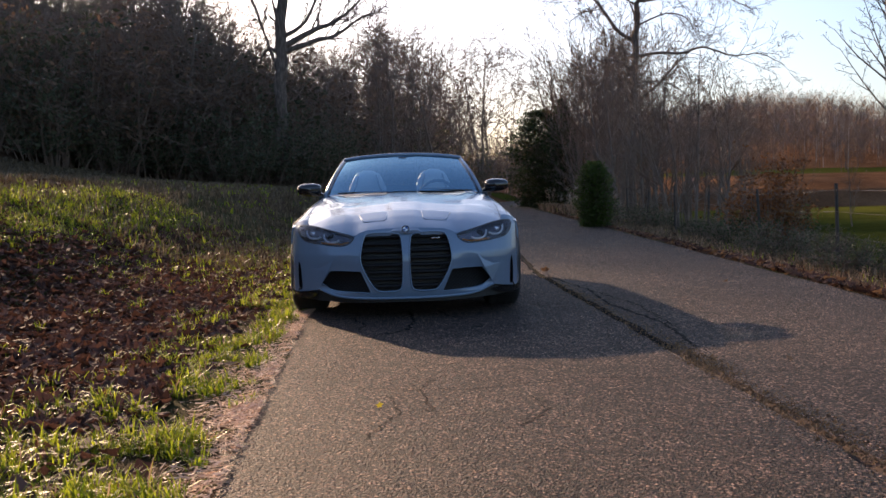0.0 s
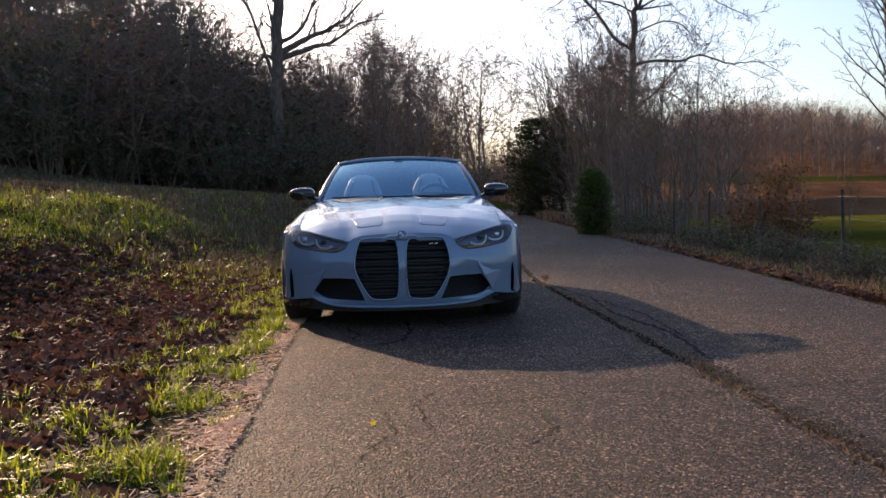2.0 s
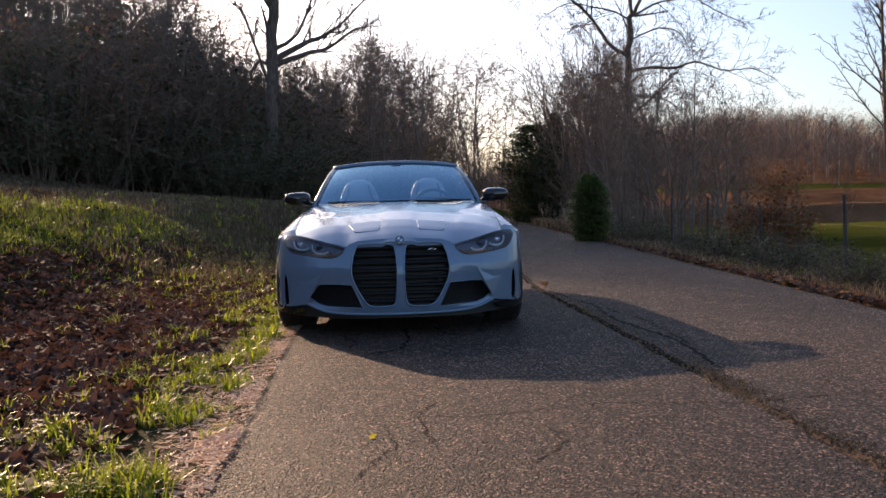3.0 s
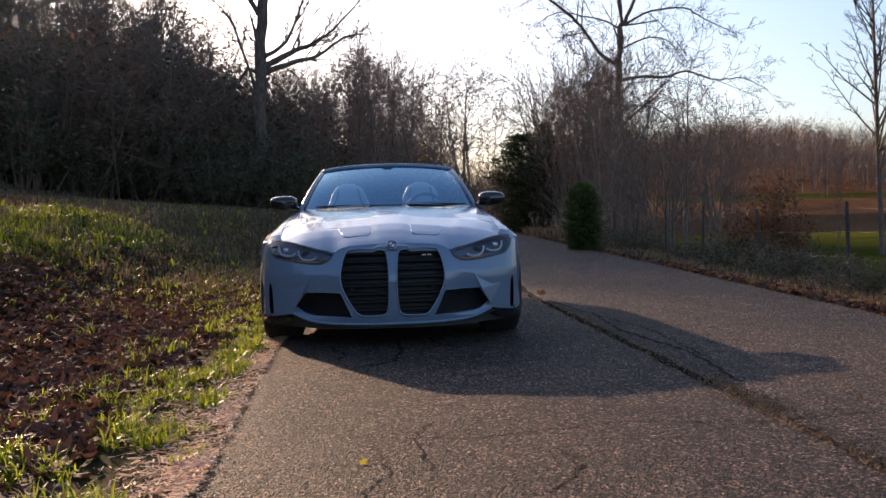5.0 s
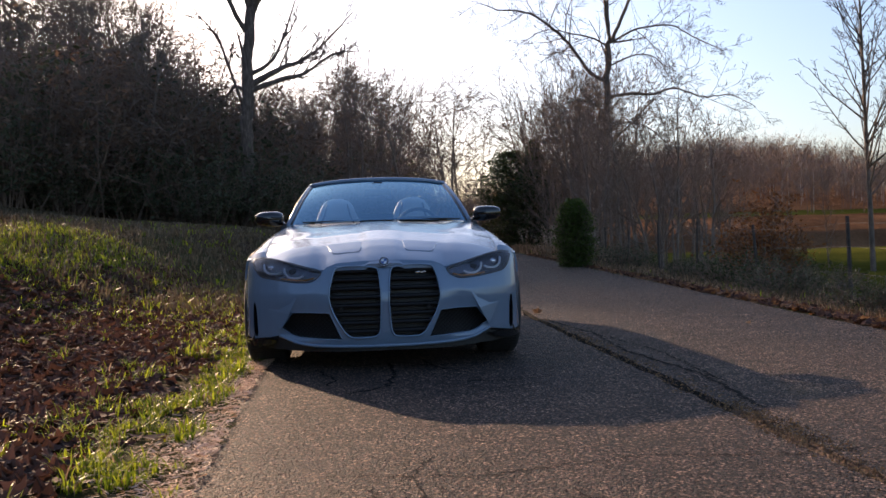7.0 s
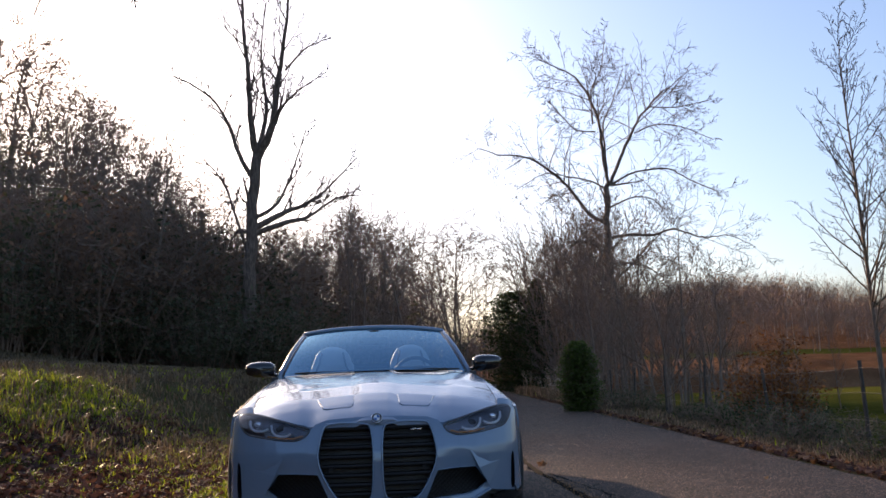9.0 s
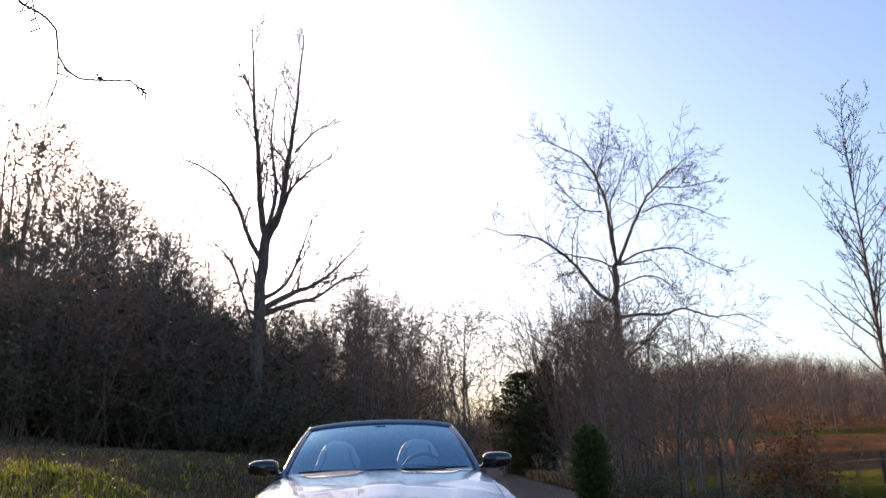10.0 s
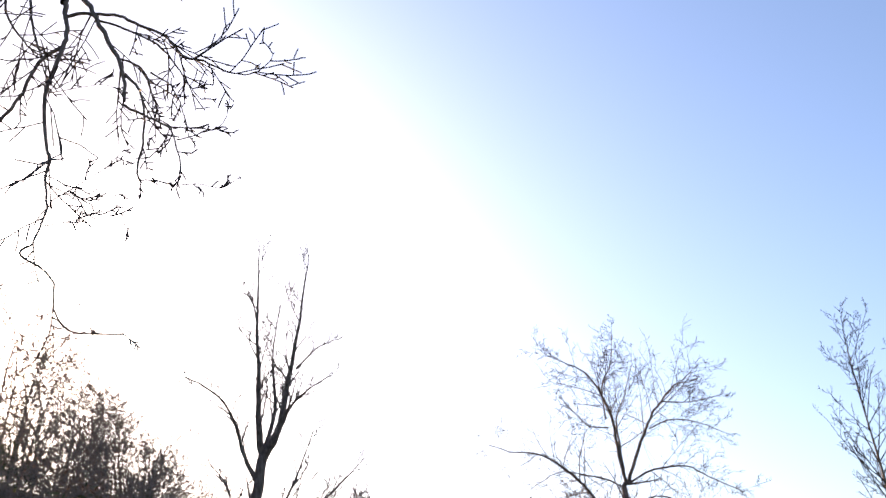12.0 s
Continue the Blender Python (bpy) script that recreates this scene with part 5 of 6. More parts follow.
# headlamps: dark bowl, angled light guides, clear cover
lens_at = lambda u, v: Vector((u, nose(u, v) - 0.003 + 0.25 * max(0.0, v - 0.66), v))
bowl_at = lambda u, v: Vector((u, nose(u, v) + 0.045 + 0.25 * max(0.0, v - 0.66), v))
bowls = pair("headlamp", sheet(lamp, [], bowl_at, 0.03, lambda c: (0, -0.045, 0)), SMOKED, car, "slim headlamp with a dark bowl and angled light guides")
for u0, flipx in ((0.60, 0), (0.745, 0)):
    zc = 0.635 if u0 < 0.7 else 0.663
    for side in (0, 1):
        s = -1 if side else 1
        pts = [(u0 - 0.085, zc - 0.022), (u0 - 0.055, zc - 0.038), (u0 + 0.005, zc - 0.036), (u0 + 0.035, zc - 0.008), (u0 + 0.040, zc + 0.026)]
        bm = rod([(s * u, nose(u, v) + 0.016 + 0.25 * max(0.0, v - 0.66), v) for u, v in chaikin(pts, 2, False)], 0.008, 6)
        part("light_guide", bm, LIGHTGUIDE, bowls[side])
        bm = bmesh.new()
        bmesh.ops.create_uvsphere(bm, u_segments=14, v_segments=8, radius=0.026, matrix=Matrix.LocRotScale((s * (u0 - 0.02), nose(u0, zc) + 0.045, zc + 0.002), None, (1.25, 0.6, 0.85)))
        part("projector", bm, CHROME if u0 > 0.7 else SLAT, bowls[side], "", True)
for side in (0, 1):
    s = -1 if side else 1
    # the warm reflection low in the lamp, drawn as an amber strip
    part("reflector", rod([(s * u, nose(u, v) + 0.012, v) for u, v in ((0.44, 0.598), (0.50, 0.584), (0.58, 0.586), (0.66, 0.597))], 0.006, 6), AMBER, bowls[side], "amber strip imitating a warm reflection along the lamp's lower edge")
    bm = sheet(lamp if not side else mirror2(lamp), [], lens_at, 0.03)
    part("cover", bm, COVER, bowls[side], "clear lamp cover")
    part("lamp_edge", ring(lamp if not side else mirror2(lamp), lens_at, 0.006, 0.002, 0.02, 0.004), GLOSS, bowls[side])

# wings, doors and quarters as one flank each, split at the door's seams
AXLES = (0.845, 3.70)


def arch(y0, r=0.365, z0=0.335):
    return [(y0 + r * math.cos(a), z0 + r * math.sin(a)) for a in np.linspace(0, math.pi, 22)]


def flank(name, y0, y1, arches, label=""):
    tops = [(y, shoulder(y)) for y in np.linspace(y0, y1, max(3, int((y1 - y0) / 0.08)))]
    low = 0.20
    line = []
    y = y1
    line.append((y1, low))
    for a in arches[::-1]:
        pts = arch(a)
        line += [(pts[0][0], low)] + pts + [(pts[-1][0], low)]
    line = [p for p in line if y0 <= p[0] <= y1]
    if not arches or arches[0] - 0.365 > y0:
        line.append((y0, low))
    else:
        a = arches[0]
        z = 0.335 + math.sqrt(max(0.0, 0.365 ** 2 - (a - y0) ** 2))
        line.append((y0, z))
    bm = sheet([Vector(p) for p in tops] + [Vector(p) for p in line], [], lambda u, v: Vector((width(u, v), u, v)), 0.05, lambda c: (-0.03, 0, 0))
    return pair(name, bm, PAINT, car, label)


def bridge(name, y0, y1, inner, inner_z, label=""):
    """The rounded top of the body's side, from the flank up and in to an inner line."""
    bm = bmesh.new()
    rows = []
    for y in np.linspace(y0, y1, int((y1 - y0) / 0.04) + 2):
        zs = shoulder(y)
        xo, xi, zi = width(y, zs), inner(y), inner_z(y)
        rows.append([bm.verts.new((xi + (xo - xi) * s, y, zi + (zs - zi) * s ** 2.3)) for s in np.linspace(0, 1, 12)])
    for a, b in zip(rows, rows[1:]):
        for j in range(11):
            bm.faces.new((a[j], a[j + 1], b[j + 1], b[j]))
    for f in bm.faces:
        f.smooth = True
    return pair(name, bm, PAINT, car, label)


flank("front_wing", 0.575, 1.62, [AXLES[0]])
flank("door", 1.626, 3.06, [], "long painted door")
flank("rear_quarter", 3.066, 4.62, [AXLES[1]])
bridge("wing_top", 0.545, 1.70, lambda y: hood_edge(y) + 0.003, lambda y: hood_at(hood_edge(y), y).z - 0.002)
bridge("door_sill", 1.70, 3.30, lambda y: 0.74, lambda y: 0.985)
bridge("quarter_top", 3.30, 4.62, lambda y: 0.66, lambda y: float(np.interp(y, [3.3, 4.0, 4.62], [1.0, 1.005, 0.96])))
# corner of the wing above the lamp
corner = [(0.775, 0.737), (0.81, 0.738), (0.862, 0.733), (0.874, 0.712), (0.884, 0.700), (0.905, 0.705), (0.912, 0.735), (0.87, 0.762), (0.82, 0.772), (0.783, 0.772)]
bm = sheet([Vector(p) for p in corner], [], lambda u, v: Vector((u, nose(u, min(v, 0.73)) + 0.012 + max(0.0, v - 0.73) * 1.2, v)), 0.02, lambda c: (0, 0.03, -0.01))
pair("wing_corner", bm, PAINT, car, "", True)
# deck, tail and underside
deck = [(0.66, 3.36), (0.66, 4.45), (0.60, 4.70), (0.30, 4.765), (0, 4.78)]
loop = [Vector((-x, y)) for x, y in deck[:-1]] + [Vector(p) for p in deck[::-1]]
part("boot_lid", sheet(loop, [], lambda u, v: Vector((u, v, 1.005 - 0.02 * u * u - 0.12 * max(0, v - 4.2) ** 2 * 1.5)), 0.07, lambda c: (0, 0, -0.03)), PAINT, car)
tail = lambda u, v: Vector((u, 4.79 - 0.42 * abs(u) ** 3 * 1.2 - 0.12 * max(0.0, v - 0.6) ** 2 - 0.25 * max(0.0, 0.40 - v), v))
part("rear_bumper", sheet([Vector(p) for p in ((-0.80, 0.93), (-0.4, 0.95), (0.4, 0.95), (0.80, 0.93), (0.88, 0.6), (0.86, 0.25), (-0.86, 0.25), (-0.88, 0.6))], [], tail, 0.07, lambda c: (0, -0.2, 0)), PAINT, car)
pair("tail_lamp", sheet([Vector(p) for p in ((0.45, 0.84), (0.80, 0.86), (0.81, 0.76), (0.50, 0.76))], [], lambda u, v: tail(u, v) + Vector((0, 0.008, 0)), 0.05, lambda c: (0, -0.01, 0)), REDLENS, car, "red tail lamp")
bm = bmesh.new()
box(bm, (0, 2.4, 0.19), (1.45, 3.9, 0.06), 0.01)
box(bm, (0, 1.35, 0.35), (1.2, 0.5, 0.35), 0.02)
part("underbody", bm, DULL, car, "black underbody")

# wheels
def wheel(x, y, parent):
    s = 1 if x > 0 else -1
    hub = Vector((x, y, 0.338))
    bm = bmesh.new()
    prof = [(-0.118, 0.245), (-0.136, 0.27), (-0.140, 0.30), (-0.128, 0.325), (-0.108, 0.336), (0.0, 0.338), (0.108, 0.336), (0.128, 0.325), (0.140, 0.30), (0.136, 0.27), (0.118, 0.245)]
    n = 60
    rows = [[bm.verts.new(hub + Vector((a, r * math.cos(t), r * math.sin(t)))) for a, r in prof] for t in np.linspace(0, 2 * math.pi, n, endpoint=False)]
    for i in range(n):
        for j in range(len(prof) - 1):
            bm.faces.new((rows[i][j], rows[i][j + 1], rows[(i + 1) % n][j + 1], rows[(i + 1) % n][j]))
    for f in bm.faces:
        f.smooth = True
    w = new("wheel")
    w.parent = parent
    part("tyre", bm, RUBBER, w, "wide black tyre")
    vs, fs = [], []
    for i in range(72):
        t = 2 * math.pi * i / 72
        for a in (-0.085, -0.03, 0.03, 0.085):
            c, d = Vector((a, 0.3385 * math.cos(t), 0.3385 * math.sin(t))), Vector((0.02, 0.005 * -math.sin(t), 0.005 * math.cos(t)))
            e = Vector((-0.02, 0.010 * -math.sin(t), 0.010 * math.cos(t)))
            up = Vector((0, math.cos(t), math.sin(t))) * 0.0045
            k = len(vs)
            vs += [hub + c - d - e * 0.6, hub + c + d - e * 0.6, hub + c + d + e * 0.6, hub + c - d + e * 0.6]
            vs += [v + up for v in vs[k:k + 4]]
            fs += [(k + 4, k + 5, k + 6, k + 7), (k, k + 1, k + 5, k + 4), (k + 1, k + 2, k + 6, k + 5), (k + 2, k + 3, k + 7, k + 6), (k + 3, k, k + 4, k + 7)]
    add("tread", mesh_of("tread", vs, fs), RUBBER, w)
    bm = bmesh.new()
    prof = [(-0.11, 0.25), (-0.10, 0.235), (0.09, 0.235), (0.112, 0.25), (0.118, 0.243), (0.10, 0.225), (-0.10, 0.225)]
    rows = [[bm.verts.new(hub + Vector((s * a, r * math.cos(t), r * math.sin(t)))) for a, r in prof] for t in np.linspace(0, 2 * math.pi, 48, endpoint=False)]
    for i in range(48):
        for j in range(len(prof)):
            bm.faces.new((rows[i][j], rows[i][(j + 1) % len(prof)], rows[(i + 1) % 48][(j + 1) % len(prof)], rows[(i + 1) % 48][j]))
    bmesh.ops.recalc_face_normals(bm, faces=bm.faces)
    part("rim", bm, RIM, w)
    for i in range(10):
        t = 2 * math.pi * i / 10
        bm = bmesh.new()
        box(bm, (0, 0, 0.14), (0.025, 0.026, 0.20), 0.004)
        part("spoke", bm, RIM, w, m=Matrix.Translation(hub + Vector((s * 0.09, 0, 0))) @ Matrix.Rotation(t, 4, "X"))
    bm = bmesh.new()
    bmesh.ops.create_cone(bm, cap_ends=True, segments=32, radius1=0.19, radius2=0.19, depth=0.03, matrix=Matrix.LocRotScale(hub + Vector((s * 0.02, 0, 0)), Euler((0, radians(90), 0)), None))
    part("brake_disc", bm, CHROME, w)
    bm = bmesh.new()
    bmesh.ops.create_cone(bm, cap_ends=True, segments=24, radius1=0.045, radius2=0.035, depth=0.05, matrix=Matrix.LocRotScale(hub + Vector((s * 0.09, 0, 0)), Euler((0, radians(90 * s), 0)), None))
    part("hub", bm, RIM, w)


for x, y in ((-0.808, AXLES[0]), (0.808, AXLES[0]), (-0.80, AXLES[1]), (0.80, AXLES[1])):
    wheel(x, y, car)
for y in AXLES:
    bm = bmesh.new()
    vs = []
    rows = [[bm.verts.new((x, y + 0.375 * math.cos(a), 0.335 + 0.375 * math.sin(a))) for x in (0.60, 0.75, 0.915)] for a in np.linspace(0, math.pi, 20)]
    for a, b in zip(rows, rows[1:]):
        for j in range(2):
            bm.faces.new((a[j], a[j + 1], b[j + 1], b[j]))
    pair("arch_liner", bm, DULL, car)

# windscreen, its frame and what hangs on it
COWL, HEAD = [(-0.735, 1.72, 0.965), (-0.40, 1.66, 0.985), (0, 1.645, 0.993), (0.40, 1.66, 0.985), (0.735, 1.72, 0.965)], [(-0.585, 2.33, 1.318), (-0.32, 2.30, 1.350), (0, 2.29, 1.360), (0.32, 2.30, 1.350), (0.585, 2.33, 1.318)]


def curve5(pts, t):
    k = np.linspace(-1, 1, 5)
    return Vector([float(np.polyval(np.polyfit(k, [p[i] for p in pts], 4), t)) for i in range(3)])


bm = bmesh.new()
rows = []
for s in np.linspace(0, 1, 14):
    rows.append([bm.verts.new(curve5(COWL, t).lerp(curve5(HEAD, t), s) + Vector((0, -0.035 * math.sin(math.pi * s), 0.02 * math.sin(math.pi * s)))) for t in np.linspace(-1, 1, 24)])
for a, b in zip(rows, rows[1:]):
    for j in range(23):
        bm.faces.new((a[j], a[j + 1], b[j + 1], b[j]))
screen = part("windscreen", bm, GLASS, car, "raked clear windscreen in a bright frame", True)


def along(t, s):
    return curve5(COWL, t).lerp(curve5(HEAD, t), s) + Vector((0, -0.035 * math.sin(math.pi * s), 0.02 * math.sin(math.pi * s)))


for t in (-1, 1):
    part("pillar", rod([along(t * 1.015, s) + Vector((0, 0.012, 0)) for s in np.linspace(-0.03, 1.0, 12)], 0.021, 8), PAINT, screen, "painted screen pillar")
    part("pillar_trim", rod([along(t * 0.965, s) + Vector((0, 0.016, 0)) for s in np.linspace(0.0, 1.0, 12)], 0.017, 6), GLOSS, screen, "black inner pillar trim")
part("header", rod([along(t, 1.0) + Vector((0, 0.012, 0.008)) for t in np.linspace(-1.02, 1.02, 25)], 0.019, 8), PAINT, screen, "painted top rail")
part("header_trim", rod([along(t, 0.975) + Vector((0, 0.02, -0.004)) for t in np.linspace(-0.97, 0.97, 25)], 0.011, 6), GLOSS, screen, "black inner top rail")
bm = bmesh.new()
box(bm, (0, 2.24, 1.318), (0.09, 0.06, 0.022), 0.012, Euler((radians(-28), 0, 0)).to_quaternion())
box(bm, (0, 2.21, 1.275), (0.055, 0.05, 0.06), 0.012)
part("sensor_box", bm, DASH, screen)
bm = bmesh.new()
box(bm, (0.0, 2.20, 1.245), (0.235, 0.03, 0.062), 0.014, Euler((radians(12), 0, radians(8))).to_quaternion())
part("inner_mirror", bm, GLOSS, screen, "inside rear-view mirror")
for x0, x1 in ((-0.62, 0.04), (0.02, 0.66)):
    bm = rod([(x0 + (x1 - x0) * t, 1.655 + 0.05 * abs(x0 + (x1 - x0) * t) ** 2 + 0.012, 1.003 - 0.03 * abs(x0 + (x1 - x0) * t) ** 2 - 0.004) for t in np.linspace(0, 1, 8)], 0.006, 6)
    part("wiper", bm, DULL, car, "black wiper blade")
part("cowl_panel", sheet([Vector(p) for p in ((-0.74, 1.72), (-0.55, 1.66), (-0.3, 1.64), (0, 1.635), (0.3, 1.64), (0.55, 1.66), (0.74, 1.72), (0.70, 1.80), (0, 1.76), (-0.70, 1.80))], [], lambda u, v: Vector((u, v, 0.972 - 0.03 * u * u)), 0.05), DULL, car, "black cowl below the windscreen")

# door mirrors
bm = bmesh.new()
bmesh.ops.create_uvsphere(bm, u_segments=28, v_segments=18, radius=1)
for v in bm.verts:
    x, y, z = v.co
    k = (abs(x) ** 3.2 + abs(y) ** 2.6 + abs(z) ** 2.8) ** (-1 / 2.9)
    x, y, z = x * k, y * k, z * k
    zz = z * 0.062 * (1 - 0.12 * x) + 0.004 * x
    v.co = (0.905 + x * 0.118, 1.84 + y * 0.085 * (1 - 0.1 * x) - 0.02 * x, 1.030 + zz)
    v.co.y += 0.03 * max(0.0, x)
for f in bm.faces:
    f.smooth = True
mirrors = pair("door_mirror", bm, GLOSS, car, "gloss black door mirror on two arms")
for side in (0, 1):
    s = -1 if side else 1
    for z0, z1, dy in ((0.972, 1.000, 0.0), (0.972, 1.068, -0.02)):
        part("arm", rod([(s * 0.735, 1.86 + dy, z0), (s * 0.79, 1.85 + dy, z0 + 0.012), (s * 0.845, 1.84 + dy, z1)], 0.014, 7), GLOSS, mirrors[side])
    bm = rod([(s * (0.805 + 0.21 * t), 1.755 + 0.05 * t * t, 1.036 + 0.006 * t) for t in np.linspace(0, 1, 8)], 0.006, 6)
    part("groove_strip", bm, DULL, mirrors[side])
    bm = bmesh.new()
    box(bm, (s * 0.905, 1.93, 1.03), (0.19, 0.01, 0.095), 0.02)
    part("mirror_glass", bm, CHROME, mirrors[side], "silvered mirror glass")

# cabin
bm = bmesh.new()
prof = [(1.70, 0.955), (1.80, 0.965), (2.00, 0.985), (2.12, 0.985), (2.20, 0.955), (2.22, 0.80), (2.10, 0.55)]
rows = [[bm.verts.new((x, y + 0.03 * x * x, z - 0.02 * x * x)) for y, z in prof] for x in np.linspace(-0.74, 0.74, 16)]
for a, b in zip(rows, rows[1:]):
    for j in range(len(prof) - 1):
        bm.faces.new((a[j], a[j + 1], b[j + 1], b[j]))
part("dashboard", bm, DASH, car, "dark leather dashboard", True)
bm = bmesh.new()
box(bm, (0.34, 2.04, 1.0), (0.36, 0.16, 0.05), 0.02)
part("binnacle", bm, DASH, car, "instrument hood")
bm = bmesh.new()
box(bm, (-0.02, 2.08, 1.005), (0.30, 0.02, 0.10), 0.006, Euler((radians(-12), 0, 0)).to_quaternion())
part("screen", bm, GLOSS, car, "black dashboard screen")
wm = Matrix.LocRotScale((0.35, 2.30, 0.93), Euler((radians(68), 0, 0)), None)
steering = part("steering_wheel", rod([wm @ Vector((0.182 * math.cos(a), 0.182 * math.sin(a), 0)) for a in np.linspace(0, 2 * math.pi, 41)], 0.016, 8), DASH, car, "black three-spoke steering wheel")
for a in (0, 180, 270):
    c, s_ = math.cos(radians(a)), math.sin(radians(a))
    part("spoke", rod([wm @ Vector((0.03 * c, 0.03 * s_, 0.02)), wm @ Vector((0.18 * c, 0.18 * s_, 0))], 0.013, 6), DASH, steering)
bm = bmesh.new()
bmesh.ops.create_cone(bm, cap_ends=True, segments=20, radius1=0.07, radius2=0.055, depth=0.05, matrix=wm)
part("boss", bm, DASH, steering)
bm = bmesh.new()
box(bm, (0, 2.75, 0.30), (1.46, 2.1, 0.05))
part("cabin_floor", bm, DASH, car)
bm = bmesh.new()
box(bm, (0.775, 2.45, 0.70), (0.06, 1.5, 0.54), 0.02)
pair("door_card", bm, DASH, car, "dark inner door panel")


def seat(x, y, name, scale=1.0, tall=0.62):
    st = new(name)
    st.parent = car
    st["label"] = "pale leather seat with raised bolsters"
    bm = bmesh.new()
    rows = []
    for t in np.linspace(0, 1, 24):
        z = 0.52 + tall * t * 1.16
        wide = np.interp(t, [0, 0.35, 0.58, 0.70, 0.82, 0.90, 0.96, 1.0], [0.26, 0.27, 0.25, 0.205, 0.175, 0.15, 0.115, 0.05]) * scale
        deep = np.interp(t, [0, 0.6, 0.78, 0.95, 1.0], [0.09, 0.07, 0.05, 0.045, 0.015])
        yc = y + 0.24 * t
        row = []
        for a in np.linspace(0, 2 * math.pi, 28, endpoint=False):
            c, s_ = math.cos(a), math.sin(a)
            px = math.copysign(abs(c) ** 0.7, c) * wide
            py = math.copysign(abs(s_) ** 0.8, s_) * deep
            if s_ < 0 and t < 0.72:
                py -= 0.055 * abs(c) ** 3
                py += 0.03 * (1 - abs(c)) * (1 if t < 0.7 else 0)
            row.append(bm.verts.new((x + px, yc + py, z)))
        rows.append(row)
    for a, b in zip(rows, rows[1:]):
        for j in range(28):
            bm.faces.new((a[j], a[(j + 1) % 28], b[(j + 1) % 28], b[j]))
    bm.faces.new(rows[-1])
    for f in bm.faces:
        f.smooth = True
    part("backrest", bm, LEATHER, st)
    bm = bmesh.new()
    box(bm, (x, y - 0.22, 0.50), (0.52 * scale, 0.52, 0.16), 0.05)
    part("cushion", bm, LEATHER, st)
    # dark edge strips down the backrest
    for s_ in (-1, 1):
        pts = [(x + s_ * np.interp(t, [0, 0.35, 0.62, 0.74, 0.84, 0.95], [0.20, 0.20, 0.18, 0.125, 0.11, 0.09]) * scale, y + 0.24 * t - 0.062, 0.52 + tall * 1.16 * t) for t in np.linspace(0.05, 0.92, 12)]
        part("piping", rod(pts, 0.008, 5), DASH, st)
    return st


seat(-0.385, 2.78, "front_seat")
seat(0.335, 2.78, "front_seat")
bm = bmesh.new()
for x in (-0.33, 0.33):
    box(bm, (x, 3.42, 0.72), (0.52, 0.14, 0.5), 0.05, Euler((radians(-14), 0, 0)).to_quaternion())
    box(bm, (x, 3.47, 1.03), (0.26, 0.09, 0.14), 0.035, Euler((radians(-10), 0, 0)).to_quaternion())
part("rear_bench", bm, LEATHER, car, "pale leather rear bench")
bm = bmesh.new()
box(bm, (0, 3.50, 0.92), (1.36, 0.30, 0.12), 0.03)
part("tonneau", bm, DASH, car, "dark cover over the folded roof")
bm = bmesh.new()
box(bm, (0, 2.55, 0.52), (0.22, 1.0, 0.30), 0.03)
part("centre_console", bm, DASH, car)
car.matrix_basis = pose(0.010, 0, 0.010)

# ---- verge, litter and fence ----
def blade(vs, fs, p, h, w, rng, bend=0.5):
    """One bent, tapered blade of grass."""
    a = rng.uniform(0, 6.283)
    lean = Vector((math.cos(a), math.sin(a), 0)) * h * rng.uniform(0.1, bend)
    side = Vector((-math.sin(a + 0.6), math.cos(a + 0.6), 0)) * w
    k = len(vs)
    mid, tip = p + lean * 0.35 + Vector((0, 0, h * 0.6)), p + lean + Vector((0, 0, h * rng.uniform(0.75, 1.0)))
    vs += [p - side, p + side, mid + side * 0.8, mid - side * 0.8, tip]
    fs += [(k, k + 1, k + 2, k + 3), (k + 3, k + 2, k + 4)]


def tuft(out, dead, c, h, n, rng, w=0.0022):
    """A tuft of arching blades that spread from one root."""
    for j in range(n):
        vs, fs = dead if rng.random() < 0.10 else out
        a, ln = rng.uniform(0, 6.283), h * rng.uniform(0.55, 1.35)
        d, side = Vector((math.cos(a), math.sin(a), 0)), Vector((-math.sin(a), math.cos(a), 0)) * w * rng.uniform(0.7, 1.3)
        reach = rng.uniform(0.25, 1.0)
        p = c + d * rng.uniform(0, 0.02) + Vector((rng.gauss(0, 0.012), rng.gauss(0, 0.012), -0.006))
        k = len(vs)
        for t, ww in ((0, 1), (0.4, 1.0), (0.75, 0.75)):
            q = p + d * ln * reach * t * t + Vector((0, 0, ln * (t - 0.42 * reach * t * t)))
            vs += [q - side * ww, q + side * ww]
        vs.append(p + d * ln * reach + Vector((0, 0, ln * (1 - 0.5 * reach))))
        fs += [(k, k + 1, k + 3, k + 2), (k + 2, k + 3, k + 5, k + 4), (k + 4, k + 5, k + 6)]


def fallen(vs, fs, p, s, rng, lobes=5):
    """A curled, lobed dead leaf lying at p."""
    k = len(vs)
    turn = Euler((rng.gauss(0, 0.45), rng.gauss(0, 0.45), rng.uniform(0, 6.283))).to_matrix()
    curl = rng.uniform(0.1, 0.7) / s * 0.5
    pts = [(0, 0)]
    for i in range(2 * lobes):
        a = 6.283 * i / (2 * lobes)
        r = s * (1.0 if i % 2 == 0 else 0.55) * rng.uniform(0.8, 1.1)
        pts.append((r * math.cos(a), r * 0.8 * math.sin(a)))
    for x, y in pts:
        vs.append(p + turn @ Vector((x, y, curl * (x * x + 0.4 * y * y) + rng.gauss(0, 0.06) * s)))
    for i in range(2 * lobes):
        fs.append((k, k + 1 + i, k + 1 + (i + 1) % (2 * lobes)))


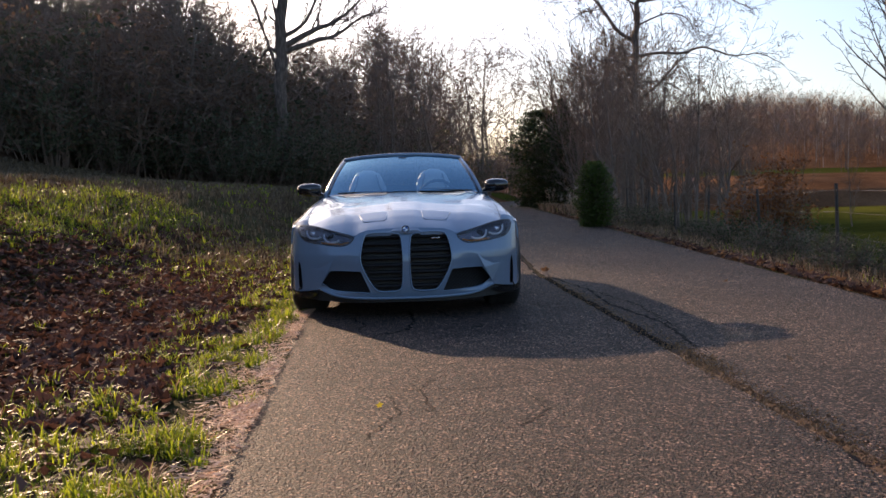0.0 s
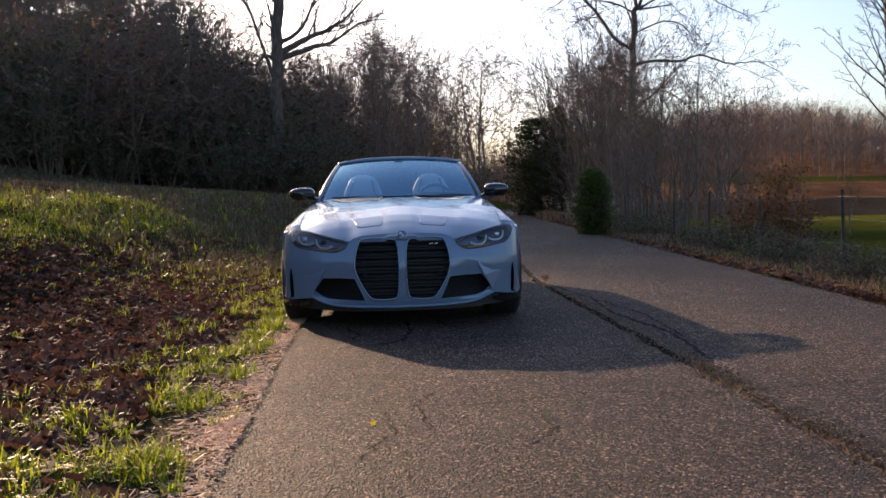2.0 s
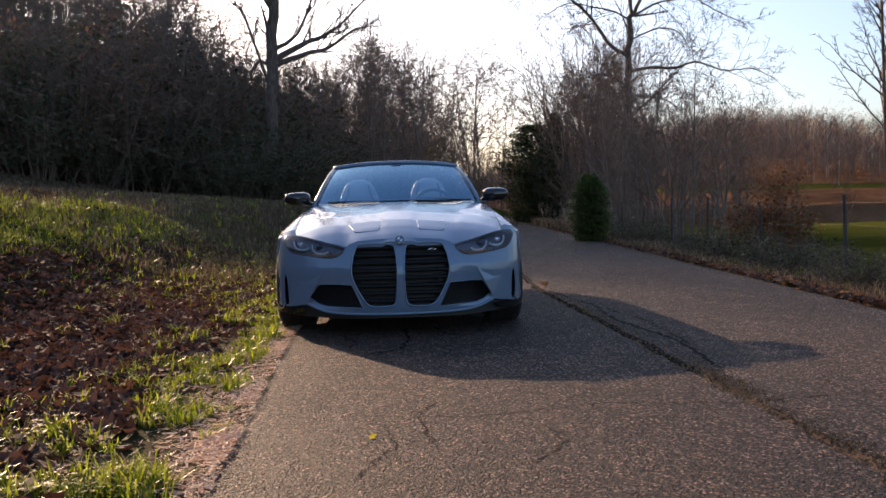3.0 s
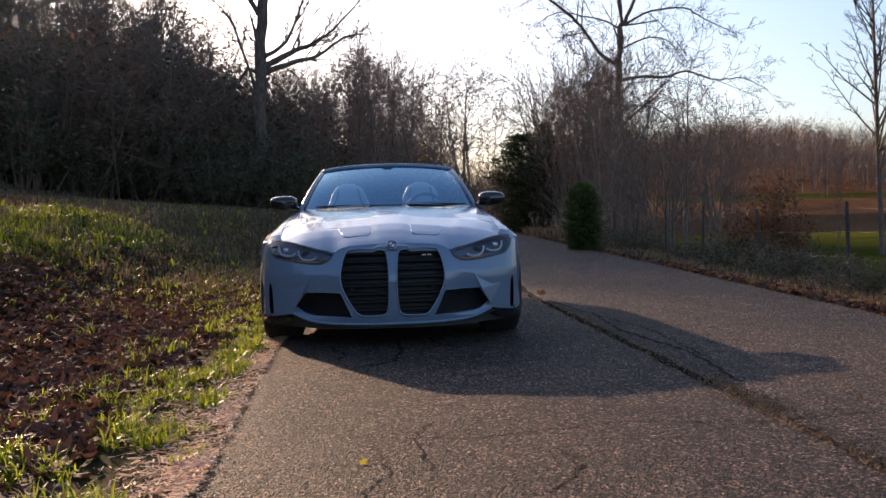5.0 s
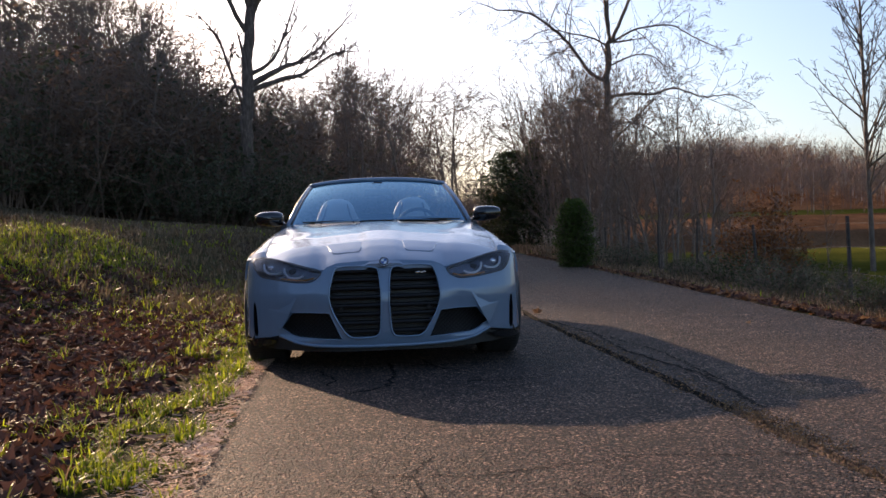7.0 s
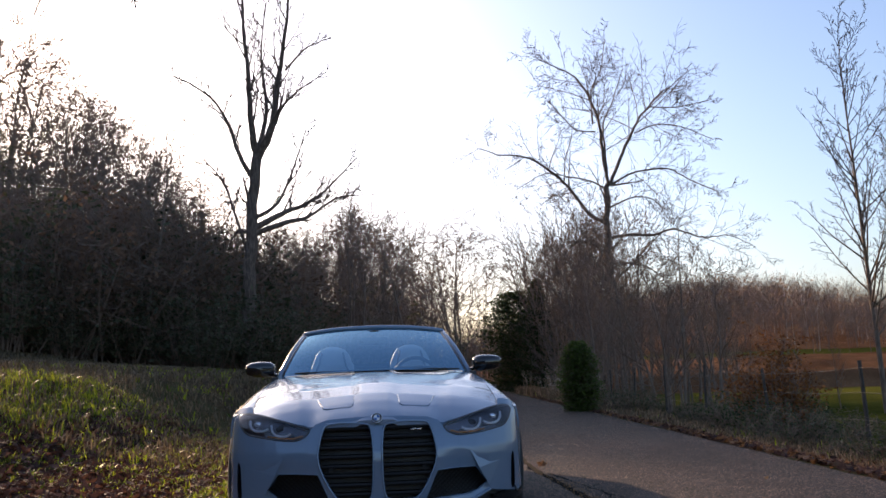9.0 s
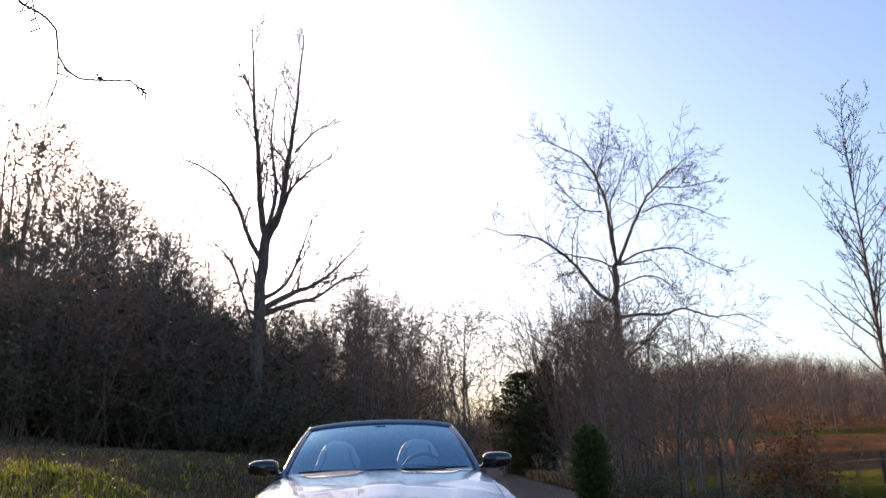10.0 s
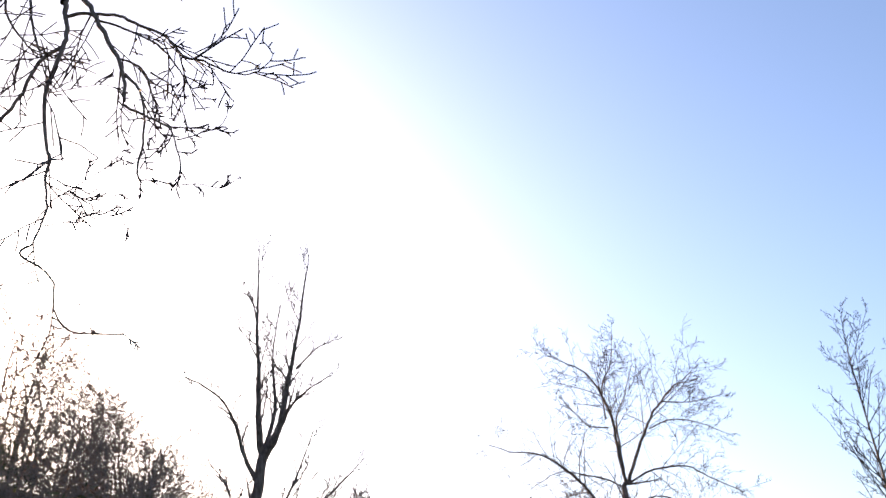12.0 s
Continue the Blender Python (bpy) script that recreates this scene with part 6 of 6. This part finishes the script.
def surface(x, y):
    return float(land(x, y)) + float(bumps(x, y)) * min(1.0, max(0.0, (float(road_left(y)) - x if x < 2 else x - float(road_right(y)))) / 0.8)


def patch(x, y, s=1.0, seed=0.0):
    return noise.noise((x * s, y * s, seed)) * 0.5 + 0.5


rng = random.Random(41)
green, dry, straw, litter, dark, gutter = ([], []), ([], []), ([], []), ([], []), ([], []), ([], [])
# near bank: clumps of grass between beds of brown leaves
for k in range(105000):
    y = -5.6 + 15.5 * rng.random() ** 1.35
    u = 0.02 + 6.8 * rng.random() ** 1.4
    x = float(road_left(y)) - u
    if x < -0.47 * (y + 6.8) - 0.35:
        continue
    near = max(0.0, 1 - (y + 5.6) / 12)
    close = float(1 - step(-3.2, -1.8, y))
    verge = float(1 - step(0.45 + 0.25 * close, 1.15 + 0.6 * close, u)) * (0.8 + 0.2 * close) * (patch(x, y, 2.6, 2.0) > 0.48 - 0.03 * close)
    crest = float(step(2.9, 3.6, u) * (1 - step(4.6, 5.6, u)) * step(1.0, 4.5, y)) * 0.9
    behind = float(step(1.5, 4.0, y)) * float(step(0.3, 1.0, u)) * float(1 - step(2.6, 3.4, u)) * 0.26
    clump = 0.35 * (patch(x, y, 2.3, 7.0) > 0.72)
    want = max(verge * float(step(0.0, 0.22, u)), crest, behind, clump)
    z = surface(x, y)
    if rng.random() < want * (0.36 if y < 3 else 0.34):
        h0 = rng.uniform(0.035, 0.105) * (0.35 + 1.4 * patch(x, y, 3.0, 5.0)) + 0.04 * crest
        if y < 4.5:
            tuft(green, dry, Vector((x, y, z)), h0, rng.randint(5, 10), rng, 0.0027 + 0.0002 * max(0, y + 4))
        else:
            for j in range(4):
                blade(*(green if rng.random() < 0.86 else dark), Vector((x + rng.gauss(0, 0.03), y + rng.gauss(0, 0.03), z - 0.005)), h0 * rng.uniform(0.6, 1.4), 0.0035 + 0.0003 * y, rng, 1.2)
    bed = float(step(0.25, 0.9, u)) * (1 - 0.8 * crest) * (1 - 0.45 * float(step(4.0, 8.0, y)))
    if rng.random() < bed * 0.72 * (1 - 0.45 * float(verge > 0.3)):
        s = rng.uniform(0.028, 0.066) * (rng.uniform(1.15, 1.4) if rng.random() < 0.15 else 1)
        fallen(*litter, Vector((x + rng.gauss(0, 0.03), y + rng.gauss(0, 0.03), z + abs(rng.gauss(0.015, 0.012)))), s, rng, rng.choice((3, 4, 5)))
# chopped straw and bleached bits along the asphalt's edge
for k in range(26000):
    y = -5.5 + 9.5 * rng.random() ** 1.2
    u = abs(rng.gauss(0.08, 0.13)) - 0.04
    x = float(road_left(y)) - u
    if rng.random() > 0.22 + 2.2 * max(0.0, patch(x, y, 1.6, 12.0) - 0.42):
        continue
    z = surface(x, y) + 0.018 * float(1 - step(-0.02, 0.12, u)) + rng.uniform(0.002, 0.018)
    a, ln, w = rng.uniform(0, 6.283), rng.uniform(0.007, 0.030), rng.uniform(0.001, 0.0032)
    d, e = Vector((math.cos(a), math.sin(a), rng.gauss(0, 0.15))) * ln, Vector((-math.sin(a), math.cos(a), rng.gauss(0, 0.4))) * w
    c = Vector((x, y, z))
    i = len(straw[0])
    straw[0].extend([c - d - e, c + d - e, c + d + e, c - d + e])
    straw[1].append((i, i + 1, i + 2, i + 3))
# the same cover going on behind and beside the way
for k in range(15000):
    y = rng.uniform(-15, 9)
    u = 0.05 + 8.0 * rng.random() ** 1.3
    x = float(road_left(y)) - u
    if y > -5.6 and x >= -0.47 * (y + 6.8) - 0.35:
        continue
    z = surface(x, y)
    if patch(x, y, 2.1, 7.0) > 0.55 and rng.random() < 0.5:
        tuft(green, dry, Vector((x, y, z)), rng.uniform(0.05, 0.12), 4, rng, 0.003)
    elif rng.random() < 0.7:
        fallen(*litter, Vector((x, y, z + abs(rng.gauss(0.015, 0.012)))), rng.uniform(0.03, 0.066), rng, 3)
    if u < 0.6 and rng.random() < 0.5:
        fallen(*straw, Vector((float(road_left(y)) - u * 0.4, y, z + 0.012)), rng.uniform(0.008, 0.02), rng, 2)
for k in range(5000):
    y = rng.uniform(-15, -1)
    x = float(road_right(y)) + 0.03 + abs(rng.gauss(0, 1.0))
    z = surface(x, y)
    if rng.random() < 0.6:
        fallen(*litter, Vector((x, y, z + abs(rng.gauss(0.02, 0.015)))), rng.uniform(0.03, 0.07), rng, 3)
    else:
        tuft(dark, dry, Vector((x, y, z)), rng.uniform(0.06, 0.16), 4, rng, 0.003)
# meadow grass further up the bank
for k in range(17000):
    y = 5.0 + 30 * rng.random() ** 1.3
    u = 0.3 + 17 * rng.random()
    x = float(road_left(y)) - u
    if y > wood_edge(x) or x < -0.5 * (y + 6.8):
        continue
    z = surface(x, y)
    tall = rng.uniform(0.06, 0.2)
    which = green if rng.random() < 0.13 * (patch(x, y, 0.5, 3.0) + 0.1) * float(1 - step(5.0, 9.0, u)) else dark
    for j in range(3):
        blade(*which, Vector((x + rng.gauss(0, 0.06), y + rng.gauss(0, 0.06), z - 0.01)), tall, 0.007 + 0.0007 * y, rng, 0.9)
# across the road: leaves in the gutter, dry grass and weeds
for k in range(13000):
    y = -1.0 + 34 * rng.random() ** 1.6
    v = 0.02 + abs(rng.gauss(0, 0.7))
    x = float(road_right(y)) + v
    z = surface(x, y)
    if rng.random() < 0.85 and v < 1.9:
        fallen(*(litter if rng.random() < 0.55 else gutter), Vector((x, y, z + abs(rng.gauss(0.02, 0.015)))), rng.uniform(0.03, 0.07), rng, 4)
for k in range(10000):
    y = -1.0 + 48 * rng.random() ** 1.3
    v = 0.35 + abs(rng.gauss(0.5, 0.7))
    x = float(road_right(y)) + v
    z = surface(x, y)
    tall = rng.uniform(0.06, 0.26) * (0.75 + 1.6 * float(step(15, 24, y)))
    which = dry if rng.random() < (0.30 + 0.35 * float(step(10, 22, y))) else (green if rng.random() < 0.05 else dark)
    for j in range(2):
        blade(*which, Vector((x + rng.gauss(0, 0.05), y + rng.gauss(0, 0.05), z - 0.01)), tall, 0.004 + 0.0004 * max(0, y), rng, 0.6)
DARKGRASS = leafy("withered_grass", (0.070, 0.052, 0.028), (0.19, 0.14, 0.08), 0.35)
for data, mat, nm, lab, cat in ((green, GRASS, "grass", "fresh green grass growing in clumps on the bank", "grass"), (dry, DRY, "dry_grass", "pale dry grass along the verges", "grass"), (dark, DARKGRASS, "withered_grass", "withered brownish meadow grass", "grass"), (litter, LITTER, "fallen_leaves", "curled brown fallen leaves lying on the bank and verge", "leaves"), (gutter, RUSTLEAF, "rusty_leaves", "rust-brown fallen leaves gathered along the far road edge", "leaves"), (straw, STRAW, "straw_bits", "bleached straw bits along the asphalt edge", "straw")):
    tagged(add(nm, mesh_of(nm, *data), mat), lab, cat, kind="stuff")

# single leaves lying on the road
def road_leaf(x, y, s, mat, label, seed):
    vs, fs = [], []
    fallen(vs, fs, Vector((0, 0, 0.008)), s, random.Random(seed), 5)
    ob = add("fallen_leaf", mesh_of("fallen_leaf", vs, fs), mat)
    ob.matrix_basis = pose(x, y, 0.014)
    tagged(ob, label, "leaf", "leaves on the road")


YELLOW = leafy("yellow_leaf", (0.55, 0.42, 0.03), (0.62, 0.50, 0.05), 0.3)
road_leaf(1.68, 3.7, 0.085, RUSTLEAF, "large curled brown leaf lying on the asphalt", 1)
road_leaf(-0.14, -2.75, 0.020, YELLOW, "small yellow leaf lying on the asphalt", 2)
road_leaf(-0.61, 0.72, 0.055, RUSTLEAF, "brown leaf standing against the tyre on the asphalt", 3)
road_leaf(3.55, 3.3, 0.035, LITTER, "small brown leaf lying near the road's edge", 4)
road_leaf(3.2, 1.9, 0.03, DRY, "small pale leaf lying on the asphalt", 5)
road_leaf(2.05, -2.05, 0.03, DRY, "small pale leaf lying beside the broken seam", 6)

# wire fence along the far verge
POST = plain("weathered_post", (0.06, 0.048, 0.038), 0.85, wear=0.4, scale=12, bump_d=0.004)
WIRE = plain("rusty_wire", (0.16, 0.12, 0.09), 0.6, 0.4)
fence = new("wire_fence")
rf = random.Random(5)
tops = []
for i in range(13):
    y = 5.15 + 3.42 * (i - 2) + rf.gauss(0, 0.12)
    x = float(road_right(y)) + 1.75 + rf.gauss(0, 0.08)
    z = surface(x, y)
    h = rf.uniform(1.0, 1.25)
    lean = Vector((rf.gauss(0, 0.06), rf.gauss(0, 0.05), 0))
    vs, fs = [], []
    pts = [Vector((x, y, z - 0.2)), Vector((x, y, z + h * 0.5)) + lean * 0.5, Vector((x, y, z + h)) + lean]
    tube(vs, fs, pts, [0.028, 0.026, 0.023], 7)
    fs.append(tuple(range(14, 21)))
    add("post", mesh_of("post", vs, fs), POST, fence)
    tops.append((Vector((x, y, z)), lean, h))
for f in (0.35, 0.65, 0.92):
    pts = []
    for (a, la, ha), (b, lb, hb) in zip(tops, tops[1:]):
        p, q = a + la * f + Vector((-0.03, 0, ha * f)), b + lb * f + Vector((-0.03, 0, hb * f))
        pts += [p.lerp(q, s) - Vector((0, 0, 0.10 * s * (1 - s))) for s in (0, 0.25, 0.5, 0.75)]
    vs, fs = [], []
    tube(vs, fs, pts, [0.0025] * len(pts), 4)
    add("wire", mesh_of("wire", vs, fs), WIRE, fence)
tagged(fence, "old wire fence on leaning weathered posts", "fence")

# shrubs, weeds and saplings across the road
RED = leafy("red_brown_leaf", (0.12, 0.045, 0.016), (0.32, 0.135, 0.045), 0.55)
b = dead_bush(61, 0.3, 2.4, 16, 1100, RED, 0.045, "bare-stemmed sapling with clusters of brown leaves", "brown_sapling", "shrub")
b.matrix_basis = at(7.15, 10.2, 0.05, 30, 1.0, (0, 27))
b = dead_bush(62, 0.75, 1.55, 36, 2400, RED, 0.045, "brown-leaved shrub tangled in the fence", "brown_shrub", "shrub")
b.matrix_basis = at(7.05, 9.9, 0.05, 80)
BRAMBLE = [dead_bush(70 + k, 0.85, 0.95, 60, 1300, GREENLEAF if k else UNDERLEAF, 0.035, "dark low bramble tangle along the fence", "bramble", "shrub", group="brambles") for k in range(2)]
rv = random.Random(9)
places = []
for i in range(28):
    y = 1.2 + 1.3 * i
    x = float(road_right(y)) + rv.uniform(1.1, 3.0)
    places.append((rv.randrange(2), at(x, y, 0.05, rv.uniform(0, 360), rv.uniform(0.55, 1.0))))
scatter(BRAMBLE, places)
# dry tall weeds with pale seed heads
PALE = leafy("pale_seed_head", (0.25, 0.20, 0.14), (0.42, 0.36, 0.28), 0.4)


def weed(seed):
    r = random.Random(seed)
    root = new("tall_weed")
    for i in range(6):
        a = r.uniform(0, 6.283)
        p = Vector((r.gauss(0, 0.15), r.gauss(0, 0.15), 0))
        q = p + Vector((math.cos(a) * 0.18, math.sin(a) * 0.18, r.uniform(0.7, 1.15)))
        vs, fs = [], []
        tube(vs, fs, [p, p.lerp(q, 0.6) + Vector((0, 0, 0.06)), q], [0.006, 0.005, 0.003], 3)
        st = add("stem", mesh_of("stem", vs, fs), DRY, root)
        cs = [q + Vector((r.gauss(0, 0.035), r.gauss(0, 0.035), r.gauss(-0.03, 0.08))) for j in range(14)]
        tagged(add("seed_head", mesh_of("seed_head", *leaf_quads(cs, r, 0.03, 0.8)), PALE, st, "pale fluffy seed head"), kind="stuff")
    return tagged(root, "tall dry weed with pale seed heads on the verge", "weed", "tall dry weeds")


WEEDS = [weed(1), weed(2), weed(3)]
places = []
for i in range(20):
    y = rv.uniform(21, 40)
    x = float(road_right(y)) + rv.uniform(0.4, 1.6)
    places.append((i % 3, at(x, y, 0.03, rv.uniform(0, 360), rv.uniform(0.8, 1.25))))
scatter(WEEDS, places)
# thin saplings along the fence
r = random.Random(31)
SAP = []
for k in range(3):
    wood, twigs = ([], []), ([], [])
    grow(wood, twigs, Vector((0, 0, 0)), Vector((0, 0, 1)), r.uniform(4.5, 6.5), 0.05, 0, r, dict(kids=(10, 5, 4), angle=40, shrink=0.42, up=0.12, wander=0.2, levels=3, tip=0.005, thin=0.02, first=0.15, taper=0.85, flat=True))
    SAP.append(bare_tree("sapling", wood, twigs, "thin bare sapling growing along the fence line", group="saplings"))
places = []
for i in range(34):
    y = 15.0 + 30 * r.random()
    x = float(road_right(y)) + 1.6 + abs(r.gauss(0, 1.0)) * (1.0 + 0.12 * (y - 12))
    places.append((i % 3, at(x, y, 0.05, r.uniform(0, 360), r.uniform(0.6, 1.15), (r.gauss(0, 4), r.gauss(0, 4)))))
scatter(SAP, places)

# ---- the far slope and its woods ----
r = random.Random(77)
wv, wf, lv, lf, pv, pf = [], [], [], [], [], []
for k in range(2400):
    d, az = 125 + 205 * r.random() ** 1.25, radians(r.uniform(-2, 42))
    x, y = d * math.sin(az), d * math.cos(az) - 5.2
    if y < 119 and (r.random() > 0.12 or x < road_right(min(y, 118)) + 6):
        continue
    z = float(land(x, y))
    h = r.uniform(6.5, 12)
    wide = h * r.uniform(0.28, 0.45)
    big = 0.035 + 0.0002 * y
    lean = Vector((r.gauss(0, 0.35), 0, h))
    base = Vector((x, y, z - 0.3))
    out = (pv, pf) if r.random() < 0.18 and d < 190 else (wv, wf)
    tube(*out, [base, base + lean * (0.85 if out[0] is pv else 0.6)], [big * 0.8, big * 0.4], 3)
    for j in range(26):
        f = r.uniform(0.2, 0.85)
        a = r.uniform(0, 6.283)
        b0 = base + lean * f
        e = b0 + Vector((math.cos(a), math.sin(a), r.uniform(0.5, 1.5))) * wide * (1.25 - f)
        i0 = len(wv)
        wv += [b0 - Vector((big * 0.5, 0, 0)), b0 + Vector((big * 0.5, 0, 0)), e]
        wf.append((i0, i0 + 1, i0 + 2))
    if r.random() < 0.8:
        cs = [base + lean * (r.uniform(0.0, 0.35) if r.random() < 0.4 else r.uniform(0.3, 1.0)) + Vector((r.gauss(0, wide * 0.45), r.gauss(0, wide * 0.45), 0)) for _ in range(64)]
        a, b_ = leaf_quads(cs, r, 0.06 + 0.0005 * y, 0.8)
        lf += [tuple(q + len(lv) for q in f) for f in b_]
        lv += a
tagged(add("pale_trunks", mesh_of("pale_trunks", pv, pf), plain("white_bark", (0.52, 0.45, 0.38), 0.8, wear=0.3, scale=0.5)), "pale upright trunks on the far wooded slope", "woods", kind="stuff")
HAZEL = leafy("russet_canopy", (0.19, 0.11, 0.068), (0.36, 0.225, 0.14), 0.6)
tagged(add("far_trunks", mesh_of("far_trunks", wv, wf), FARBARK), "bare trunks and branches of the far wooded slope", "woods", kind="stuff")
tagged(add("far_foliage", mesh_of("far_foliage", lv, lf), HAZEL), "russet remaining leaves of the far wooded slope", "woods", kind="stuff")
